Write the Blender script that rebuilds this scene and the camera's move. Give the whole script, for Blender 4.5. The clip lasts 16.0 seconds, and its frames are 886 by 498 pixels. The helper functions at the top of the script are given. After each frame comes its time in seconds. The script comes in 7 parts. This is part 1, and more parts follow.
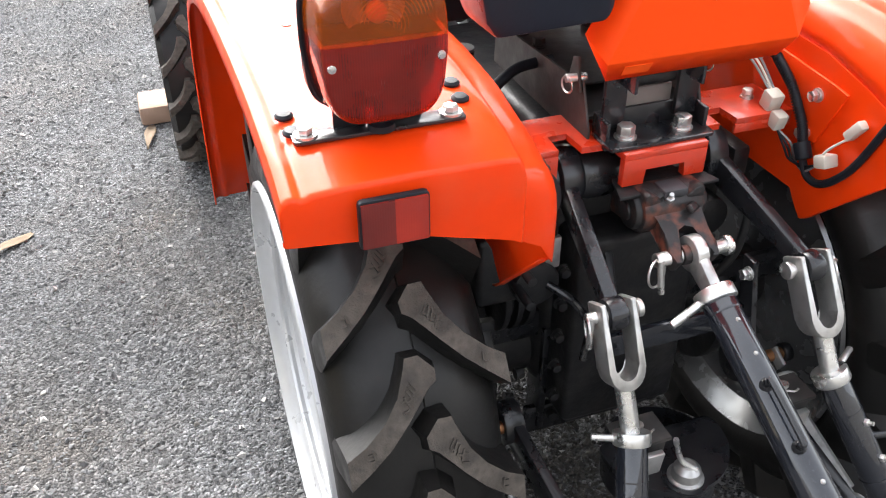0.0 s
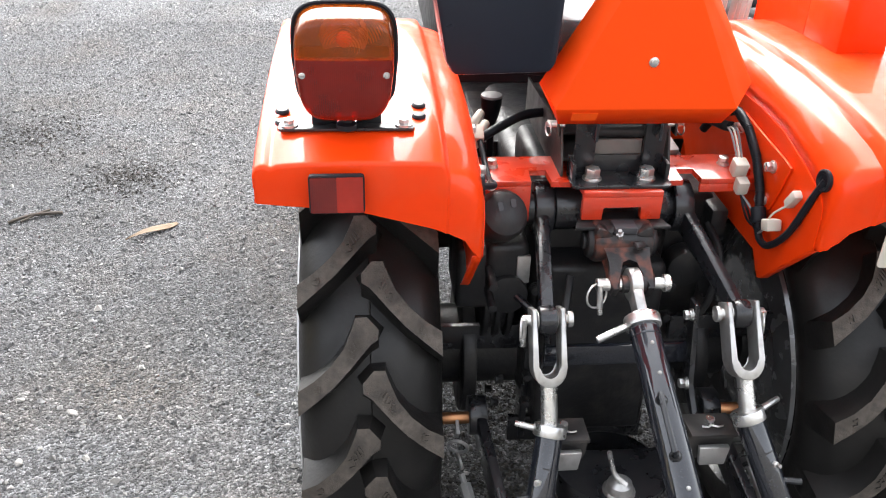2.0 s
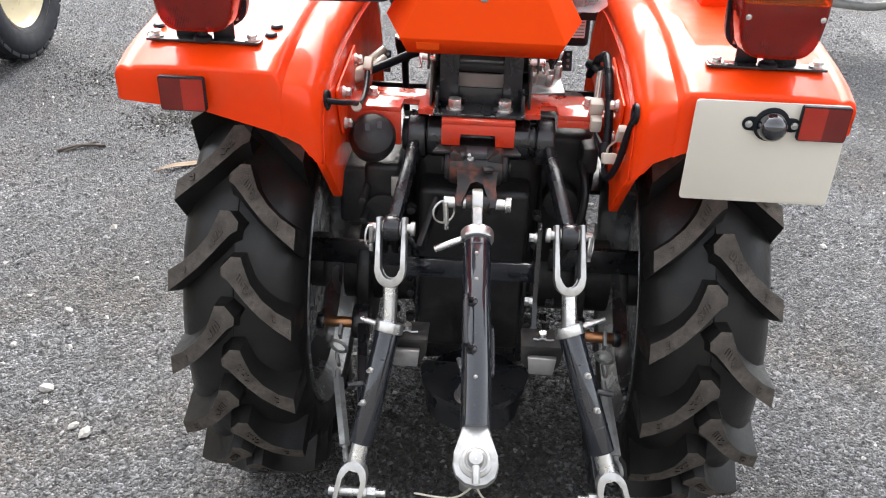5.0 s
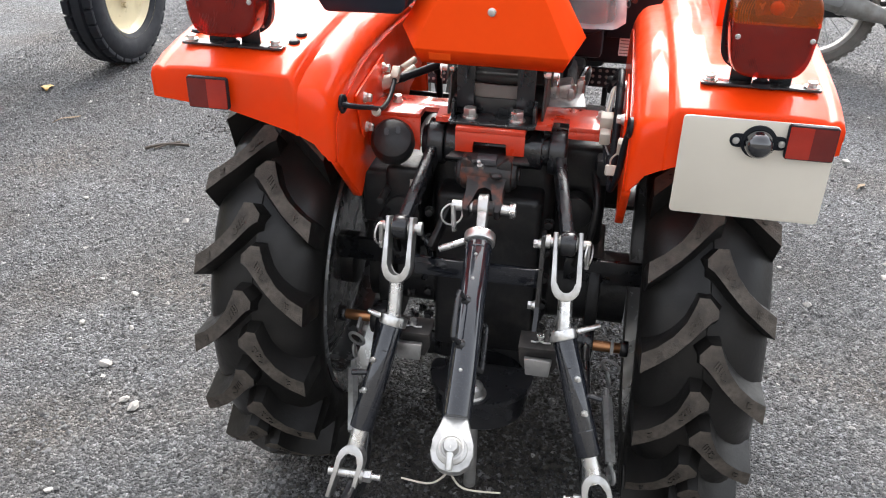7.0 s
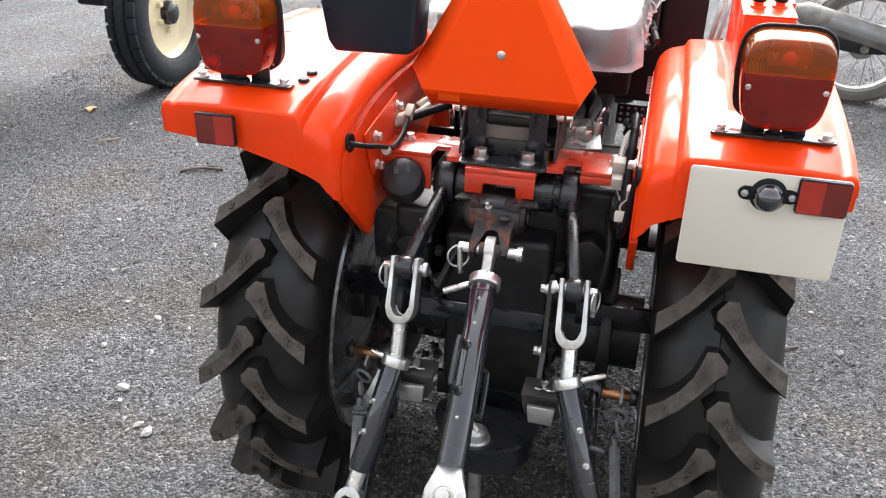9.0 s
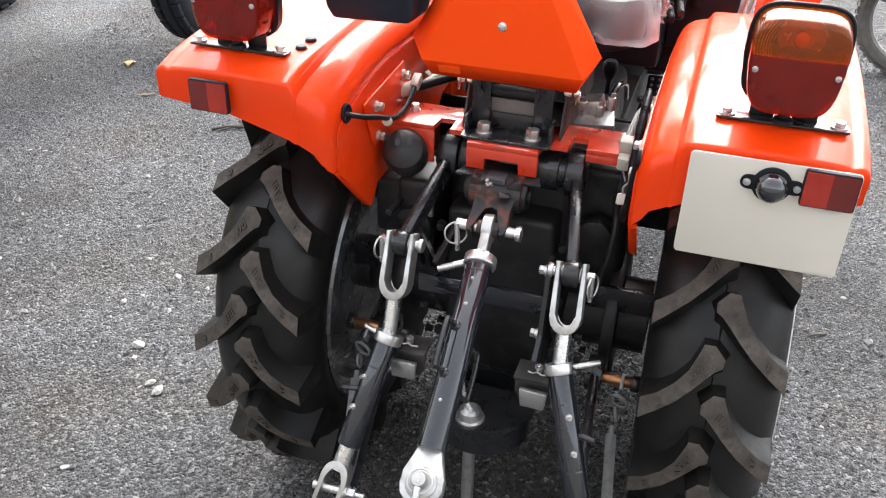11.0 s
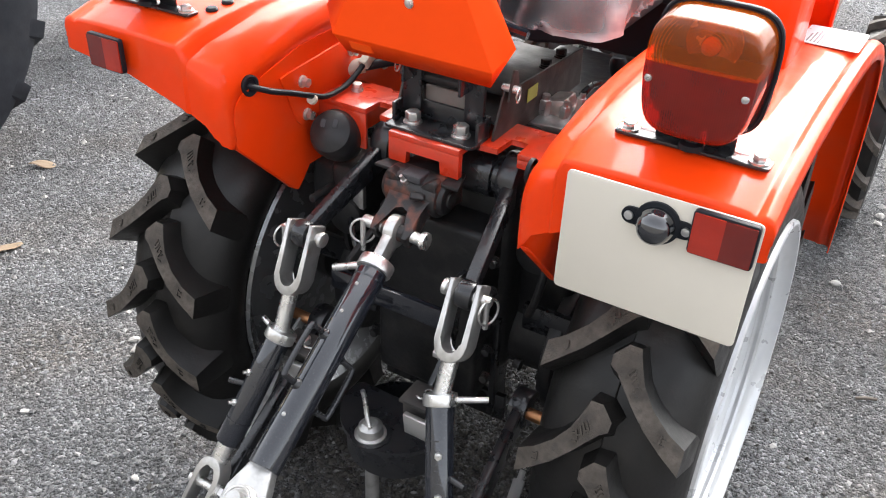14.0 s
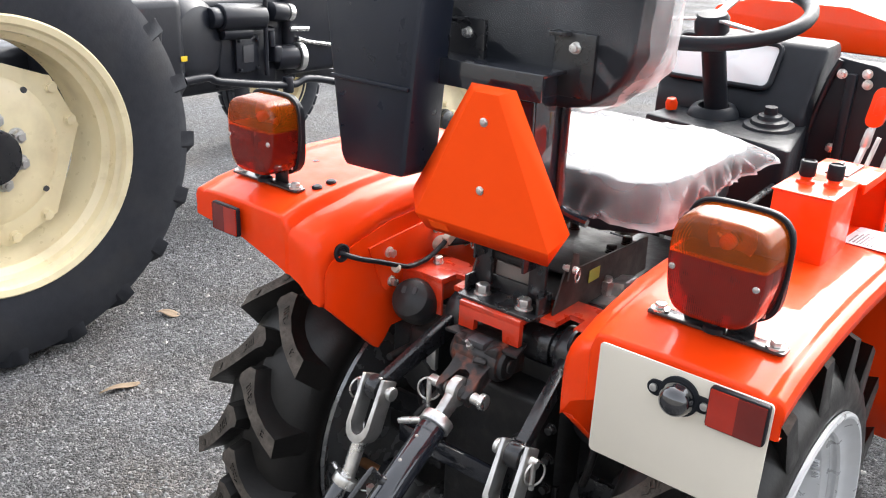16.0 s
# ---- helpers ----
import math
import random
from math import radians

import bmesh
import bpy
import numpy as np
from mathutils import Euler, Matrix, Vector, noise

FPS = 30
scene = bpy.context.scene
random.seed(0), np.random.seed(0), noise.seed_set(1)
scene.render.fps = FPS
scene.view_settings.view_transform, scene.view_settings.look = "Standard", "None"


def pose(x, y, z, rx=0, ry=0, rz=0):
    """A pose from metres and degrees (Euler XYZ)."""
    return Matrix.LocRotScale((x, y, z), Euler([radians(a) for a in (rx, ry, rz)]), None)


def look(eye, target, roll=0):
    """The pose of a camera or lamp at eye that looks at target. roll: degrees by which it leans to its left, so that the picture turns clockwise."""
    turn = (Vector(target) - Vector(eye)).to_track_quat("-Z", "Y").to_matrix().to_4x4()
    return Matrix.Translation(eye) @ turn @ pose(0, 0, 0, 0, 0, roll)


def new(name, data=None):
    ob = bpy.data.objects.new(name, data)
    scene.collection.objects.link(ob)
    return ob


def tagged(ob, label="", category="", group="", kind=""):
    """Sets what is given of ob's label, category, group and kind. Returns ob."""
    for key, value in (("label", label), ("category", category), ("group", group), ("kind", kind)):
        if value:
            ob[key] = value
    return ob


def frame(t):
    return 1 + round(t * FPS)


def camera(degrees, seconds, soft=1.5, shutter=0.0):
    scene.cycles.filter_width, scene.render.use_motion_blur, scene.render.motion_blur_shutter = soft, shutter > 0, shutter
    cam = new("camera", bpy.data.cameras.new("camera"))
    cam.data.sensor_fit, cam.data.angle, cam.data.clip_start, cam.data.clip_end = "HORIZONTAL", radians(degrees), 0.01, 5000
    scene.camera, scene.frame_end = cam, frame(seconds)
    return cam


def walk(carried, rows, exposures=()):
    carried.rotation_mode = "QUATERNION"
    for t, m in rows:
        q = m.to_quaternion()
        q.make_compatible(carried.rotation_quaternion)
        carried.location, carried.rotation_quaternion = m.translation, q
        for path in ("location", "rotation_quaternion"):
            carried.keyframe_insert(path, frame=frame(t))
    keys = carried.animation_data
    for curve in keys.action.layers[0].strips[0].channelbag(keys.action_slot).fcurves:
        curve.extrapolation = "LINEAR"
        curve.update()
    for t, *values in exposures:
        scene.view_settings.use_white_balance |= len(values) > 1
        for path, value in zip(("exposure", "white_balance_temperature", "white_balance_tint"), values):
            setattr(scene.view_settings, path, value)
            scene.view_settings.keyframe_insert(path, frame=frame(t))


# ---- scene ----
cam = camera(54.5, 16.0, soft=1.1)
PATH = [
    (0, (-0.602, -0.728, 1.382), (-0.061, 0.827, 0.246), -0.3),
    (0.5, (-0.53, -0.812, 1.394), (-0.143, 0.805, 0.283), 1.3),
    (1, (-0.47, -0.888, 1.41), (-0.237, 0.784, 0.337), 1.6),
    (1.5, (-0.44, -0.954, 1.42), (-0.245, 0.758, 0.405), 1.7),
    (2, (-0.386, -1.033, 1.423), (-0.217, 0.693, 0.426), 1.7),
    (2.5, (-0.337, -1.109, 1.439), (-0.185, 0.616, 0.438), 1.5),
    (3, (-0.246, -1.132, 1.448), (-0.147, 0.597, 0.448), 0.5),
    (3.5, (-0.112, -1.124, 1.433), (-0.08, 0.582, 0.39), -0.2),
    (4, (-0.028, -1.159, 1.417), (-0.091, 0.523, 0.337), 0.5),
    (4.2, (-0.01, -1.164, 1.409), (-0.075, 0.528, 0.346), 1.3),
    (6.3, (0.046, -1.353, 1.434), (-0.15, 0.365, 0.43), 1.6),
    (6.5, (0.082, -1.336, 1.437), (-0.169, 0.382, 0.446), 1.3),
    (7, (0.182, -1.288, 1.43), (-0.136, 0.412, 0.425), 1.1),
    (7.5, (0.297, -1.264, 1.434), (0.016, 0.455, 0.453), 2.4),
    (8, (0.35, -1.263, 1.44), (-0.02, 0.446, 0.47), 0.7),
    (8.5, (0.321, -1.257, 1.437), (-0.111, 0.424, 0.443), 1.1),
    (9, (0.239, -1.242, 1.45), (-0.185, 0.46, 0.49), 1.2),
    (9.2, (0.201, -1.235, 1.455), (-0.168, 0.476, 0.487), 0.3),
    (11.3, (0.374, -1.164, 1.458), (-0.186, 0.447, 0.414), 0.6),
    (11.5, (0.423, -1.157, 1.457), (-0.165, 0.447, 0.417), -0.3),
    (12, (0.509, -1.123, 1.458), (-0.106, 0.494, 0.455), -0.8),
    (12.5, (0.531, -1.09, 1.462), (0.007, 0.563, 0.465), 1.2),
    (13, (0.528, -1.013, 1.448), (0.038, 0.639, 0.431), 0.6),
    (13.5, (0.544, -0.945, 1.43), (-0.06, 0.643, 0.375), 2.8),
    (14, (0.605, -0.873, 1.416), (-0.227, 0.583, 0.327), 2.5),
    (14.5, (0.652, -0.852, 1.419), (-0.268, 0.567, 0.351), 2.3),
    (15, (0.675, -0.856, 1.414), (-0.353, 0.515, 0.383), 1.7),
    (15.5, (0.699, -0.885, 1.441), (-0.363, 0.604, 0.632), 2.8),
    (16, (0.736, -0.931, 1.467), (-0.428, 0.518, 0.728), 2.4),
]
walk(cam, [(t, look(eye, target, roll)) for t, eye, target, roll in PATH], exposures=((0.0, 1.06), (4.0, 0.92), (6.5, 0.70), (9.0, 0.74), (11.5, 0.82), (13.0, 0.88), (15.5, 0.90), (16.0, 0.80)))

# ---- sky, sun, exposure ----
world = bpy.data.worlds.new("sky")
scene.world = world
world.use_nodes = True
wn = world.node_tree
wn.nodes.clear()
w_sky = wn.nodes.new("ShaderNodeTexSky")
w_sky.sky_type, w_sky.sun_disc = "NISHITA", False
w_sky.sun_elevation, w_sky.sun_rotation = radians(44), radians(-6)
w_sky.dust_density, w_sky.air_density = 4.0, 1.0
w_hsv = wn.nodes.new("ShaderNodeHueSaturation")
w_hsv.inputs["Saturation"].default_value = 0.25
w_bg = wn.nodes.new("ShaderNodeBackground")
w_bg.inputs["Strength"].default_value = 0.40
w_out = wn.nodes.new("ShaderNodeOutputWorld")
wn.links.new(w_sky.outputs[0], w_hsv.inputs["Color"])
wn.links.new(w_hsv.outputs[0], w_bg.inputs["Color"])
wn.links.new(w_bg.outputs[0], w_out.inputs["Surface"])
sun_data = bpy.data.lights.new("sun", "SUN")
sun_data.energy, sun_data.angle, sun_data.color = 1.4, radians(60), (1.0, 0.99, 0.975)
sun = new("sun", sun_data)
sun.matrix_world = look((-0.75, 7.15, 6.95), (0, 0, 0))


# ---- materials ----
def material(name, color, rough=0.5, metal=0.0, vary=0.15, scale=30.0, bump=0.0, bump_scale=200.0,
             coat=0.0, spec=0.5, dirt=None, dirt_amount=0.0, dirt_scale=8.0, rough_vary=0.1, island=0.0, per_object=0.0):
    """Paint, rubber or metal with colour variation at two scales, patchy dirt, uneven gloss and a fine relief."""
    m = bpy.data.materials.new(name)
    m.use_nodes = True
    nt, L = m.node_tree, m.node_tree.links
    bsdf = nt.nodes["Principled BSDF"]
    tc = nt.nodes.new("ShaderNodeTexCoord")

    def noise_tex(sc, detail=5.0):
        n = nt.nodes.new("ShaderNodeTexNoise")
        n.inputs["Scale"].default_value, n.inputs["Detail"].default_value = sc, detail
        L.new(tc.outputs["Object"], n.inputs["Vector"])
        return n

    def mix(fac, a, b, mode="MIX"):
        x = nt.nodes.new("ShaderNodeMix")
        x.data_type, x.blend_type = "RGBA", mode
        for sock, v in ((x.inputs[0], fac), (x.inputs[6], a), (x.inputs[7], b)):
            if isinstance(v, (float, int)):
                sock.default_value = v
            elif isinstance(v, tuple):
                sock.default_value = (*v, 1)
            else:
                L.new(v, sock)
        return x.outputs[2]

    def ramp(src, lo, hi, a=0.0, b=1.0):
        r = nt.nodes.new("ShaderNodeMapRange")
        r.inputs[1].default_value, r.inputs[2].default_value = lo, hi
        r.inputs[3].default_value, r.inputs[4].default_value = a, b
        L.new(src, r.inputs[0])
        return r.outputs[0]

    big, fine = noise_tex(scale * 0.15), noise_tex(scale)
    dark, light = tuple(c * (1 - vary) for c in color), tuple(min(1, c * (1 + vary)) for c in color)
    col = mix(ramp(big.outputs[0], 0.3, 0.7), dark, light)
    col = mix(ramp(fine.outputs[0], 0.35, 0.7, 0.0, 0.5), col, tuple(c * (1 - vary * 0.8) for c in color))
    if island or per_object:
        if island:
            g = nt.nodes.new("ShaderNodeNewGeometry")
            rnd = g.outputs["Random Per Island"]
        else:
            g = nt.nodes.new("ShaderNodeObjectInfo")
            rnd = g.outputs["Random"]
        k = island or per_object
        v = ramp(rnd, 0, 1, 1 - k, 1 + k)
        col = mix(1.0, col, v, "MULTIPLY")
    if dirt:
        d = noise_tex(dirt_scale, 8.0)
        col = mix(ramp(d.outputs[0], 0.5, 0.72, 0.0, dirt_amount), col, dirt)
    L.new(col, bsdf.inputs["Base Color"])
    L.new(ramp(fine.outputs[0], 0.3, 0.7, max(0.02, rough - rough_vary), min(1, rough + rough_vary)), bsdf.inputs["Roughness"])
    bsdf.inputs["Metallic"].default_value = metal
    bsdf.inputs["Specular IOR Level"].default_value = spec
    bsdf.inputs["Coat Weight"].default_value = coat
    bsdf.inputs["Coat Roughness"].default_value = 0.03
    bsdf.inputs["Coat IOR"].default_value = 1.5
    if bump:
        bt = noise_tex(bump_scale, 4.0)
        b = nt.nodes.new("ShaderNodeBump")
        b.inputs["Strength"].default_value, b.inputs["Distance"].default_value = bump, 0.002
        L.new(bt.outputs[0], b.inputs["Height"])
        L.new(b.outputs[0], bsdf.inputs["Normal"])
    return m


M_RED = material("red_paint", (0.86, 0.050, 0.003), 0.45, spec=0.10, vary=0.05, coat=0.36, bump=0.04, bump_scale=60, dirt=(0.5, 0.16, 0.08), dirt_amount=0.12, dirt_scale=14)
M_REDCAST = material("red_frame_paint", (0.66, 0.042, 0.010), 0.32, spec=0.5, vary=0.12, coat=0.9, bump=0.1, bump_scale=90, dirt=(0.12, 0.05, 0.03), dirt_amount=0.35, dirt_scale=25)
M_SMV = material("fluorescent_orange", (1.0, 0.078, 0.006), 0.55, spec=0.1, vary=0.02, scale=20)
M_BLACK = material("black_paint", (0.014, 0.0145, 0.017), 0.30, spec=0.5, vary=0.3, coat=0.35, bump=0.15, bump_scale=120, dirt=(0.05, 0.047, 0.044), dirt_amount=0.2, dirt_scale=30)
M_ENGINE = material("blue_black_engine_paint", (0.011, 0.0125, 0.018), 0.38, spec=0.35, vary=0.3, coat=0.1, bump=0.15, bump_scale=120)
M_STICKER = material("pale_orange_film", (1.0, 0.105, 0.008), 0.5, spec=0.2, vary=0.03)
M_GLOSSBLACK = material("gloss_black_paint", (0.012, 0.014, 0.020), 0.16, spec=0.5, vary=0.25, coat=0.9, bump=0.05, bump_scale=25, dirt=(0.09, 0.09, 0.09), dirt_amount=0.25, dirt_scale=320)
M_CAST = material("black_cast_iron", (0.017, 0.017, 0.018), 0.42, spec=0.40, vary=0.35, bump=0.5, bump_scale=90, dirt=(0.055, 0.050, 0.045), dirt_amount=0.5, dirt_scale=22)
M_TRAY = material("dusty_black_steel", (0.030, 0.028, 0.027), 0.5, vary=0.3, bump=0.3, bump_scale=80, dirt=(0.12, 0.10, 0.085), dirt_amount=0.6, dirt_scale=14)
M_GREYDUST = material("dusty_grey_steel", (0.20, 0.18, 0.165), 0.6, vary=0.3, bump=0.2, bump_scale=80)
M_RUST = material("rusty_cast_iron", (0.024, 0.022, 0.022), 0.42, spec=0.4, vary=0.4, bump=0.7, bump_scale=70, dirt=(0.26, 0.075, 0.04), dirt_amount=0.75, dirt_scale=38)
M_RUBBER = material("tyre_rubber", (0.0110, 0.0103, 0.0098), 0.42, spec=0.34, vary=0.3, bump=0.2, bump_scale=150, dirt=(0.045, 0.040, 0.035), dirt_amount=0.35, dirt_scale=9)
M_FARTYRE = material("blue_black_tyre", (0.020, 0.022, 0.028), 0.62, spec=0.3, vary=0.2, bump=0.2, bump_scale=120, dirt=(0.05, 0.048, 0.046), dirt_amount=0.35, dirt_scale=6)
M_DUSTYTYRE = material("dusty_tyre", (0.135, 0.128, 0.115), 0.8, vary=0.3, bump=0.4, bump_scale=150)
M_LUG = material("worn_lug_rubber", (0.090, 0.077, 0.065), 0.75, spec=0.25, vary=0.45, scale=140, bump=0.5, bump_scale=350, dirt=(0.048, 0.042, 0.038), dirt_amount=0.85, dirt_scale=60)
M_PLASTIC = material("black_plastic", (0.010, 0.012, 0.016), 0.45, spec=0.22, vary=0.15, bump=0.15, bump_scale=400)
M_DOME = material("smoky_lamp_plastic", (0.012, 0.013, 0.016), 0.06, spec=0.8, vary=0.1, coat=1.0, rough_vary=0.02)
M_CAP = material("dusty_rubber_cap", (0.022, 0.022, 0.024), 0.45, spec=0.4, vary=0.3, bump=0.3, bump_scale=120, dirt=(0.06, 0.055, 0.05), dirt_amount=0.5, dirt_scale=25)
M_TOOLBOX = material("blue_black_plastic", (0.010, 0.013, 0.022), 0.35, spec=0.35, vary=0.15, bump=0.1, bump_scale=300)
M_ZINC = material("zinc_plated_steel", (0.74, 0.73, 0.71), 0.30, metal=0.9, vary=0.12, bump=0.2, bump_scale=120, dirt=(0.36, 0.34, 0.30), dirt_amount=0.5, dirt_scale=55)
M_STEEL = material("forged_steel", (0.60, 0.59, 0.57), 0.38, metal=0.85, vary=0.15, bump=0.35, bump_scale=90, dirt=(0.2, 0.19, 0.17), dirt_amount=0.5, dirt_scale=40)
M_CHAIN = material("galvanised_chain", (0.40, 0.40, 0.39), 0.45, metal=0.35, vary=0.2, bump=0.3, bump_scale=120, dirt=(0.15, 0.14, 0.12), dirt_amount=0.5, dirt_scale=60)
M_COPPER = material("brassy_pin", (0.55, 0.27, 0.13), 0.35, metal=0.9, vary=0.15)
M_RIM = material("silver_rim_paint", (0.60, 0.61, 0.62), 0.34, metal=0.35, vary=0.06, coat=0.2, dirt=(0.40, 0.39, 0.37), dirt_amount=0.3, dirt_scale=10)
# rim silver darkened for the inner side: shade put into the paint
M_DISC = material("shaded_silver_paint", (0.20, 0.205, 0.21), 0.24, metal=0.6, vary=0.10, coat=0.3, dirt=(0.06, 0.056, 0.05), dirt_amount=0.5, dirt_scale=9)
M_CREAM = material("cream_rim_paint", (0.78, 0.675, 0.44), 0.35, vary=0.06, coat=0.3, dirt=(0.42, 0.32, 0.18), dirt_amount=0.4, dirt_scale=7)
M_PLATE = material("off_white_plate_paint", (0.72, 0.665, 0.565), 0.4, vary=0.03, coat=0.2, dirt=(0.56, 0.52, 0.44), dirt_amount=0.3, dirt_scale=6)
M_CONN = material("white_nylon", (0.60, 0.56, 0.48), 0.45, vary=0.06)
M_DUSTYMETAL = material("dusty_metal", (0.27, 0.265, 0.25), 0.62, metal=0.35, vary=0.3, dirt=(0.16, 0.14, 0.115), dirt_amount=0.6, dirt_scale=22, bump=0.3, bump_scale=120)
M_GREYPIPE = material("grey_metal", (0.30, 0.30, 0.30), 0.4, metal=0.5, vary=0.15)
M_DECAL = material("white_decal", (0.74, 0.75, 0.76), 0.35, vary=0.04)
M_INK = material("dark_print", (0.05, 0.05, 0.055), 0.5)
M_PRINT = material("grey_print", (0.22, 0.22, 0.23), 0.5)
M_GREENLABEL = material("yellow_green_label", (0.42, 0.52, 0.10), 0.4)
M_YELLOW = material("yellow_plastic", (0.80, 0.55, 0.03), 0.4)
M_BRICK = material("broken_brick", (0.40, 0.27, 0.20), 0.9, vary=0.25, bump=0.8, bump_scale=120)
M_LEAF = material("dry_leaf", (0.22, 0.165, 0.115), 0.85, spec=0.2, vary=0.35, bump=0.5, bump_scale=90)
M_YELLOWLEAF = material("yellow_leaf", (0.50, 0.31, 0.09), 0.7, vary=0.3, bump=0.5, bump_scale=90)
M_STONE = material("grey_stone", (0.36, 0.35, 0.33), 0.85, vary=0.2, bump=0.8, bump_scale=120)
M_TWIG = material("dead_twig", (0.10, 0.085, 0.07), 0.85, vary=0.3)
M_GRASS = material("grass_blades", (0.10, 0.20, 0.04), 0.6, vary=0.3, island=0.3)
M_CHIP = material("pale_chips", (0.225, 0.222, 0.217), 0.85, spec=0.3, vary=0.25, scale=60, island=0.45)
# dark chips: loose earth, and shade laid under the tractor as colour
M_EARTH_AND_SHADE = material("dark_earth", (0.050, 0.046, 0.042), 0.95, vary=0.3, island=0.5)
M_WALL = material("grey_render", (0.16, 0.155, 0.145), 0.9, vary=0.15, scale=8, bump=0.4, bump_scale=60)
M_PEBBLE = material("crushed_stone", (0.152, 0.152, 0.154), 0.80, spec=0.35, vary=0.25, scale=60, island=0.42, bump=0.5, bump_scale=300)


def ground_material():
    """Fine dark crushed stone: grains of differing grey with deep gaps, and patches of dust."""
    m = bpy.data.materials.new("gravel")
    m.use_nodes = True
    nt, L = m.node_tree, m.node_tree.links
    bsdf = nt.nodes["Principled BSDF"]
    tc = nt.nodes.new("ShaderNodeTexCoord")

    def vor(sc, feat="F1"):
        v = nt.nodes.new("ShaderNodeTexVoronoi")
        v.feature = feat
        v.inputs["Scale"].default_value = sc
        L.new(warp.outputs[2], v.inputs["Vector"])
        return v

    nz = nt.nodes.new("ShaderNodeTexNoise")
    nz.inputs["Scale"].default_value, nz.inputs["Detail"].default_value = 90, 3
    L.new(tc.outputs["Object"], nz.inputs["Vector"])
    warp = nt.nodes.new("ShaderNodeMix")
    warp.data_type, warp.blend_type = "RGBA", "ADD"
    warp.inputs[0].default_value = 0.008
    L.new(tc.outputs["Object"], warp.inputs[6])
    L.new(nz.outputs["Color"], warp.inputs[7])
    a, b = vor(145), vor(330)
    ramp = nt.nodes.new("ShaderNodeValToRGB")
    for e, (p, c) in zip(ramp.color_ramp.elements, ((0.0, 0.052), (1.0, 0.200))):
        e.position, e.color = p, (c * 0.98, c, c * 1.05, 1)
    e = ramp.color_ramp.elements.new(0.6)
    e.color = (0.095, 0.096, 0.100, 1)
    sep = nt.nodes.new("ShaderNodeSeparateColor")
    L.new(a.outputs["Color"], sep.inputs[0])
    L.new(sep.outputs[0], ramp.inputs[0])
    sep2 = nt.nodes.new("ShaderNodeSeparateColor")
    L.new(b.outputs["Color"], sep2.inputs[0])
    mr = nt.nodes.new("ShaderNodeMapRange")
    mr.inputs[3].default_value, mr.inputs[4].default_value = 0.63, 1.37
    L.new(sep2.outputs[1], mr.inputs[0])
    mul = nt.nodes.new("ShaderNodeMix")
    mul.data_type, mul.blend_type = "RGBA", "MULTIPLY"
    mul.inputs[0].default_value = 1.0
    L.new(ramp.outputs[0], mul.inputs[6])
    L.new(mr.outputs[0], mul.inputs[7])
    big = nt.nodes.new("ShaderNodeTexNoise")
    big.inputs["Scale"].default_value, big.inputs["Detail"].default_value = 1.3, 6
    L.new(tc.outputs["Object"], big.inputs["Vector"])
    mb = nt.nodes.new("ShaderNodeMapRange")
    mb.inputs[1].default_value, mb.inputs[2].default_value = 0.35, 0.7
    mb.inputs[3].default_value, mb.inputs[4].default_value = 0.68, 1.32
    L.new(big.outputs[0], mb.inputs[0])
    mid = nt.nodes.new("ShaderNodeTexNoise")
    mid.inputs["Scale"].default_value, mid.inputs["Detail"].default_value = 42, 5
    L.new(tc.outputs["Object"], mid.inputs["Vector"])
    mm = nt.nodes.new("ShaderNodeMapRange")
    mm.inputs[1].default_value, mm.inputs[2].default_value = 0.32, 0.68
    mm.inputs[3].default_value, mm.inputs[4].default_value = 0.72, 1.34
    L.new(mid.outputs[0], mm.inputs[0])
    both = nt.nodes.new("ShaderNodeMath")
    both.operation = "MULTIPLY"
    L.new(mb.outputs[0], both.inputs[0])
    L.new(mm.outputs[0], both.inputs[1])
    mul2 = nt.nodes.new("ShaderNodeMix")
    mul2.data_type, mul2.blend_type = "RGBA", "MULTIPLY"
    mul2.inputs[0].default_value = 1.0
    L.new(mul.outputs[2], mul2.inputs[6])
    L.new(both.outputs[0], mul2.inputs[7])
    hue = nt.nodes.new("ShaderNodeTexNoise")
    hue.inputs["Scale"].default_value, hue.inputs["Detail"].default_value = 2.3, 5
    L.new(tc.outputs["Object"], hue.inputs["Vector"])
    hr = nt.nodes.new("ShaderNodeMapRange")
    hr.inputs[1].default_value, hr.inputs[2].default_value = 0.45, 0.7
    L.new(hue.outputs[0], hr.inputs[0])
    earth = nt.nodes.new("ShaderNodeMix")
    earth.data_type, earth.blend_type = "RGBA", "MULTIPLY"
    earth.inputs[7].default_value = (0.86, 0.77, 0.68, 1)
    L.new(hr.outputs[0], earth.inputs[0])
    L.new(mul2.outputs[2], earth.inputs[6])
    L.new(earth.outputs[2], bsdf.inputs["Base Color"])
    bsdf.inputs["Roughness"].default_value = 0.80
    bsdf.inputs["Specular IOR Level"].default_value = 0.4
    add = nt.nodes.new("ShaderNodeMath")
    add.operation = "MULTIPLY_ADD"
    add.inputs[1].default_value = 0.4
    L.new(b.outputs["Distance"], add.inputs[0])
    L.new(a.outputs["Distance"], add.inputs[2])
    bump = nt.nodes.new("ShaderNodeBump")
    bump.invert = True
    bump.inputs["Strength"].default_value, bump.inputs["Distance"].default_value = 1.0, 0.009
    L.new(add.outputs[0], bump.inputs["Height"])
    L.new(bump.outputs[0], bsdf.inputs["Normal"])
    return m


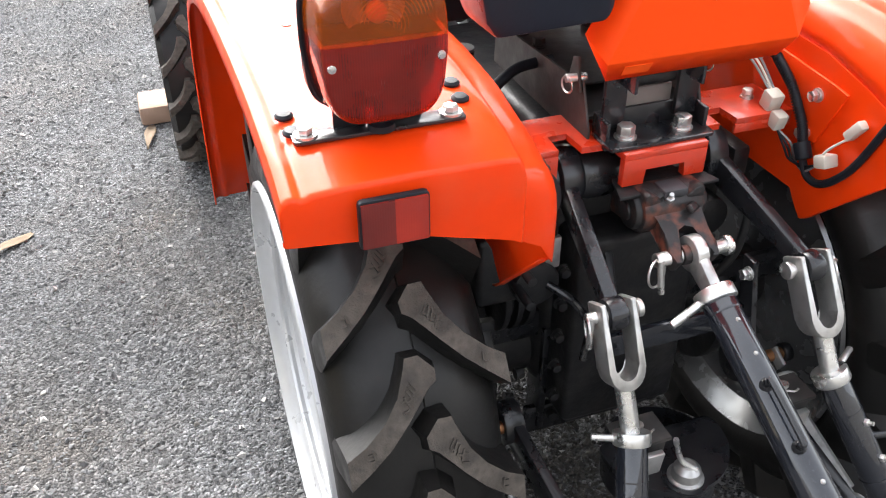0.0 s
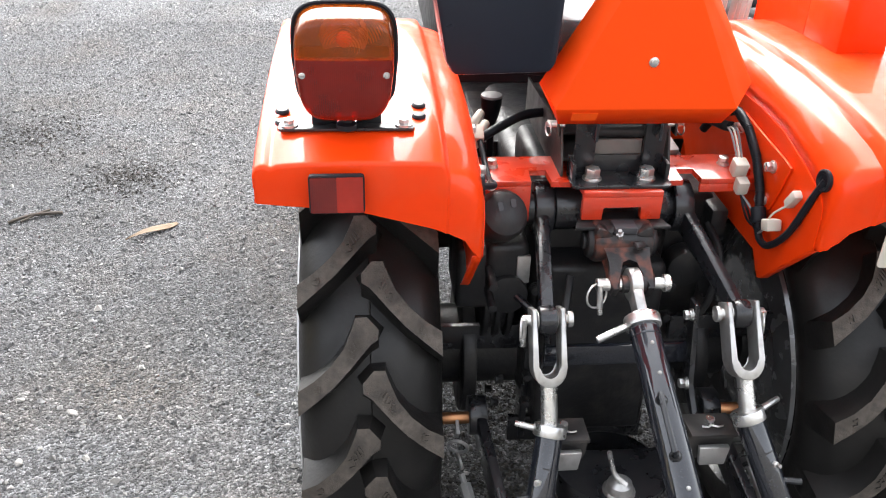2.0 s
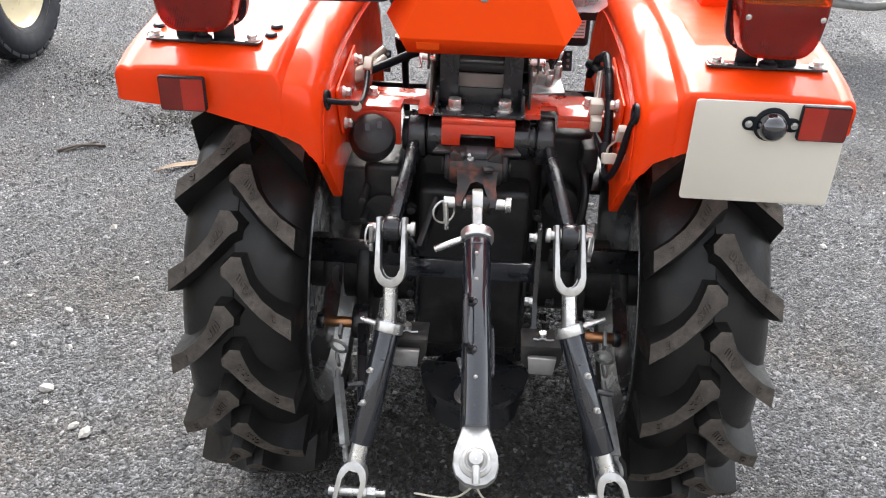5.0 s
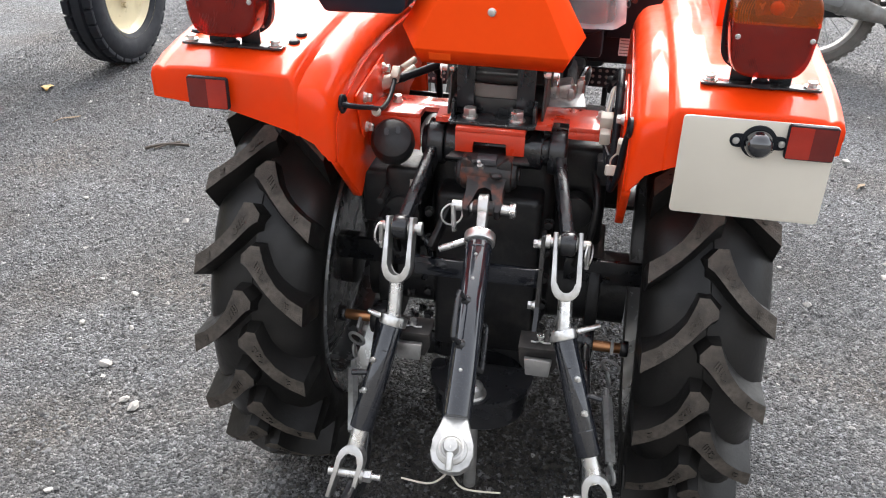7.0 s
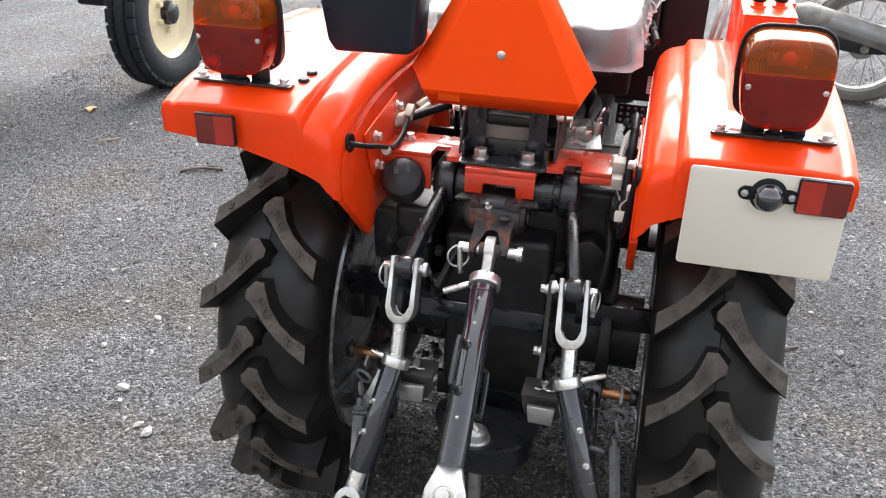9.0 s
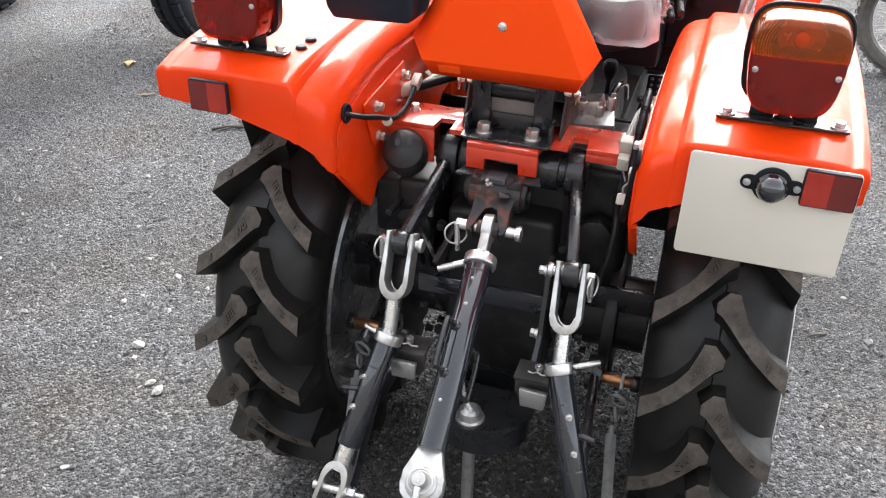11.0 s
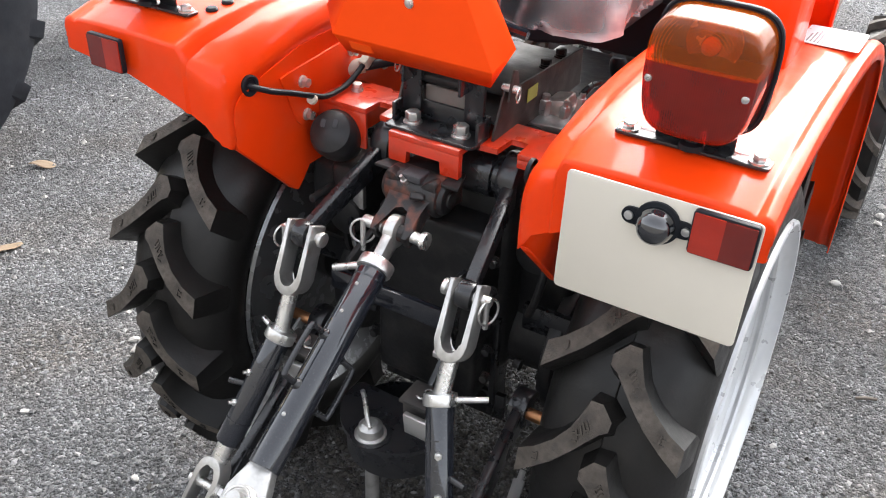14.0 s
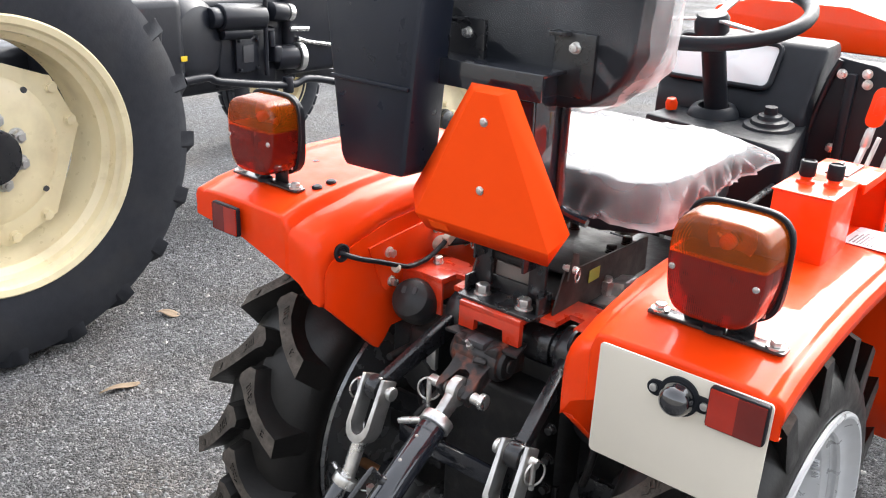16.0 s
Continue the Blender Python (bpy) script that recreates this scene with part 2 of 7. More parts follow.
def lens_material(name, color, rough=0.12, clear=0.0, rings=False, centre=(0, 0, 0), scale=130):
    """Moulded lamp plastic: coloured and glossy, partly clear, with fine prism lines."""
    m = bpy.data.materials.new(name)
    m.use_nodes = True
    nt, L = m.node_tree, m.node_tree.links
    bsdf = nt.nodes["Principled BSDF"]
    bsdf.inputs["Roughness"].default_value = rough
    bsdf.inputs["Specular IOR Level"].default_value = 0.5
    bsdf.inputs["Coat Weight"].default_value = 0.6
    bsdf.inputs["Coat Roughness"].default_value = 0.03
    tc = nt.nodes.new("ShaderNodeTexCoord")
    mp = nt.nodes.new("ShaderNodeMapping")
    mp.inputs["Location"].default_value = tuple(-c for c in centre)
    L.new(tc.outputs["Object"], mp.inputs["Vector"])
    w = nt.nodes.new("ShaderNodeTexWave")
    w.wave_type = "RINGS" if rings else "BANDS"
    if rings:
        w.rings_direction = "Y"
    w.inputs["Scale"].default_value, w.inputs["Distortion"].default_value = scale, 0.4
    L.new(mp.outputs[0], w.inputs["Vector"])
    n = nt.nodes.new("ShaderNodeTexNoise")
    n.inputs["Scale"].default_value, n.inputs["Detail"].default_value = 26, 3
    L.new(tc.outputs["Object"], n.inputs["Vector"])
    r = nt.nodes.new("ShaderNodeMapRange")
    r.inputs[1].default_value, r.inputs[2].default_value = 0.3, 0.7
    L.new(n.outputs[0], r.inputs[0])
    mx = nt.nodes.new("ShaderNodeMix")
    mx.data_type, mx.blend_type = "RGBA", "MIX"
    mx.inputs[6].default_value = (color[0] * 0.75, color[1] * 0.7, color[2] * 0.7, 1)
    mx.inputs[7].default_value = (*color, 1)
    L.new(r.outputs[0], mx.inputs[0])
    L.new(mx.outputs[2], bsdf.inputs["Base Color"])
    b = nt.nodes.new("ShaderNodeBump")
    b.inputs["Strength"].default_value, b.inputs["Distance"].default_value = 0.06, 0.001
    L.new(w.outputs[0], b.inputs["Height"])
    L.new(b.outputs[0], bsdf.inputs["Normal"])
    if clear:
        tr = nt.nodes.new("ShaderNodeBsdfTransparent")
        tr.inputs["Color"].default_value = (min(1, color[0] * 2.1), min(1, color[1] * 2.3), min(1, color[2] * 2.3), 1)
        ms = nt.nodes.new("ShaderNodeMixShader")
        v = nt.nodes.new("ShaderNodeMapRange")
        v.inputs[3].default_value, v.inputs[4].default_value = clear - 0.04, clear + 0.03
        L.new(w.outputs[0], v.inputs[0])
        L.new(v.outputs[0], ms.inputs[0])
        L.new(bsdf.outputs[0], ms.inputs[1])
        L.new(tr.outputs[0], ms.inputs[2])
        L.new(ms.outputs[0], nt.nodes["Material Output"].inputs["Surface"])
    return m


M_GRAVEL = ground_material()
M_AMBER = {sx: lens_material("amber_lens", (0.50, 0.095, 0.004), clear=0.56, rings=True, centre=(sx * 0.4125, 0, 1.122), scale=95) for sx in (-1, 1)}
M_LENSRED = lens_material("red_lens", (0.28, 0.019, 0.011), clear=0.42)
M_REFLECTOR_LIGHT = lens_material("red_reflector", (0.42, 0.026, 0.012))
M_REFLECTOR = lens_material("dark_red_reflector", (0.17, 0.014, 0.010))
M_BULBGLASS = material("amber_bulb_glass", (0.55, 0.20, 0.02), 0.08, vary=0.05, coat=1.0)
M_BOWL = material("silvered_reflector", (0.60, 0.58, 0.55), 0.25, metal=0.6, vary=0.08)


def film_material(lo, hi, layers=""):
    """Clear wrapping film, milky where it folds; lo, hi: how milky."""
    m = bpy.data.materials.new("clear_film")
    m.use_nodes = True
    nt, L = m.node_tree, m.node_tree.links
    bsdf = nt.nodes["Principled BSDF"]
    bsdf.inputs["Base Color"].default_value = (0.68, 0.69, 0.70, 1)
    bsdf.inputs["Roughness"].default_value = 0.5
    bsdf.inputs["Specular IOR Level"].default_value = 0.35
    tr = nt.nodes.new("ShaderNodeBsdfTransparent")
    ms = nt.nodes.new("ShaderNodeMixShader")
    tc = nt.nodes.new("ShaderNodeTexCoord")
    n = nt.nodes.new("ShaderNodeTexNoise")
    n.inputs["Scale"].default_value, n.inputs["Detail"].default_value, n.inputs["Distortion"].default_value = 7, 4, 0.4
    L.new(tc.outputs["Object"], n.inputs["Vector"])
    r = nt.nodes.new("ShaderNodeMapRange")
    r.inputs[1].default_value, r.inputs[2].default_value = 0.35, 0.7
    r.inputs[3].default_value, r.inputs[4].default_value = lo, hi
    L.new(n.outputs[0], r.inputs[0])
    b = nt.nodes.new("ShaderNodeBump")
    b.inputs["Strength"].default_value, b.inputs["Distance"].default_value = 0.35, 0.006
    n2 = nt.nodes.new("ShaderNodeTexNoise")
    n2.inputs["Scale"].default_value, n2.inputs["Detail"].default_value, n2.inputs["Distortion"].default_value = 6, 2.5, 0.7
    n2.noise_type = "RIDGED_MULTIFRACTAL"
    L.new(tc.outputs["Object"], n2.inputs["Vector"])
    L.new(n2.outputs[0], b.inputs["Height"])
    L.new(b.outputs[0], bsdf.inputs["Normal"])
    if layers:
        at = nt.nodes.new("ShaderNodeAttribute")
        at.attribute_name = layers
        mu = nt.nodes.new("ShaderNodeMath")
        mu.operation = "MULTIPLY"
        L.new(r.outputs[0], mu.inputs[0])
        L.new(at.outputs["Fac"], mu.inputs[1])
        crease = nt.nodes.new("ShaderNodeMapRange")
        crease.inputs[1].default_value, crease.inputs[2].default_value = 0.9, 1.7
        crease.inputs[3].default_value, crease.inputs[4].default_value = 0.0, 0.28
        L.new(n2.outputs[0], crease.inputs[0])
        ad = nt.nodes.new("ShaderNodeMath")
        ad.operation = "ADD"
        ad.use_clamp = True
        L.new(mu.outputs[0], ad.inputs[0])
        L.new(crease.outputs[0], ad.inputs[1])
        L.new(ad.outputs[0], ms.inputs[0])
    else:
        L.new(r.outputs[0], ms.inputs[0])
    L.new(tr.outputs[0], ms.inputs[1])
    L.new(bsdf.outputs[0], ms.inputs[2])
    L.new(ms.outputs[0], nt.nodes["Material Output"].inputs["Surface"])
    return m


# layers: milkiness at each point, raised on the seat top as painted glare
M_FILM = film_material(0.24, 0.60, "layers")
M_FILMTHIN = film_material(0.02, 0.16)
M_FILMEDGE = film_material(0.12, 0.60)


# ---- mesh helpers ----
class B:
    """A bmesh with shaping calls in world metres."""

    def __init__(self):
        self.bm = bmesh.new()

    def _bevel(self, verts, bev, seg):
        if bev:
            edges = list({e for v in verts for e in v.link_edges})
            bmesh.ops.bevel(self.bm, geom=edges, offset=bev, segments=seg, affect="EDGES", profile=0.5, clamp_overlap=True)

    def box(self, c, s, bev=0.0, seg=2, turn=None):
        m = Matrix.Translation(c) @ (turn.to_4x4() if turn else Matrix()) @ Matrix.Diagonal((*s, 1))
        v = bmesh.ops.create_cube(self.bm, size=1, matrix=m)["verts"]
        self._bevel(v, bev, seg)
        return self

    def beam(self, p0, p1, w, h, bev=0.0, up=(0, 0, 1), h1=None):
        """A bar from p0 to p1, w wide and h high; up: the way its height points."""
        p0, p1 = Vector(p0), Vector(p1)
        d = (p1 - p0).normalized()
        side = d.cross(Vector(up)).normalized()
        top = side.cross(d)
        h1 = h if h1 is None else h1
        v = []
        for p, hh in ((p0, h), (p1, h1)):
            for a, b in ((-1, -1), (1, -1), (1, 1), (-1, 1)):
                v.append(self.bm.verts.new(p + side * (a * w / 2) + top * (b * hh / 2)))
        for f in ((0, 1, 2, 3), (7, 6, 5, 4), (0, 4, 5, 1), (1, 5, 6, 2), (2, 6, 7, 3), (3, 7, 4, 0)):
            self.bm.faces.new([v[i] for i in f])
        self._bevel(v, bev, 2)
        return self

    def cyl(self, p0, p1, r0, r1=None, n=20, bev=0.0):
        p0, p1 = Vector(p0), Vector(p1)
        d = p1 - p0
        m = Matrix.Translation((p0 + p1) / 2) @ d.to_track_quat("Z", "Y").to_matrix().to_4x4()
        v = bmesh.ops.create_cone(self.bm, cap_ends=True, segments=n, radius1=r0, radius2=r0 if r1 is None else r1, depth=d.length, matrix=m)["verts"]
        if bev:
            edges = [e for e in {e for x in v for e in x.link_edges} if any(len(f.verts) > 4 for f in e.link_faces)]
            bmesh.ops.bevel(self.bm, geom=edges, offset=bev, segments=2, affect="EDGES", profile=0.5, clamp_overlap=True)
        return self

    def lathe(self, prof, origin, axis, n=32, close=False):
        """Turns a list of (radius, height) round an axis."""
        axis = Vector(axis).normalized()
        q = axis.to_track_quat("Z", "Y").to_matrix()
        u, v = q @ Vector((1, 0, 0)), q @ Vector((0, 1, 0))
        o = Vector(origin)
        rings = []
        for r, h in prof:
            if r < 1e-6:
                rings.append([self.bm.verts.new(o + axis * h)])
            else:
                rings.append([self.bm.verts.new(o + axis * h + (u * math.cos(2 * math.pi * i / n) + v * math.sin(2 * math.pi * i / n)) * r) for i in range(n)])
        pairs = list(zip(rings, rings[1:])) + ([(rings[-1], rings[0])] if close else [])
        for a, b in pairs:
            for i in range(n):
                j = (i + 1) % n
                if len(a) == 1 and len(b) == 1:
                    continue
                if len(a) == 1:
                    self.bm.faces.new((a[0], b[j], b[i]))
                elif len(b) == 1:
                    self.bm.faces.new((a[i], a[j], b[0]))
                else:
                    self.bm.faces.new((a[i], a[j], b[j], b[i]))
        return self

    def tube(self, pts, r, n=10, close=False, steps=6):
        """A round rod or cable along a smooth line through pts."""
        P = [Vector(p) for p in pts]
        if steps > 1 and len(P) > 2:
            out = []
            k = len(P)
            for i in range(k if close else k - 1):
                a = P[(i - 1) % k] if (close or i > 0) else P[0]
                b, c = P[i], P[(i + 1) % k]
                d = P[(i + 2) % k] if (close or i + 2 < k) else P[-1]
                for s in range(steps):
                    t = s / steps
                    out.append(0.5 * ((2 * b) + (c - a) * t + (2 * a - 5 * b + 4 * c - d) * t * t + (3 * b - a - 3 * c + d) * t ** 3))
            if not close:
                out.append(P[-1])
            P = out
        rings, k, u = [], len(P), None
        for i, p in enumerate(P):
            if close:
                d = P[(i + 1) % k] - P[i - 1]
            else:
                d = P[min(i + 1, k - 1)] - P[max(i - 1, 0)]
            d.normalize()
            if u is None:
                u = d.orthogonal().normalized()
            u = (u - d * u.dot(d)).normalized()
            v = d.cross(u)
            rings.append([self.bm.verts.new(p + (u * math.cos(2 * math.pi * j / n) + v * math.sin(2 * math.pi * j / n)) * r) for j in range(n)])
        for i in range(k if close else k - 1):
            a, b = rings[i], rings[(i + 1) % k]
            for j in range(n):
                self.bm.faces.new((a[j], a[(j + 1) % n], b[(j + 1) % n], b[j]))
        if not close:
            self.bm.faces.new(rings[0][::-1])
            self.bm.faces.new(rings[-1])
        return self

    def slab(self, outline, o, u, v, thick, bev=0.0):
        """A flat plate: outline in (u, v) from o, thick along u x v."""
        o, u, v = Vector(o), Vector(u).normalized(), Vector(v).normalized()
        w = u.cross(v) * thick
        lo = [self.bm.verts.new(o + u * a + v * b) for a, b in outline]
        hi = [self.bm.verts.new(o + u * a + v * b + w) for a, b in outline]
        self.bm.faces.new(lo[::-1])
        self.bm.faces.new(hi)
        k = len(lo)
        for i in range(k):
            self.bm.faces.new((lo[i], lo[(i + 1) % k], hi[(i + 1) % k], hi[i]))
        if bev:
            self._bevel(lo + hi, bev, 2)
        return self

    def bolt(self, p, d, af=0.019, h=0.011, washer=True, stud=0.0):
        """A hexagon head on a spring washer and a flat washer, seated at p and pointing along d."""
        p, d = Vector(p), Vector(d).normalized()
        z = 0.0
        if washer:
            self.cyl(p, p + d * 0.0025, af * 0.72, n=24)
            self.cyl(p + d * 0.0025, p + d * 0.0055, af * 0.58, n=20)
            z = 0.0055
        self.cyl(p + d * z, p + d * (z + h), af * 0.577, n=6, bev=0.0012)
        if stud:
            self.cyl(p + d * (z + h), p + d * (z + h + stud), af * 0.3, n=12)
        return self

    def grid(self, rows):
        """A skin over rows of points."""
        V = [[self.bm.verts.new(p) for p in r] for r in rows]
        for a, b in zip(V, V[1:]):
            for i in range(len(a) - 1):
                self.bm.faces.new((a[i], a[i + 1], b[i + 1], b[i]))
        return self


def rounded(w, h, r, n=5):
    """The outline of a rectangle with round corners, centred."""
    pts = []
    for cx, cy, a0 in ((w / 2 - r, h / 2 - r, 0), (-w / 2 + r, h / 2 - r, 90), (-w / 2 + r, -h / 2 + r, 180), (w / 2 - r, -h / 2 + r, 270)):
        for i in range(n + 1):
            a = radians(a0 + 90 * i / n)
            pts.append((cx + r * math.cos(a), cy + r * math.sin(a)))
    return pts


def bowed(w, h, power=4.2, n=48):
    """The outline of a box with bowed sides and soft corners, centred."""
    pts = []
    for i in range(n):
        a = 2 * math.pi * i / n
        c, d = math.cos(a), math.sin(a)
        pts.append((w / 2 * math.copysign(abs(c) ** (2 / power), c), h / 2 * math.copysign(abs(d) ** (2 / power), d)))
    return pts


def disc_outline(r, n=24, a0=0, a1=360):
    return [(r * math.cos(radians(a0 + (a1 - a0) * i / n)), r * math.sin(radians(a0 + (a1 - a0) * i / n))) for i in range(n if a1 - a0 == 360 else n + 1)]


BASE = {}


def thing(name, place, label, category, group="", kind=""):
    """An Empty at the base of a thing; its parts hang from it."""
    ob = new(name)
    ob.empty_display_size = 0.1
    ob.location = place
    BASE[ob.name] = Vector(place)
    return tagged(ob, label, category, group, kind)


def part(name, b, mat, parent=None, label="", smooth=32, solid=0.0):
    """Links what b holds as one mesh, under a thing or a part."""
    bm = b.bm
    bmesh.ops.recalc_face_normals(bm, faces=bm.faces)
    me = bpy.data.meshes.new(name)
    bm.to_mesh(me)
    bm.free()
    me.materials.append(mat)
    me.polygons.foreach_set("use_smooth", [True] * len(me.polygons))
    me.set_sharp_from_angle(angle=radians(smooth))
    ob = new(name, me)
    if parent is not None:
        ob.parent = parent
        if parent.name in BASE:
            ob.matrix_parent_inverse = Matrix.Translation(-BASE[parent.name])
    if label:
        ob["label"] = label
    if solid:
        md = ob.modifiers.new("thickness", "SOLIDIFY")
        md.thickness, md.offset = solid, 0.0
    return ob


def lerp(a, b, t):
    return a + (b - a) * t


def interp(x, xs, ys):
    return float(np.interp(x, xs, ys))


# ---- ground ----
g = B()
gx = [-400, -60, -12, -4, -2, 0, 2, 4, 12, 60, 400]
g.grid([[(x, y, 0.0) for x in gx] for y in gx])
ground = part("ground", g, M_GRAVEL)
tagged(ground, "dark grey yard of fine crushed stone", "ground", kind="structure")


# plain wall added out of view behind, to block low light from the rear
wall = part("wall_south", B().box((0, -4.6, 1.3), (30, 0.24, 2.6), 0.01), M_WALL)
tagged(wall, "plain grey wall added out of view to block low light", "wall", kind="structure")


# ---- tractor ----
tractor = thing("tractor", (0, 0.3, 0), "small red compact tractor with black rear linkage, new", "tractor")


def tyre_lug(side, R, half, drop, long=1.0, strokes=True, flank=1.0, skirt=0.020):
    """One bar of the tread as a solid, from its blunt head on the crown to the shoulder; side: 1 or -1. Axis along x, at angle 0 on +y; long: scale round the tyre; flank: spread of its foot; skirt: how far it runs down the wall."""
    b = B()
    low = ((-0.12, 0.019), (-0.115, 0.033), (-0.01, 0.040), (0.12, 0.055), (0.28, 0.074), (0.50, 0.098), (0.74, 0.119), (1.0, 0.141))
    high = ((0.045, 0.0), (0.205, 0.0), (0.235, 0.010), (0.28, 0.022), (0.36, 0.042), (0.54, 0.067), (0.77, 0.088), (1.0, 0.103))

    def pt(a, s, r):
        ang = s * long / R
        return Vector((side * a * half, math.cos(ang) * r, math.sin(ang) * r))

    rows = []
    for (al, sl), (ah, sh) in zip(low, high):
        am, sm = (al + ah) / 2, (sl + sh) / 2
        rt, rb = R - 0.40 * drop * max(am, 0) ** 2.5, R - drop - 1.3 * drop * max(am, 0) ** 2.2
        e = 0.05
        rows.append([pt(ah, sh - 0.008 * flank, rb), pt(ah, sh, rt - 0.002), pt(lerp(ah, am, e), lerp(sh, sm, e), rt), pt(lerp(al, am, e), lerp(sl, sm, e), rt), pt(al, sl, rt - 0.002), pt(al, sl + 0.011 * flank, rb)])
    # the head slopes down to the carcass
    head = [pt(lerp(high[0][0], low[0][0], k) - 0.07, lerp(high[0][1], low[0][1], k) - 0.007, R - drop) for k in (-0.05, 0.0, 0.1, 0.9, 1.0, 1.05)]
    rows.insert(0, head)
    V = [[b.bm.verts.new(p) for p in r] for r in rows]
    for p, q in zip(V, V[1:]):
        for i in range(5):
            b.bm.faces.new((p[i], p[i + 1], q[i + 1], q[i]))
    # the shoulder end runs down the side wall
    rb = R - 2.3 * drop
    end = [pt(1.02, 0.103 - 0.008 * flank, rb - skirt), pt(1.045, 0.104, rb - 1.5 * skirt), pt(1.045, 0.142, rb - 1.5 * skirt), pt(1.02, 0.141 + 0.011 * flank, rb - skirt)]
    E_ = [b.bm.verts.new(p) for p in end]
    last = V[-1]
    b.bm.faces.new((last[0], last[1], E_[1], E_[0]))
    b.bm.faces.new((last[1], last[2], last[3], last[4], E_[2], E_[1]))
    b.bm.faces.new((last[4], last[5], E_[3], E_[2]))
    b.bm.faces.new((last[0], E_[0], E_[1], E_[2], E_[3], last[5]))
    # raised moulded strokes along the bar
    for u, ln, across, shift in ((0.36, 0.013, 1, 0), (0.385, 0.006, 0, 0.005), (0.41, 0.013, 1, 0), (0.45, 0.013, 1, 0), (0.465, 0.007, 0, 0.004), (0.50, 0.013, 1, 0), (0.52, 0.007, 0, -0.004), (0.54, 0.008, 0, 0.005), (0.83, 0.011, 1, 0), (0.85, 0.006, 0, 0.004), (0.85, 0.006, 0, -0.004)) if strokes else ():
        k = u * (len(low) - 1)
        i = min(int(k), len(low) - 2)
        k -= i
        al, sl = lerp(low[i][0], low[i + 1][0], k), lerp(low[i][1], low[i + 1][1], k)
        ah, sh = lerp(high[i][0], high[i + 1][0], k), lerp(high[i][1], high[i + 1][1], k)
        am, sm = (al + ah) / 2, (sl + sh) / 2
        c = pt(am, sm, R - 0.40 * drop * max(am, 0) ** 2.5 + 0.0004)
        ang = sm * long / R
        up = Vector((0, math.cos(ang), math.sin(ang)))
        cross = (pt(al, sl, R) - pt(ah, sh, R)).normalized()
        dd = cross if across else cross.cross(up).normalized()
        c = c + cross * shift
        b.beam(c - dd * ln * 0.5, c + dd * ln * 0.5, 0.0022, 0.0024, up=up)
    return b


def dark_sides(me):
    """The flanks of a bar keep clean black rubber; its running face and moulded strokes are worn grey."""
    me.materials.append(M_RUBBER)
    for p in me.polygons:
        c = p.center
        up = Vector((0, c.y, c.z)).normalized()
        if p.normal.dot(up) < 0.70:
            p.material_index = 1


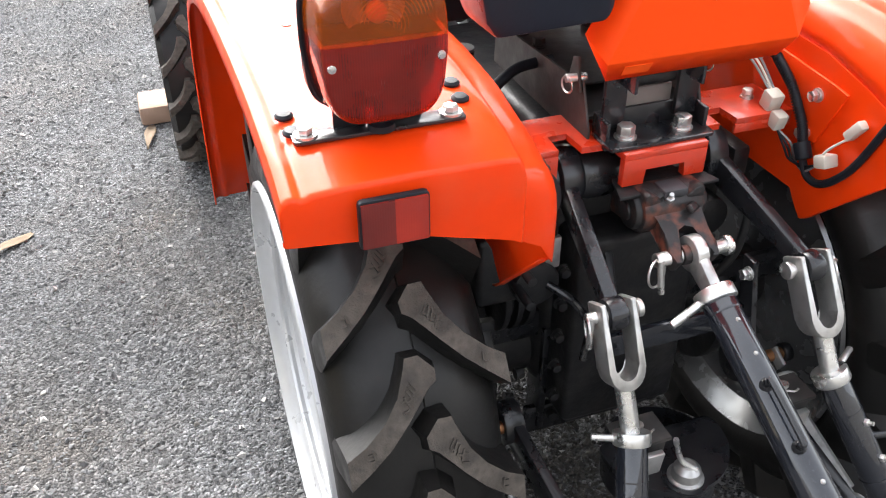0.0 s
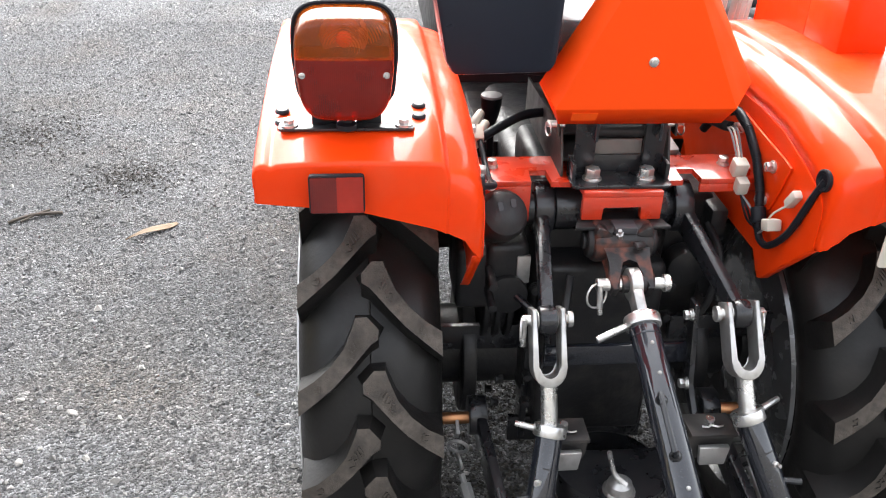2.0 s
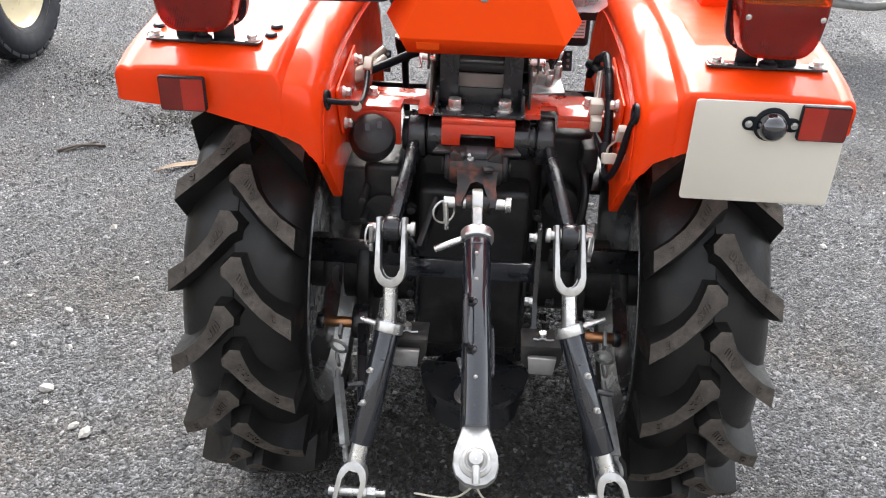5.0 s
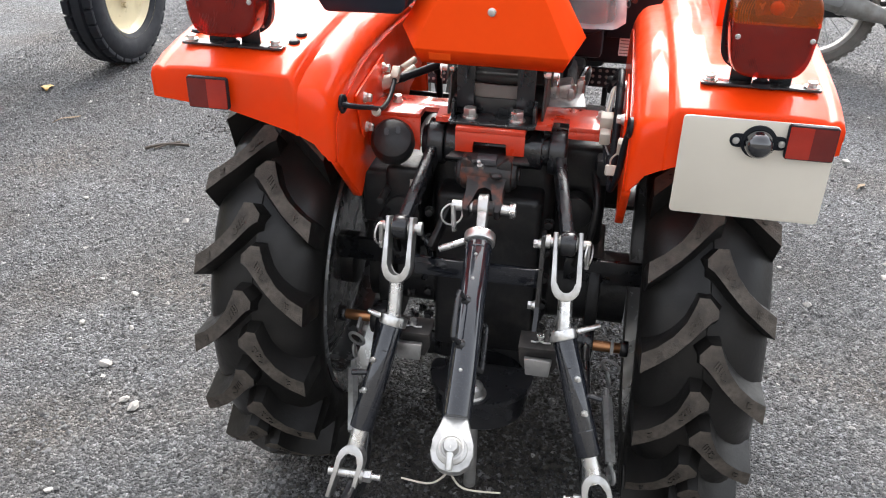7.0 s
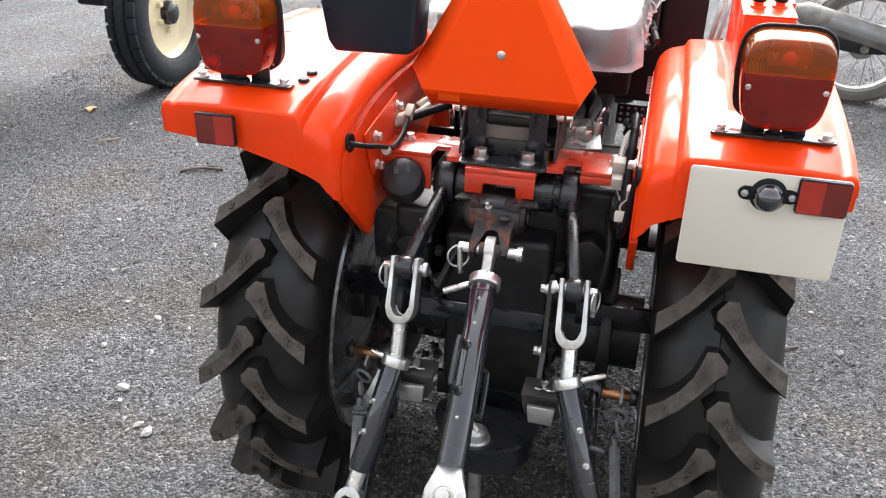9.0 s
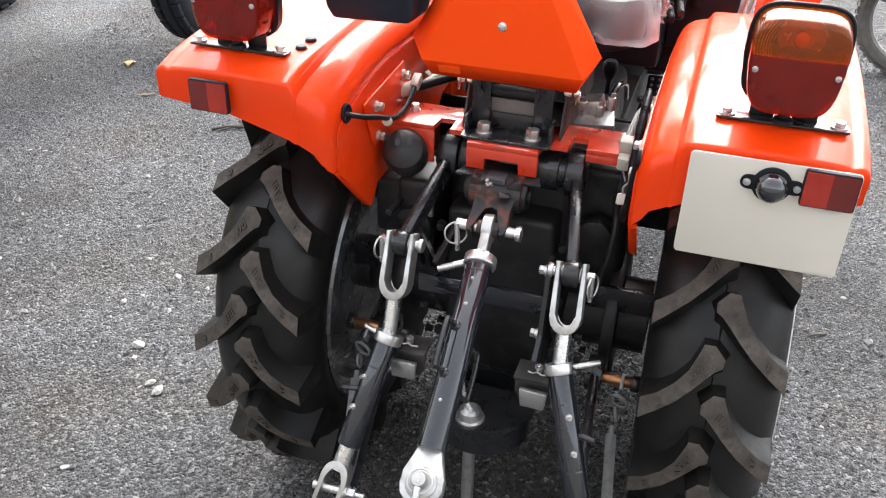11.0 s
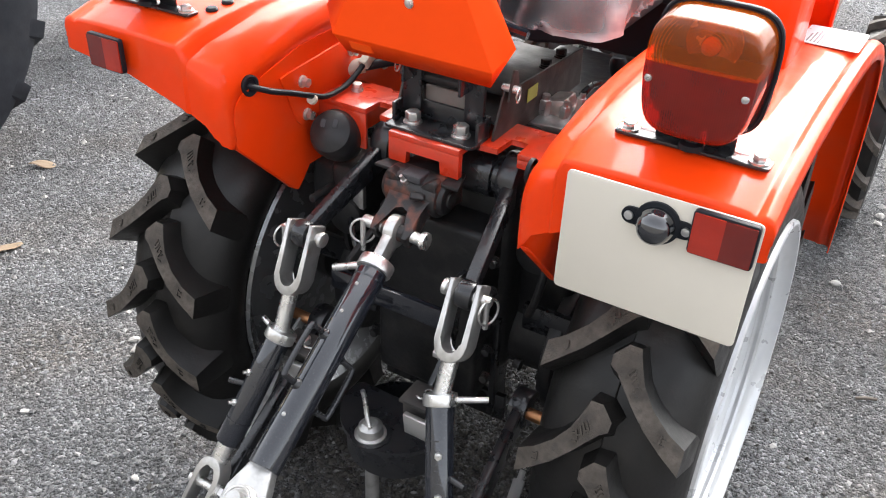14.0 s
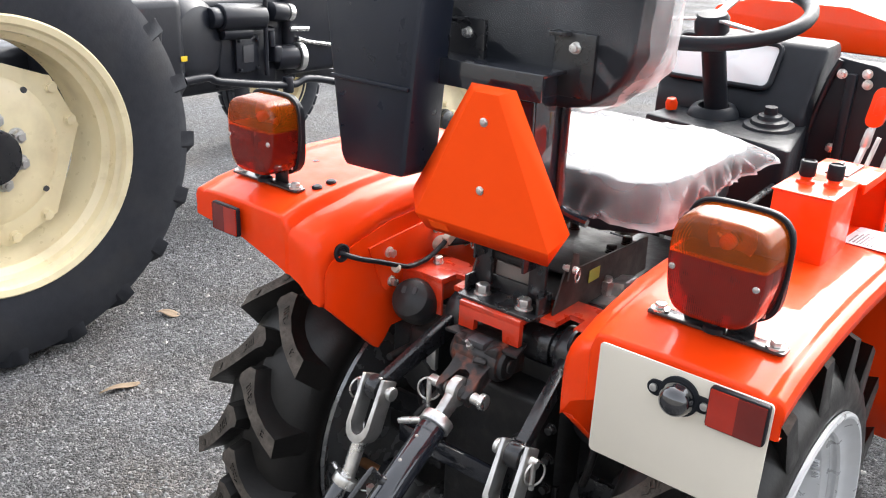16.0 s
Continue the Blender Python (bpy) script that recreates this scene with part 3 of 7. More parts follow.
def rear_wheel(x, out, phase_out, phase_in, camber=0.0, yc=0.30, R=0.446):
    """Rear wheel; out: -1 or 1, the way its dish faces."""
    w = part("rear_wheel", B().cyl((x - out * 0.02, yc, R), (x + out * 0.02, yc, R), 0.05, n=24, bev=0.004), M_BLACK, tractor, "silver steel wheel with a deep-lugged black tractor tyre")
    half = [(0.292, 0.090), (0.312, 0.103), (0.332, 0.108), (0.350, 0.106), (0.367, 0.098), (0.383, 0.086), (0.396, 0.070), (0.406, 0.045), (0.412, 0.0015)]
    prof = [(r, -h) for r, h in half] + [(0.4135, 0.0)] + half[::-1]
    part("tyre", B().lathe(prof, (x, yc, R), (1, 0, 0), 96, close=True), M_RUBBER, w)
    rim = B().lathe([(0.306, 0.113), (0.311, 0.111), (0.312, 0.105), (0.302, 0.099), (0.290, 0.084), (0.268, 0.072), (0.260, 0.045), (0.260, 0.0), (0.250, 0.0), (0.250, 0.052), (0.253, 0.062), (0.258, 0.066), (0.268, 0.070), (0.271, 0.076), (0.269, 0.083), (0.271, 0.088), (0.282, 0.091), (0.290, 0.095), (0.297, 0.103), (0.302, 0.112)], (x, yc, R), (out, 0, 0), 80, close=True)
    part("rim", rim, M_RIM, w, "painted silver rim")
    # inner half and disc take the darkened silver that carries their shade
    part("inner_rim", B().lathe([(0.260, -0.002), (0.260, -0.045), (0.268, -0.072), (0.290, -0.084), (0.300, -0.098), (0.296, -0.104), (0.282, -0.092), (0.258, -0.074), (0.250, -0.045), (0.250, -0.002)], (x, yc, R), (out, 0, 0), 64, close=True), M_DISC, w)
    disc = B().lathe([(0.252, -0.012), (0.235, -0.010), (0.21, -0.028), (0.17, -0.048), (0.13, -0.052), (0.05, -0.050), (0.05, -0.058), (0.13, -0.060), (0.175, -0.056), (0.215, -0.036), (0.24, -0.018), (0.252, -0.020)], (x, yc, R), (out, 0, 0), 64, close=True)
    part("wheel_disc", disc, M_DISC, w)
    part("hub", B().cyl((x - out * 0.085, yc, R), (x - out * 0.040, yc, R), 0.058, n=28, bev=0.004), M_CAST, w)
    for i in range(5):
        a = 2 * math.pi * i / 5
        p = Vector((x - out * 0.050, yc + 0.08 * math.cos(a), R + 0.08 * math.sin(a)))
        part("wheel_nut", B().bolt(p, (out, 0, 0), 0.022, 0.014), M_ZINC, w)
    # weld tabs where the barrel meets the disc
    me = None
    for i in range(22):
        a = 2 * math.pi * (i + 0.3 * math.sin(i * 2.3)) / 22
        if me is None:
            ob = part("weld_tab", B().box((out * 0.054, 0.246, -0.005), (0.013, 0.008, 0.004), 0.001).box((out * 0.054, 0.246, 0.001), (0.013, 0.008, 0.003), 0.001).box((out * 0.052, 0.247, 0.007), (0.016, 0.006, 0.004), 0.001), M_RIM, w)
            me = ob.data
        else:
            ob = new("weld_tab", me)
            ob.parent = w
        ob.matrix_basis = Matrix.Translation((x, yc, R)) @ Matrix.Rotation(a, 4, "X")
    me = None
    for side, ph in ((out, phase_out), (-out, phase_in)):
        lug = part("tyre_lug", tyre_lug(side, R, 0.102, 0.036), M_LUG, w)
        me = lug.data
        dark_sides(me)
        for i in range(18):
            ob = lug if i == 0 else new("tyre_lug", me)
            ob.parent = w
            ob.matrix_basis = Matrix.Translation((x, yc, R)) @ Matrix.Rotation(radians(ph + 20.0 * i), 4, "X")
    w.matrix_basis = Matrix.Translation((x, yc, R)) @ Matrix.Rotation(camber, 4, "Y") @ Matrix.Translation((-x, -yc, -R))
    return w


rear_wheel(-0.388, -1, 138.8, 128.4)
rear_wheel(0.403, 1, 137.8, 148.3, -0.034)


# fenders
PROFILE_Y = (-0.067, -0.03, 0.02, 0.10, 0.20, 0.30, 0.395, 0.485, 0.540, 0.600, 0.650, 0.695, 0.730, 0.756, 0.777, 0.792)
PROFILE_Z = (0.986, 0.998, 1.006, 1.014, 1.019, 1.018, 1.015, 1.009, 1.000, 0.980, 0.948, 0.895, 0.826, 0.735, 0.620, 0.507)


def fender(sx):
    """Pressed-steel mudguard: rear face, flat top with a rounded inner bead, front wall and inner side plate. sx: -1 left, 1 right."""
    def outer(y):
        return interp(y, (-0.07, 0.1, 0.45, 0.79), (0.526, 0.527, 0.533, 0.549))

    def section(y):
        xo = outer(y)
        k = interp(y, (0.035, 0.06), (0.005, 0.0))
        return [(xo, 0.026), (xo, 0.012), (xo - 0.003, 0.004), (xo - 0.009, 0.0005), (xo - 0.014, 0.0005), (xo - 0.018, 0.0030), (xo - 0.024, 0.0032), (xo - 0.029, 0.0), (xo - 0.06, -0.002), (0.40, -0.003), (0.310, -0.001), (0.297, 0.0), (0.2925, 0.003), (0.289, 0.010),
                (0.285, 0.014 + k), (0.275, 0.016 + k), (0.262, 0.0195 + k), (0.251, 0.0265 + k), (0.243, 0.037 + k), (0.238, 0.050 + k), (0.2355, 0.066 + k)]

    rows = []
    sec = section(-0.05)
    cols = []
    for x, d in sec:
        deep = max(0.0, d - 0.012) * 0.62 if x < 0.3 else 0.0
        edge = max(0.0, d) if x > 0.5 else 0.0
        rr = interp(x, (0.236, 0.262, 0.285, 0.297), (0.034, 0.030, 0.014, 0.005))
        zb = interp(x, (0.2355, 0.243, 0.251, 0.262, 0.296, 0.377, 0.45, 0.53), (0.832, 0.842, 0.856, 0.875, 0.895, 0.922, 0.930, 0.938))
        cols.append((x, -0.070 + deep, zb, rr, interp(-0.05, PROFILE_Y, PROFILE_Z) - 0.004 - d if x < 0.3 or x < 0.5 else interp(-0.05, PROFILE_Y, PROFILE_Z) - 0.004 - edge))
    # rear face from its lower edge up, then the fillet onto the top
    for k in (-0.06, 0.0, 0.25, 0.6, 1.0):
        rows.append([(sx * x, yf + (0.007 if k < 0 and x > 0.27 else 0.0), lerp(zb, max(zt - rr, zb + 0.004), max(k, 0.0)) + (0.001 if k < 0 else 0)) for x, yf, zb, rr, zt in cols])
    for th in (25, 50, 70, 90):
        rows.append([(sx * x, yf + rr * (1 - math.cos(radians(th))), max(zt - rr, zb + 0.004) + rr * math.sin(radians(th))) for x, yf, zb, rr, zt in cols])
    n = len(PROFILE_Y)
    for i, (y, z) in enumerate(zip(PROFILE_Y, PROFILE_Z)):
        if i < 1:
            continue
        a, c = max(i - 1, 0), min(i + 1, n - 1)
        t = Vector((0, PROFILE_Y[c] - PROFILE_Y[a], PROFILE_Z[c] - PROFILE_Z[a])).normalized()
        nrm = Vector((0, -t.z, t.y))
        row = []
        for (x, d), (_, yf, _, rr, _) in zip(section(y), cols):
            p = Vector((sx * x, y, z)) - nrm * d
            shift = max(0.0, yf + rr + 0.055)
            p.y += shift * max(0.0, 1 - (y + 0.04) / 0.20)
            row.append(p)
        rows.append(row)
    f = part("fender", B().grid(rows), M_RED, tractor, "glossy red pressed-steel rear mudguard", smooth=36, solid=0.0025)
    # inner side plate, with a bolted gusset
    inner = [Vector(r[-1]) for r in rows]
    edge = [(p.y, p.z) for p in inner if p.z > 0.80]
    out = edge + [(0.50, 0.78), (0.46, 0.74), (0.20, 0.74), (0.13, 0.74), (0.115, 0.722), (0.098, 0.706), (0.088, 0.712), (0.058, 0.743), (0.024, 0.777), (-0.008, 0.809)]
    part("inner_panel", B().slab(out, (sx * 0.2345 - 0.0015, 0, 0), (0, 1, 0), (0, 0, 1), 0.003), M_RED, f, smooth=30)
    part("panel_flange", B().grid([[(sx * (0.2345 + k), y, z) for k in (0.0, 0.006, 0.012)] for y, z in ((-0.030, 0.831), (-0.008, 0.809), (0.024, 0.777), (0.058, 0.743), (0.088, 0.712), (0.098, 0.706))]), M_RED, f, solid=0.0025)
    part("gusset", B().slab([(0.065, 0.913), (0.088, 0.916), (0.25, 0.93), (0.262, 0.90), (0.24, 0.84), (0.11, 0.82), (0.10, 0.83)], (sx * 0.2295 - 0.002, 0, 0), (0, 1, 0), (0, 0, 1), 0.004, 0.001), M_RED, f)
    for y, z in ((0.115, 0.893), (0.122, 0.835), (0.245, 0.906)):
        part("panel_bolt", B().bolt((sx * 0.2275, y, z), (-sx, 0, 0), 0.014, 0.008), M_ZINC, f)
    return f


fenders = {sx: fender(sx) for sx in (-1, 1)}


for x, y in ((-0.319, 0.030), (-0.3175, 0.062), (-0.495, 0.015), (-0.497, 0.046)):
    part("rubber_plug", B().lathe([(0.0095, 0.0), (0.0095, 0.002), (0.007, 0.0045), (0.0, 0.005)], (x, y, interp(y, PROFILE_Y, PROFILE_Z) + 0.003), (0, -0.08, 1), 18), M_PLASTIC, fenders[-1])
for x, y in ((-0.42, 0.12), (-0.40, 0.22), (-0.45, 0.27)):
    part("drain_hole", B().cyl((x, y, interp(y, PROFILE_Y, PROFILE_Z) + 0.0035), (x, y, interp(y, PROFILE_Y, PROFILE_Z) + 0.0045), 0.006, n=14), M_INK, fenders[-1])


def tail_lamp(xc):
    """Square tail lamp on a black steel bracket bolted to a mudguard."""
    zt = 1.006
    lamp = part("tail_lamp", B().slab(bowed(0.128, 0.138), (xc, 0.032, 1.093), (1, 0, 0), (0, 0, 1), 0.014, 0.004), M_PLASTIC, tractor, "square tail lamp with an amber upper and a red lower lens")

    # lens: two halves of one moulding, crowned towards the rear
    def half(z0, z1, name, mat, layers):
        b = B()
        out = bowed(0.123, 0.133)
        rows = []
        for y, sc in layers:
            rows.append([(xc + a * sc * (1 - 0.10 * max(0.0, -c / 0.065)), y, 1.093 + min(max(c * sc, z0), z1)) for a, c in out + out[:1]])
        b.grid(rows)
        bmesh.ops.remove_doubles(b.bm, verts=b.bm.verts, dist=0.0004)
        return part(name, b, mat, lamp, smooth=40)
    layers = ((0.020, 1.0), (-0.004, 0.985), (-0.022, 0.968), (-0.030, 0.955), (-0.0345, 0.938), (-0.0370, 0.905), (-0.0385, 0.80), (-0.0400, 0.45), (-0.0405, 0.0))
    half(0.0145, 0.07, "amber_lens", M_AMBER[-1 if xc < 0 else 1], layers)
    half(-0.07, 0.014, "red_lens", M_LENSRED, layers)
    part("divider", B().box((xc, -0.006, 1.1072), (0.108, 0.046, 0.002)), M_PLASTIC, lamp)
    part("reflector_bowl", B().lathe([(0.013, -0.002), (0.018, 0.001), (0.024, 0.006), (0.0285, 0.013), (0.0295, 0.014), (0.025, 0.004), (0.0, -0.003)], (xc, 0.016, 1.126), (0, -1, 0), 32), M_BOWL, lamp)
    part("reflector_bowl", B().box((xc, 0.014, 1.068), (0.100, 0.004, 0.066), 0.001), M_BOWL, lamp)
    for z, r in ((1.124, 0.0105), (1.072, 0.0095)):
        part("bulb", B().lathe([(0.006, 0.0), (0.006, 0.012), (r * 0.8, 0.017), (r, 0.024), (r * 0.8, 0.031), (0.0, 0.0345)], (xc, 0.016, z), (0, -1, 0), 20), M_BULBGLASS, lamp, smooth=60)
        part("bulb_socket", B().cyl((xc, 0.017, z), (xc, 0.004, z), 0.0085, n=18, bev=0.001), M_INK, lamp)
    part("gasket", B().tube([(xc + a * 1.03 * (1 - 0.10 * max(0.0, -c / 0.065)), 0.020, 1.093 + c * 1.03) for a, c in bowed(0.124, 0.134)], 0.0026, 8, close=True, steps=1), M_PLASTIC, lamp)
    for dx in (-0.050, 0.050):
        part("lens_screw", B().cyl((xc + dx, -0.030, 1.089), (xc + dx, -0.0400, 1.089), 0.0042, n=12, bev=0.001), M_ZINC, lamp)
    part("mounting_bar", B().slab(rounded(0.172, 0.024, 0.004, 2), (xc, 0.0, zt + 0.001), (1, 0, 0), (0, 1, 0), 0.004, 0.0008), M_BLACK, lamp)
    for dx in (-0.028, 0.028):
        part("bracket_leg", B().slab([(-0.016, 0), (0.016, 0), (0.016, 0.045), (-0.016, 0.045)], (xc + dx, 0.010, zt + 0.004), (1, 0, 0), (0, 0, 1), 0.004, 0.0008), M_BLACK, lamp)
    part("cable_boot", B().lathe([(0.014, 0.0), (0.013, 0.006), (0.008, 0.009), (0.006, 0.022)], (xc, -0.006, zt + 0.004), (0, 0, 1), 16), M_PLASTIC, lamp)
    for dx in (-0.0725, 0.0725):
        part("bracket_bolt", B().cyl((xc + dx, 0, zt + 0.005), (xc + dx, 0, zt + 0.0075), 0.0115, n=24).bolt((xc + dx, 0, zt + 0.0075), (0, 0, 1), 0.0135, 0.007, washer=False), M_ZINC, lamp)
    return lamp


tail_lamp(-0.4125)
tail_lamp(0.4125)


def reflector(xc, zc, y):
    r = part("reflector", B().slab(rounded(0.068, 0.052, 0.004, 2), (xc, y, zc), (1, 0, 0), (0, 0, 1), 0.008, 0.002), M_PLASTIC, tractor, "rectangular red reflector in a black rim")
    for sx, mat in ((-1, M_REFLECTOR if xc < 0 else M_REFLECTOR_LIGHT), (1, M_REFLECTOR_LIGHT if xc < 0 else M_REFLECTOR)):
        part("reflector_lens", B().slab(rounded(0.0320, 0.047, 0.001, 2), (xc + sx * 0.0160, y - 0.006, zc), (1, 0, 0), (0, 0, 1), 0.004), mat, r)


reflector(-0.425, 0.955, -0.079)
reflector(0.482, 0.958, -0.080)

# number plate and its lamp
plate = part("number_plate", B().slab(rounded(0.214, 0.155, 0.006, 3), (0.411, -0.0765, 0.9060), (1, 0, 0), (0, 0, 1), 0.0025, 0.0006), M_PLATE, tractor, "blank off-white metal number plate")
pl = part("plate_lamp", B().slab(rounded(0.080, 0.020, 0.0099, 6), (0.412, -0.0790, 0.952), (1, 0, 0), (0, 0, 1), 0.003, 0.0008).slab(disc_outline(0.0250, 32), (0.412, -0.0792, 0.952), (1, 0, 0), (0, 0, 1), 0.004, 0.001), M_PLASTIC, tractor, "small black number-plate lamp")
part("lamp_hood", B().lathe([(0.0205, 0.0), (0.0205, 0.006)] + [(0.0195 * math.cos(radians(a)), 0.008 + 0.018 * math.sin(radians(a))) for a in range(0, 91, 10)], (0.412, -0.0825, 0.951), (0, -1, 0), 36), M_DOME, pl, "smoky glossy dome", smooth=60)
for dx in (-0.0315, 0.0315):
    part("lamp_screw", B().cyl((0.412 + dx, -0.081, 0.952), (0.412 + dx, -0.085, 0.952), 0.0052, n=10, bev=0.001), M_ZINC, pl)

# slow-vehicle sign
yf, ye = 0.070, 0.088
inner = [(-0.128, 1.004), (0.128, 1.004), (0.022, 1.218), (-0.022, 1.218)]
outer = [(-0.118, 0.976), (0.118, 0.976), (0.150, 1.036), (0.040, 1.226), (-0.040, 1.226), (-0.150, 1.036)]
b = B()
vi = [b.bm.verts.new((x, yf, z)) for x, z in inner]
vo = [b.bm.verts.new((x, ye, z)) for x, z in outer]
for f in ((vi[0], vi[1], vi[2], vi[3]), (vo[0], vo[1], vi[1], vi[0]), (vo[1], vo[2], vi[1]), (vo[2], vo[3], vi[2], vi[1]), (vo[3], vo[4], vi[3], vi[2]), (vo[4], vo[5], vi[0], vi[3]), (vo[5], vo[0], vi[0])):
    b.bm.faces.new(f)
sign = part("warning_triangle", b, M_SMV, tractor, "fluorescent orange slow-vehicle sign with folded edges", smooth=5, solid=0.002)
for z in (1.071, 1.176):
    part("sign_bolt", B().lathe([(0.0070, 0), (0.0070, 0.002), (0.0045, 0.003), (0.0045, 0.005), (0, 0.006)], (0, yf - 0.001, z), (0, -1, 0), 16), M_ZINC, sign)
part("sticker", B().slab([(-0.018, -0.008), (0.018, -0.008), (0.018, 0.008), (-0.018, 0.008)], (-0.085, 0.0778, 0.990), (1, 0, 0), (0, -0.54, 0.84), 0.0008), M_STICKER, sign, "small paler orange sticker")


def ring_pts(c, axis, r, n=24):
    """Points of a ring."""
    q = Vector(axis).to_track_quat("Z", "Y").to_matrix()
    return [Vector(c) + q @ Vector((r * math.cos(2 * math.pi * i / n), r * math.sin(2 * math.pi * i / n), 0)) for i in range(n)]


# sign post, seat tray and cross frame
post = part("sign_post", B().box((0.0, 0.125, 1.085), (0.100, 0.006, 0.24), 0.001).box((-0.0485, 0.168, 1.085), (0.005, 0.08, 0.31), 0.001).box((0.0485, 0.168, 1.085), (0.005, 0.08, 0.31), 0.001).tube([(0.055, 0.205, 1.24), (0.056, 0.205, 1.05), (0.066, 0.205, 1.022), (0.11, 0.208, 1.012)], 0.008, 10), M_GLOSSBLACK, tractor, "black folded-steel sign and backrest post")
part("post_cap", B().box((-0.075, 0.16, 1.246), (0.28, 0.09, 0.006), 0.001).box((-0.075, 0.117, 1.228), (0.28, 0.005, 0.040), 0.001), M_GLOSSBLACK, post)
tray = part("seat_tray", B().box((0, 0.345, 0.872), (0.170, 0.30, 0.005), 0.001).slab([(0.17, 0.865), (0.20, 0.935), (0.22, 0.936), (0.225, 0.920), (0.49, 0.908), (0.495, 0.84), (0.17, 0.84)], (-0.0875, 0, 0), (0, 1, 0), (0, 0, 1), 0.004, 0.0008).slab([(0.17, 0.865), (0.20, 0.935), (0.22, 0.936), (0.225, 0.920), (0.49, 0.908), (0.495, 0.84), (0.17, 0.84)], (0.0835, 0, 0), (0, 1, 0), (0, 0, 1), 0.004, 0.0008), M_TRAY, tractor, "dusty dark steel seat tray with upturned sides")
part("tray_top", B().box((0, 0.37, 0.892), (0.164, 0.23, 0.004), 0.001), M_TRAY, tray)
for x, y in ((-0.055, 0.40), (0.06, 0.40), (0.06, 0.46), (-0.055, 0.46)):
    part("tray_bolt", B().bolt((x, y, 0.894), (0, 0, 1), 0.016, 0.009), M_CAST, tray)
for sx in (-1, 1):
    part("sign_leg", B().box((sx * 0.054 + 0.0, 0.168, 0.930), (0.032, 0.008, 0.115), 0.001), M_BLACK, tray)
    part("tray_lug", B().slab([(-0.015, -0.012), (0.022, -0.012), (0.010, 0.030), (-0.003, 0.034)], (sx * 0.094, 0.205, 0.925), (0, 1, 0), (0, 0, 1), 0.004, 0.001), M_TRAY, tray)
    part("lug_pin", B().cyl((sx * 0.080, 0.20, 0.93), (sx * 0.108, 0.205, 0.93), 0.006, n=12, bev=0.001).tube(ring_pts((sx * 0.106, 0.203, 0.922), (1, 0.2, 0), 0.011), 0.0014, 6, close=True, steps=1), M_ZINC, tray)
part("tray_roller", B().cyl((-0.038, 0.182, 0.926), (0.038, 0.182, 0.926), 0.010, n=20), M_CAST, tray)
part("tray_web", B().box((0.0, 0.184, 0.894), (0.080, 0.005, 0.036), 0.001), M_GREYDUST, tray)
angle = part("angle_bracket", B().box((0, 0.178, 0.868), (0.152, 0.006, 0.042), 0.0015).box((-0.073, 0.160, 0.868), (0.006, 0.036, 0.040), 0.0015).box((0.073, 0.160, 0.868), (0.006, 0.036, 0.040), 0.0015).slab(rounded(0.156, 0.056, 0.008, 3), (0, 0.149, 0.8555), (1, 0, 0), (0, 1, 0), 0.005, 0.001), M_BLACK, tractor, "black steel angle bracket with two bright bolts")
for x in (-0.0425, 0.0425):
    part("bracket_bolt", B().bolt((x, 0.150, 0.860), (0, 0, 1), 0.021, 0.013), M_ZINC, angle)

frame_bar = part("cross_frame", B().slab([(-0.235, 0.155), (-0.135, 0.155), (-0.135, 0.195), (-0.105, 0.195), (-0.105, 0.150), (-0.062, 0.150), (-0.062, 0.112), (0.062, 0.112), (0.062, 0.150), (0.105, 0.150), (0.105, 0.195), (0.135, 0.195), (0.135, 0.155), (0.235, 0.155), (0.235, 0.25), (-0.235, 0.25)], (0, 0, 0.846), (1, 0, 0), (0, 1, 0), 0.009, 0.0012), M_REDCAST, tractor, "red steel cross frame with cut-outs")
part("frame_block", B().slab([(-0.062, -0.038), (-0.030, -0.038), (-0.030, -0.016), (0.030, -0.016), (0.030, -0.038), (0.062, -0.038), (0.062, 0), (-0.062, 0)], (0, 0.124, 0.846), (1, 0, 0), (0, 0, 1), 0.012, 0.001), M_REDCAST, frame_bar)
part("frame_hole", B().cyl((0.0, 0.128, 0.8545), (0.0, 0.128, 0.856), 0.006, n=14), M_INK, frame_bar, "drilled hole")
for sx in (-1, 1):
    part("frame_web", B().box((sx * 0.185, 0.158, 0.815 if sx < 0 else 0.839), (0.10, 0.006, 0.062 if sx < 0 else 0.014), 0.001), M_REDCAST, frame_bar)
    part("frame_bolt", B().bolt((sx * 0.19, 0.21, 0.855), (0, 0, 1), 0.014, 0.008), M_ZINC, frame_bar)

block = part("hydraulic_block", B().box((-0.190, 0.215, 0.680), (0.115, 0.13, 0.115), 0.010, 3).box((-0.165, 0.20, 0.70), (0.07, 0.12, 0.10), 0.012, 3).cyl((-0.165, 0.13, 0.66), (-0.165, 0.16, 0.66), 0.035, n=24, bev=0.004), M_CAST, tractor, "black hydraulic valve block")
for z in (0.665, 0.705):
    part("stud", B().cyl((-0.195, 0.145, z), (-0.195, 0.085, z), 0.007, n=12, bev=0.001), M_CAST, block)
part("valve_plate", B().box((-0.14, 0.142, 0.705), (0.022, 0.010, 0.05), 0.002), M_STEEL, block)
part("pipe", B().tube([(-0.15, 0.13, 0.66), (-0.12, 0.10, 0.64), (-0.10, 0.09, 0.60), (-0.11, 0.08, 0.55)], 0.006, 10), M_BLACK, block)
for x in (-0.150, -0.170, -0.190):
    part("housing_rib", B().cyl((x - 0.005, 0.25, 0.60), (x + 0.005, 0.25, 0.60), 0.085, n=36, bev=0.002), M_CAST, block)
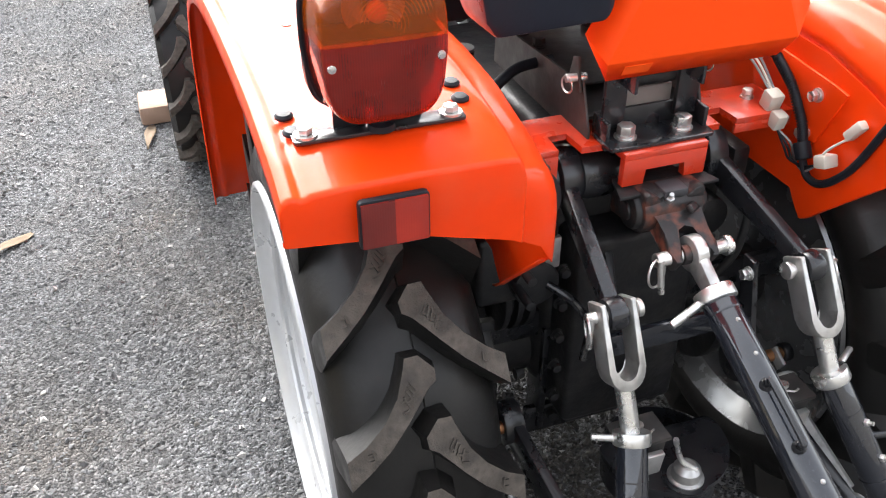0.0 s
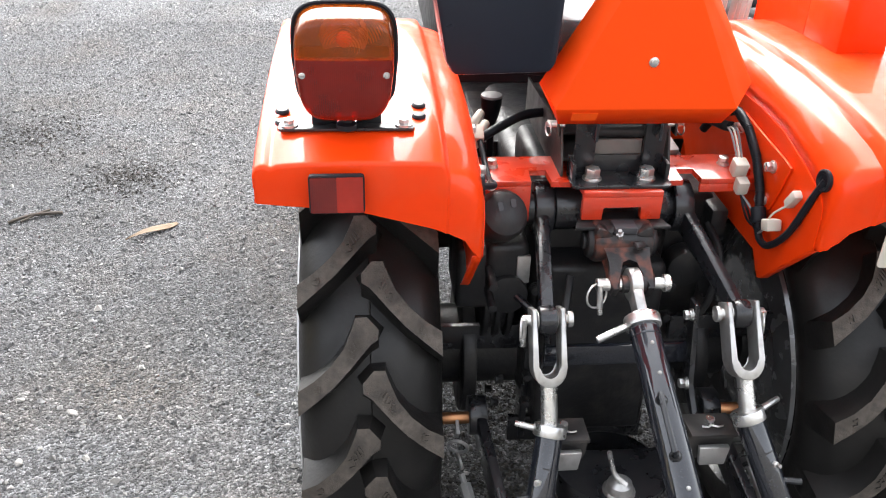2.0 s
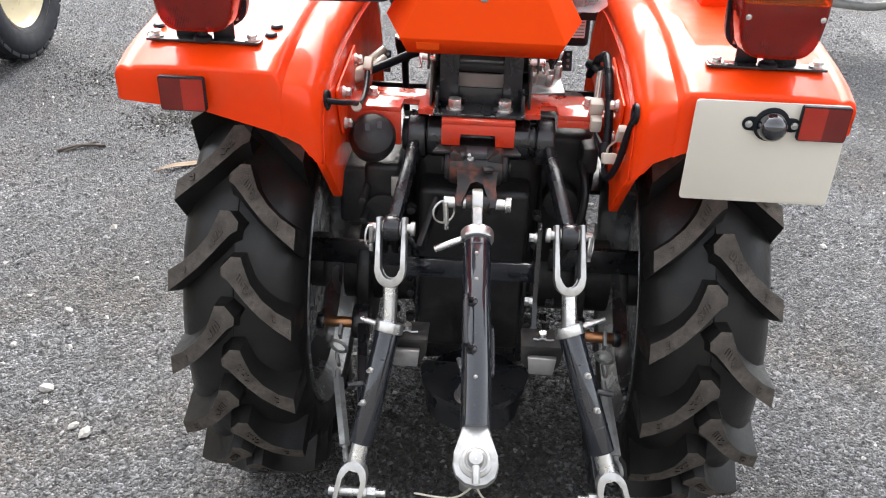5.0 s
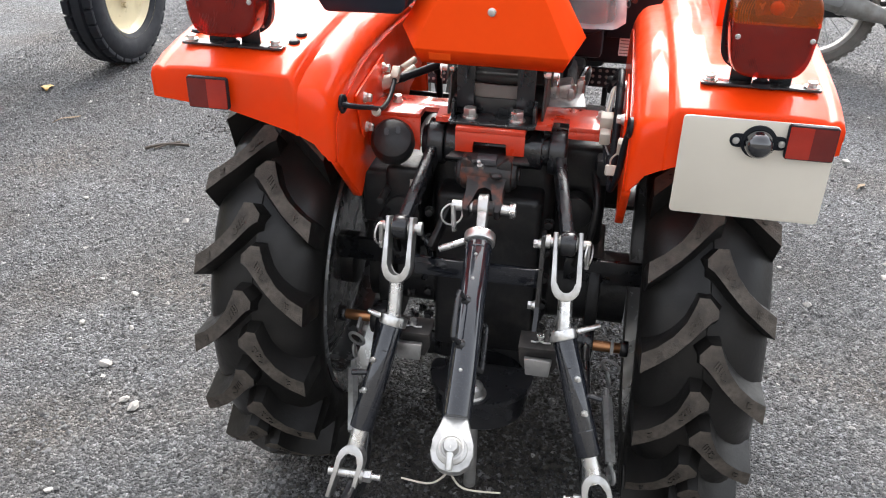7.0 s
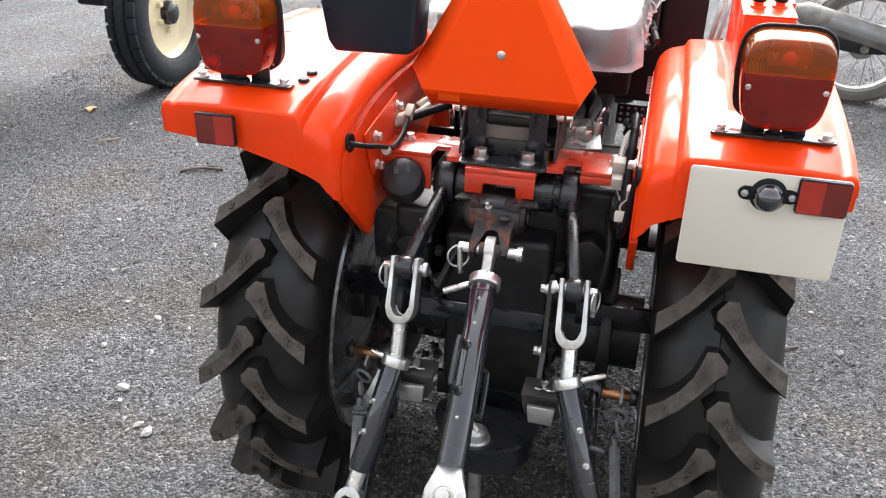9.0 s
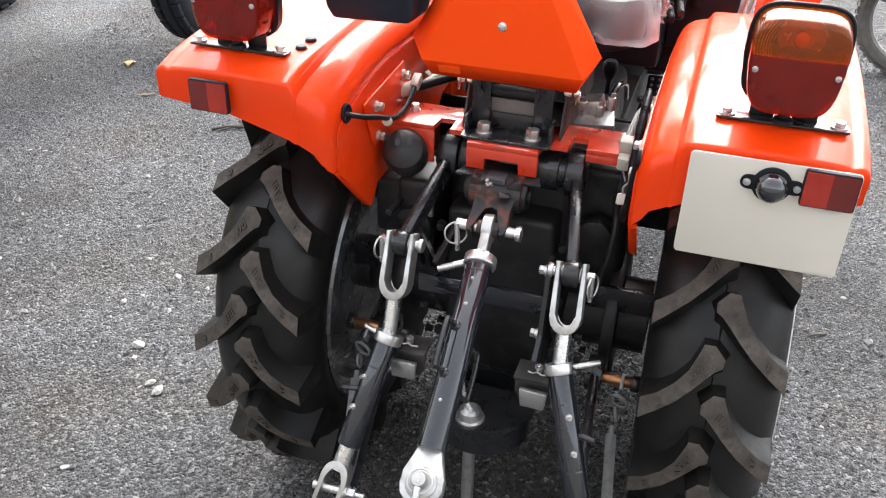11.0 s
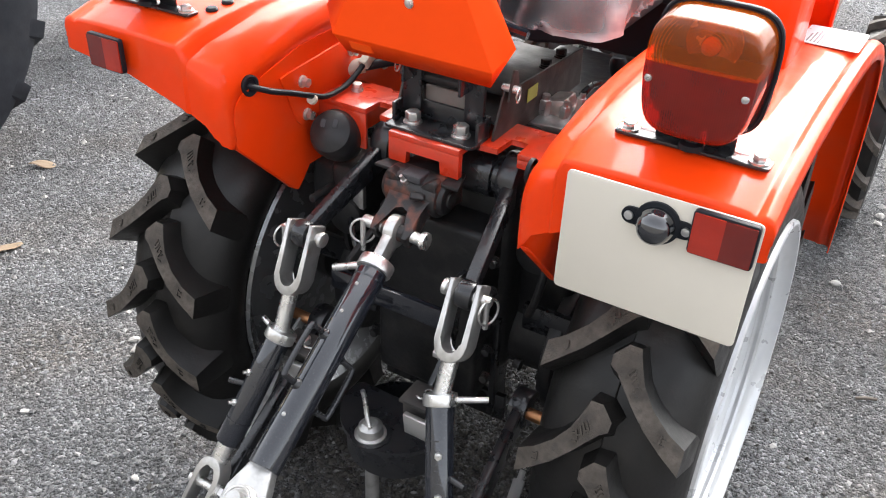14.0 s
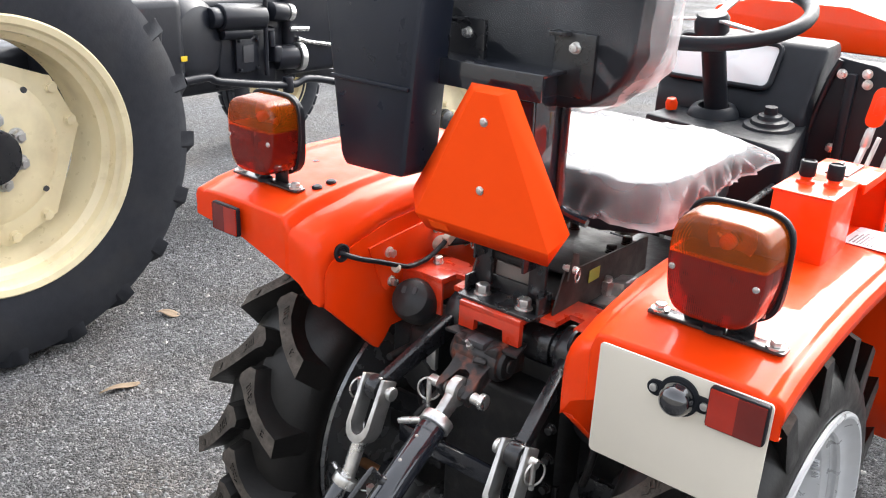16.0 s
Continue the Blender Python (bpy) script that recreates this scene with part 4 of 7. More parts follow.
part("housing_drum", B().cyl((-0.196, 0.25, 0.60), (-0.140, 0.25, 0.60), 0.070, n=32, bev=0.003), M_CAST, block)
part("draft_lever", B().beam((-0.066, 0.12, 0.700), (-0.090, 0.045, 0.640), 0.012, 0.022, 0.003), M_CAST, tractor, "black draft-control lever")
side_plate = part("stay_plate", B().slab([(0.03, 0.70), (0.055, 0.70), (0.03, 0.56), (-0.03, 0.53), (-0.04, 0.54), (0.0, 0.57)], (0.110, 0, 0), (0, 1, 0), (0, 0, 1), 0.008, 0.002), M_BLACK, tractor, "black cranked stay plate")
for y, z in ((0.035, 0.68), (0.005, 0.57)):
    part("plate_bolt", B().bolt((0.110, y, z), (-1, 0, 0), 0.014, 0.008), M_ZINC, side_plate)
sticker = part("label", B().box((0.0895, 0.29, 0.893), (0.001, 0.035, 0.022)), M_GREENLABEL, tray, "small yellow-green label")

# wiring on the inner panels
cable = part("lamp_cable", B().tube([(-0.236, 0.002, 0.921), (-0.215, 0.03, 0.908), (-0.208, 0.07, 0.893), (-0.205, 0.11, 0.876), (-0.203, 0.145, 0.864), (-0.203, 0.19, 0.864), (-0.204, 0.222, 0.873), (-0.206, 0.25, 0.884)], 0.0047, 10), M_PLASTIC, tractor, "black sleeved lamp cable in a rubber grommet")
part("grommet", B().lathe([(0.0160, -0.004), (0.0160, 0.0008), (0.0140, 0.002), (0.0105, 0.001), (0.0090, -0.001), (0.0, -0.001)], (-0.2320, 0.004, 0.921), (1, -0.10, 0.05), 28), M_PLASTIC, cable)
part("connector", B().box((-0.207, 0.262, 0.889), (0.016, 0.030, 0.018), 0.003, turn=Euler((0.5, 0, 0)).to_matrix()), M_CONN, cable, "white plug")
part("cable_tie", B().cyl((-0.205, 0.108, 0.872), (-0.205, 0.113, 0.868), 0.0085, n=12), M_CONN, cable)
for p in ((-0.205, 0.30, 0.868), (-0.21, 0.33, 0.875)):
    part("connector", B().cyl(p, (p[0] + 0.02, p[1] + 0.03, p[2] + 0.015), 0.010, 0.007, n=12, bev=0.002), M_CONN, cable)
loom = B()
lp = [Vector(p) for p in ((0.200, 0.335, 0.866), (0.211, 0.312, 0.905), (0.216, 0.250, 0.932), (0.217, 0.200, 0.920), (0.217, 0.156, 0.892), (0.217, 0.120, 0.850), (0.216, 0.106, 0.818))]
loom.tube(lp, 0.0060, 12)
for i in range(84):
    t = i / 83 * (len(lp) - 1)
    k = min(int(t), len(lp) - 2)
    c, d = lp[k].lerp(lp[k + 1], t - k), (lp[k + 1] - lp[k]).normalized()
    loom.cyl(c - d * 0.0008, c + d * 0.0008, 0.0074, n=12)
loom = part("wiring_loom", loom, M_PLASTIC, tractor, "black corrugated wiring loom with white plugs")
part("taped_bundle", B().tube([(0.198, 0.34, 0.885), (0.209, 0.318, 0.888), (0.213, 0.285, 0.893), (0.213, 0.255, 0.902)], 0.0085, 12), M_PLASTIC, loom)
for i, off in enumerate((0.0, 0.004, -0.004)):
    part("wire", B().tube([(0.212 + off, 0.262, 0.900), (0.206 + off, 0.225, 0.905 + off), (0.199 + off, 0.172, 0.880)], 0.0018, 6), M_GREYPIPE if i else M_CONN, loom)
    part("wire", B().tube([(0.199, 0.146, 0.834), (0.206 + off, 0.125, 0.815 + off), (0.214 + off, 0.120, 0.796), (0.213, 0.092, 0.795 - off), (0.212, 0.070, 0.812)], 0.0018, 6), M_GREYPIPE if i == 1 else M_PLASTIC, loom)
for c, s_, tx in (((0.199, 0.168, 0.868), (0.023, 0.022, 0.026), 0.25), ((0.199, 0.148, 0.846), (0.019, 0.020, 0.024), 0.25), ((0.216, 0.061, 0.822), (0.024, 0.022, 0.018), -0.4), ((0.226, 0.036, 0.877), (0.014, 0.034, 0.014), -0.95)):
    part("connector", B().box(c, s_, 0.003, turn=Euler((tx, 0, 0)).to_matrix()), M_CONN, loom, "white nylon plug")
part("tape", B().cyl((0.216, 0.112, 0.826), (0.215, 0.098, 0.806), 0.0115, n=14, bev=0.002), M_PLASTIC, loom)
part("cable", B().tube([(0.215, 0.105, 0.812), (0.215, 0.085, 0.786), (0.217, 0.055, 0.790), (0.224, 0.022, 0.830), (0.230, -0.007, 0.902), (0.236, -0.017, 0.932)], 0.0056, 10), M_PLASTIC, loom)
part("thin_wire", B().tube([(0.214, 0.072, 0.82), (0.212, 0.055, 0.845), (0.226, 0.036, 0.870)], 0.0017, 6), M_CONN, loom)
part("grommet", B().lathe([(0.0160, -0.004), (0.0160, 0.0008), (0.0140, 0.002), (0.0105, 0.001), (0.0090, -0.001), (0.0, -0.001)], (0.2320, -0.017, 0.932), (-1, -0.08, 0.05), 28), M_PLASTIC, loom)
hose = part("hydraulic_hose", B().tube([(-0.222, 0.252, 0.874), (-0.17, 0.300, 0.884), (-0.12, 0.330, 0.896), (-0.06, 0.345, 0.896)], 0.008, 12), M_PLASTIC, tractor, "short bent black rubber hose")
part("hose_end", B().cyl((-0.235, 0.245, 0.872), (-0.212, 0.262, 0.878), 0.013, n=16, bev=0.002), M_CONN, hose)
lever = part("gear_lever", B().cyl((-0.155, 0.46, 0.70), (-0.160, 0.45, 0.86), 0.007, n=12).lathe([(0.010, 0.0), (0.014, 0.012), (0.019, 0.035), (0.020, 0.05)], (-0.160, 0.45, 0.835), (0, 0, 1), 20), M_PLASTIC, tractor, "black gear lever with a grey-topped knob")
part("knob_top", B().lathe([(0.020, 0.0), (0.019, 0.004), (0.0, 0.006)], (-0.160, 0.45, 0.885), (0, 0, 1), 20), M_GREYPIPE, lever)

part("range_lever", B().cyl((0.095, 0.66, 0.66), (0.099, 0.655, 0.815), 0.006, n=12).lathe([(0.008, 0.0), (0.013, 0.010), (0.0165, 0.022), (0.0165, 0.036), (0.012, 0.044), (0.0, 0.046)], (0.099, 0.655, 0.800), (0, 0, 1), 22), M_PLASTIC, tractor, "short black lever with a round knob")
gate = part("lever_gate", B().box((0.110, 0.350, 0.838), (0.085, 0.075, 0.014), 0.003, turn=Euler((0.3, 0, 0.2)).to_matrix()).slab([(-0.03, 0.0), (0.03, 0.0), (0.02, 0.03), (-0.01, 0.024)], (0.105, 0.385, 0.842), (1, 0, 0), (0, 0, 1), 0.05, 0.004), M_STEEL, tractor, "bright cast valve body beside the seat tray")
for x, y, r, h in ((0.092, 0.335, 0.011, 0.026), (0.125, 0.340, 0.009, 0.020), (0.142, 0.365, 0.008, 0.030)):
    part("fitting", B().cyl((x, y, 0.842), (x + 0.002, y, 0.842 + h), r, n=6, bev=0.001).cyl((x + 0.002, y, 0.842 + h), (x + 0.003, y, 0.850 + h), r * 0.6, n=14), M_ZINC, gate)
part("pipe", B().tube([(0.142, 0.365, 0.875), (0.150, 0.40, 0.885), (0.155, 0.47, 0.86), (0.15, 0.56, 0.80)], 0.0055, 8), M_BLACK, gate)
deck = part("floor_cover", B().box((0.0, 0.88, 0.655), (0.26, 0.46, 0.012), 0.003).box((-0.02, 0.70, 0.700), (0.16, 0.10, 0.06), 0.010, 3), M_TRAY, tractor, "dusty black floor cover over the gearbox")
part("label", B().box((0.012, 0.935, 0.6625), (0.050, 0.055, 0.001)), M_DECAL, deck, "white sticker")
for y in (0.915, 0.935, 0.955):
    part("print_bar", B().box((0.012, y, 0.6634), (0.036, 0.006, 0.0006)), M_PRINT, deck)

# pedals with studded tread
for x, z, w, h in ((-0.318, 0.580, 0.082, 0.064), (0.195, 0.607, 0.104, 0.058)):
    tilt = Euler((-0.55, 0, 0)).to_matrix()
    pd = part("pedal", B().box((x, 1.19, z), (w, 0.010, h), 0.003, turn=tilt).beam((x, 1.20, z), (x, 1.28, z - 0.12), 0.016, 0.012, 0.002), M_PLASTIC, tractor, "black pedal with studded tread")
    for ix in range(5):
        for iz in (-1, 0, 1):
            p = Vector((x, 1.19, z)) + tilt @ Vector(((ix - 2) * w * 0.19, -0.005, iz * h * 0.30))
            part("tread_stud", B().cyl(p, p + tilt @ Vector((0, -0.004, 0)), 0.0048, 0.004, n=10), M_GREYDUST, pd)
side_box = part("side_console", B().box((0.205, 1.170, 0.745), (0.150, 0.10, 0.150), 0.012, 3), M_PLASTIC, tractor, "black plastic side console")
part("label", B().box((0.243, 1.1185, 0.722), (0.048, 0.002, 0.050)), M_DECAL, side_box, "white ruled sticker")
for i in range(5):
    part("print_bar", B().box((0.243, 1.1172, 0.704 + i * 0.009), (0.042, 0.0008, 0.0025)), M_PRINT, side_box)

# gearbox, axle and hydraulic housing
body = part("transmission", B().box((0, 0.54, 0.575), (0.24, 0.68, 0.39), 0.03, 3).box((0.0, 0.185, 0.535), (0.20, 0.10, 0.35), 0.012, 3).cyl((-0.26, 0.30, 0.446), (0.28, 0.30, 0.446), 0.075, n=32).box((0, 0.34, 0.79), (0.22, 0.26, 0.08), 0.02, 3), M_CAST, tractor, "black cast gearbox and axle housing")
for sx in (-1, 1):
    part("axle_flange", B().cyl((sx * 0.20, 0.30, 0.446), (sx * 0.225, 0.30, 0.446), 0.13, n=32, bev=0.004), M_CAST, body)
    for i in range(8):
        a = 2 * math.pi * i / 8
        part("housing_bolt", B().bolt((sx * 0.165, 0.30 + 0.115 * math.cos(a), 0.446 + 0.115 * math.sin(a)), (-sx, 0, 0), 0.014, 0.009), M_CAST, body)
for z in (0.42, 0.48, 0.54, 0.60, 0.66):
    for x in (-0.115, 0.115):
        part("housing_bolt", B().bolt((x, 0.155, z), (0, -1, 0), 0.014, 0.009), M_CAST, body)
part("brake_housing", B().box((0.160, 0.37, 0.60), (0.11, 0.24, 0.36), 0.02, 3).cyl((0.16, 0.24, 0.66), (0.16, 0.20, 0.66), 0.034, n=24, bev=0.004).tube([(0.19, 0.22, 0.74), (0.20, 0.17, 0.70), (0.19, 0.16, 0.62), (0.17, 0.18, 0.56)], 0.007, 10).box((0.205, 0.26, 0.745), (0.03, 0.10, 0.05), 0.006), M_CAST, body, "black brake and valve housing")
part("brake_housing", B().box((-0.150, 0.40, 0.56), (0.09, 0.20, 0.34), 0.02, 3), M_CAST, body)
shaft = part("rockshaft", B().cyl((-0.135, 0.195, 0.79), (0.135, 0.195, 0.79), 0.030, n=28, bev=0.003).cyl((-0.09, 0.195, 0.79), (0.09, 0.195, 0.79), 0.038, n=28, bev=0.003), M_BLACK, tractor, "black hydraulic lift shaft")
dome = part("trailer_socket", B().lathe([(0.0, -0.035), (0.034, -0.035), (0.039, -0.022), (0.041, 0.0), (0.040, 0.020), (0.034, 0.034), (0.020, 0.043), (0.0, 0.045)], (-0.184, 0.145, 0.799), (0.15, -0.75, 0.55), 28), M_CAP, tractor, "black rubber-capped round socket")

so, sa = Vector((-0.184, 0.145, 0.799)), Vector((0.15, -0.75, 0.55)).normalized()
sq = sa.to_track_quat("Z", "Y").to_matrix()
for a, c in ((-0.010, 0.010), (0.011, 0.013)):
    part("cap_slot", B().slab(rounded(0.008, 0.013, 0.002, 2), so + sa * 0.0425 + sq @ Vector((a, c, 0)), sq @ Vector((1, 0, 0)), sq @ Vector((0, 1, 0)), 0.0025), M_INK, dome, "dark slot")

# top-link bracket, rusty casting
yv = Vector((0.0, -0.074, -0.044)).normalized()
brk = part("toplink_bracket", B().cyl((-0.046, 0.105, 0.776), (0.046, 0.105, 0.776), 0.033, n=32, bev=0.006).slab([(0.17, 0.735), (0.17, 0.802), (0.13, 0.806), (0.105, 0.790), (0.10, 0.745)], (-0.042, 0, 0), (0, 1, 0), (0, 0, 1), 0.084, 0.006), M_RUST, tractor, "rusty black casting for the top link")
part("yoke", B().slab([(-0.052, -0.012), (-0.030, -0.018), (-0.014, 0.002), (0.014, 0.002), (0.030, -0.018), (0.052, -0.012), (0.046, 0.016), (0.030, 0.038), (0.032, 0.060), (0.036, 0.085), (0.032, 0.104), (0.021, 0.104), (0.020, 0.075), (0.014, 0.056), (0.0, 0.050), (-0.014, 0.056), (-0.020, 0.075), (-0.021, 0.104), (-0.032, 0.104), (-0.036, 0.085), (-0.032, 0.060), (-0.030, 0.038), (-0.046, 0.016)], Vector((0.003, 0.108, 0.787)) + Vector((0, 0.007, -0.012)), (1, 0, 0), yv, -0.027, 0.004), M_RUST, brk, "rust-flecked forked yoke")
for sx in (-1, 1):
    part("boss", B().cyl((sx * 0.044, 0.105, 0.776), (sx * 0.054, 0.105, 0.776), 0.028, 0.025, n=28, bev=0.003).cyl((sx * 0.054, 0.105, 0.776), (sx * 0.059, 0.105, 0.776), 0.013, n=20, bev=0.002), M_CAST, brk)
for sx in (-1, 1):
    part("horn", B().slab([(0.0, 0.0), (sx * 0.027, -0.006), (sx * 0.028, 0.010), (sx * 0.022, 0.016), (sx * 0.012, 0.011), (sx * 0.004, 0.006)][::sx], (sx * 0.017, 0.098, 0.796), (1, 0, 0), (0, 0, 1), 0.020, 0.003), M_RUST, brk)
part("hollow", B().box((0.0, 0.092, 0.806), (0.036, 0.030, 0.012), 0.003), M_INK, brk, "dark hollow of the casting")
part("lip_plate", B().slab([(-0.075, 0.0), (0.075, 0.0), (0.06, 0.05), (-0.06, 0.05)], (0, 0.092, 0.800), (1, 0, 0), (0, 1, 0), 0.006, 0.002), M_CAST, brk)
part("grease_nipple", B().cyl((-0.008, 0.082, 0.794), (-0.010, 0.076, 0.803), 0.006, n=6).cyl((-0.010, 0.076, 0.803), (-0.012, 0.071, 0.811), 0.003, n=10), M_STEEL, brk)
part("casting_lump", B().box((0.020, 0.066, 0.788), (0.022, 0.012, 0.008), 0.003, turn=Euler((0.5, 0.2, 0.6)).to_matrix()), M_RUST, brk)
part("casting_lump", B().box((-0.022, 0.086, 0.803), (0.016, 0.014, 0.008), 0.003, turn=Euler((0.3, -0.3, 0.2)).to_matrix()), M_RUST, brk)


def along(p0, p1, s):
    return Vector(p0).lerp(Vector(p1), s)


def jaw(name, p, d, parent, width=0.050, length=0.100, deep=0.036, thick=0.0085, mat=None, label=""):
    """A forged U-shaped jaw; p: its pin, d: the way down to its stem."""
    d = Vector(d).normalized()
    u = Vector((1, 0, 0))
    u = (u - d * u.dot(d)).normalized()
    w, t = width / 2, thick
    out = [(-w, -0.018), (-w, length - 0.03)]
    out += [(-w * math.cos(radians(a)), length - 0.03 + 0.028 * math.sin(radians(a))) for a in range(15, 180, 15)]
    out += [(w, length - 0.03), (w, -0.018), (w - t, -0.018), (w - t, length - 0.034)]
    out += [((w - t) * math.cos(radians(a)), length - 0.034 + 0.020 * math.sin(radians(a))) for a in range(15, 180, 15)]
    out += [(-w + t, length - 0.034), (-w + t, -0.018)]
    n = u.cross(d)
    return part(name, B().slab(out, Vector(p) - n * deep / 2, u, d, deep, 0.0025), mat or M_STEEL, parent, label)


def lift_rod(top, mid, low, sx):
    """Adjustable lift rod: jaw with pin and clip, stem, locking ring with handle, black sleeve cranked outwards and lower jaw."""
    top, mid, low = Vector(top), Vector(mid), Vector(low)
    d, e2 = (mid - top).normalized(), (low - mid).normalized()
    end = low - e2 * 0.052
    rod = part("lift_rod", B().cyl(mid, end, 0.0205, n=28, bev=0.002).cyl(along(mid, end, 0.26), along(mid, end, 0.27), 0.0212, n=28).cyl(along(mid, end, 0.78), along(mid, end, 0.79), 0.0212, n=28), M_GLOSSBLACK, tractor, "adjustable black lift rod with bright forged jaws")
    jaw("upper_jaw", top, d, rod, label="bright forged jaw")
    part("stem", B().cyl(top + d * 0.094, mid + d * 0.004, 0.0125, n=20), M_ZINC, rod)
    part("lock_ring", B().cyl(mid - e2 * 0.010, mid + e2 * 0.008, 0.0245, n=28, bev=0.002), M_ZINC, rod)
    h = Vector((0.84, 0.48, 0.05)).normalized() if sx > 0 else Vector((-0.92, 0.33, 0.05)).normalized()
    part("ring_handle", B().cyl(mid + h * 0.02, mid + h * (0.068 if sx > 0 else 0.052), 0.0052, 0.0045, n=12, bev=0.001), M_ZINC, rod)
    part("jaw_pin", B().cyl(top + Vector((-0.037, 0, 0)), top + Vector((0.037, 0, 0)), 0.0080, n=18, bev=0.001).cyl(top + Vector((-sx * 0.030, 0, 0)), top + Vector((-sx * 0.038, 0, 0)), 0.0120, n=20, bev=0.0015), M_ZINC, rod)
    e = top + Vector((sx * 0.034, -0.004, -0.006))
    part("linch_pin", B().tube(ring_pts(e + Vector((0.002 * sx, 0, -0.008)), (1, -0.3, 0.1), 0.019), 0.0018, 8, close=True, steps=1).cyl(e + Vector((0, -0.002, 0.012)), e + Vector((0, -0.004, -0.034)), 0.0042, n=10), M_ZINC, rod)
    for s in (0.34, 0.62):
        q = along(mid, end, s)
        o = Vector((-0.45, -0.7, 0.25)).normalized() if sx < 0 else Vector((0.35, -0.75, 0.35)).normalized()
        part("grub_screw", B().bolt(q + o * 0.019, o, 0.010, 0.006, washer=False, stud=0.006), M_ZINC, rod)
    q = along(mid, end, 0.48)
    o = Vector((sx, -0.2, 0)).normalized()
    part("stop_pin", B().cyl(q + o * 0.018, q + o * 0.046, 0.005, n=10, bev=0.001), M_BLACK, rod)
    part("lower_stem", B().cyl(end, low - e2 * 0.006, 0.0145, n=20), M_ZINC, rod)
    jaw("lower_jaw", low + e2 * 0.060, -e2, rod, width=0.048, length=0.085, deep=0.030, label="bright forged lower jaw")
    part("jaw_bolt", B().cyl(low + Vector((-0.034, 0, 0)) + e2 * 0.03, low + Vector((0.034, 0, 0)) + e2 * 0.03, 0.008, n=16).bolt(low + Vector((-sx * 0.024, 0, 0)) + e2 * 0.03, (-sx, 0, 0), 0.020, 0.014, stud=0.016), M_ZINC, rod)
    return rod


TOP_L, MID_L, LOW_L = (-0.131, -0.014, 0.712), (-0.128, -0.089, 0.565), (-0.172, -0.218, 0.358)
TOP_R, MID_R, LOW_R = (0.158, -0.016, 0.716), (0.167, -0.096, 0.586), (0.247, -0.218, 0.375)
lift_rod(TOP_L, MID_L, LOW_L, -1)
lift_rod(TOP_R, MID_R, LOW_R, 1)


def lift_arm(a, b):
    a, b = Vector(a), Vector(b)
    d = (b - a).normalized()
    arm = part("lift_arm", B().beam(a, b - d * 0.010, 0.021, 0.046, 0.006, h1=0.026).cyl(a - Vector((0.016, 0, 0)), a + Vector((0.016, 0, 0)), 0.044, n=28, bev=0.004), M_BLACK, tractor, "black forged lift arm")
    part("arm_eye", B().cyl(b - Vector((0.0135, 0, 0)), b + Vector((0.0135, 0, 0)), 0.0215, n=28, bev=0.006), M_BLACK, arm)
    part("eye_ball", B().cyl(b - Vector((0.0160, 0, 0)), b + Vector((0.0160, 0, 0)), 0.0135, n=20, bev=0.003), M_STEEL, arm)
    return arm


lift_arm((-0.108, 0.195, 0.79), TOP_L)
lift_arm((0.118, 0.195, 0.79), TOP_R)

# top link
T0, T1 = Vector((0.006, 0.031, 0.742)), Vector((0.026, -0.348, 0.528))
td = (T1 - T0).normalized()
link = part("top_link", B().cyl(along(T0, T1, 0.16), along(T0, T1, 0.885), 0.0225, n=32, bev=0.002).cyl(along(T0, T1, 0.20), along(T0, T1, 0.205), 0.0232, n=32).cyl(along(T0, T1, 0.78), along(T0, T1, 0.785), 0.0232, n=32), M_GLOSSBLACK, tractor, "black tubular top link with bright ball ends")
side = Vector((1, 0, 0))
tn = side.cross(td).normalized()
part("upper_ball_end", B().slab(disc_outline(0.025, 28), T0 + side * 0.009, tn, td, 0.018, 0.004).beam(T0 + td * 0.010, along(T0, T1, 0.14), 0.017, 0.036, 0.005, up=tn, h1=0.026), M_STEEL, link)
part("ball_collar", B().cyl(T0 - side * 0.019, T0 + side * 0.019, 0.0135, n=20, bev=0.002), M_RUST, link)
c = along(T0, T1, 0.145)
part("lock_ring", B().cyl(c - td * 0.008, c + td * 0.010, 0.027, n=28, bev=0.002), M_ZINC, link)
part("ring_handle", B().cyl(c + Vector((-0.022, -0.004, -0.004)), c + Vector((-0.068, -0.012, -0.022)), 0.0058, n=12, bev=0.001), M_ZINC, link)
part("link_pin", B().cyl(T0 - side * 0.056, T0 + side * 0.05, 0.0095, n=18, bev=0.001).cyl(T0 + side * 0.046, T0 + side * 0.056, 0.0135, n=20, bev=0.0015).bolt(T0 - side * 0.050, (-1, 0, 0), 0.014, 0.006, washer=False), M_ZINC, link)
e = T0 + Vector((-0.053, -0.006, -0.008))
part("linch_pin", B().tube(ring_pts(e + Vector((-0.002, 0, -0.008)), (0.5, -1, 0.2), 0.019), 0.0018, 8, close=True, steps=1).cyl(e + Vector((0, -0.002, 0.012)), e + Vector((0.004, -0.008, -0.036)), 0.0046, n=10), M_ZINC, link)
for s_, o in ((0.53, Vector((-0.34, -0.47, 0.82))), (0.565, Vector((0.50, 0.42, -0.74)))):
    o.normalize()
    a, b_ = along(T0, T1, s_ - 0.09), along(T0, T1, s_ + 0.09)
    part("grip", B().tube([a + o * 0.020, a + o * 0.042, a.lerp(b_, 0.08) + o * 0.050, a.lerp(b_, 0.92) + o * 0.050, b_ + o * 0.042, b_ + o * 0.020], 0.0042, 10, steps=3), M_BLACK, link)
    for p in (a, b_):
        part("grip_weld", B().lathe([(0.009, 0.0), (0.008, 0.004), (0.005, 0.007)], p + o * 0.0205, o, 12), M_BLACK, link)
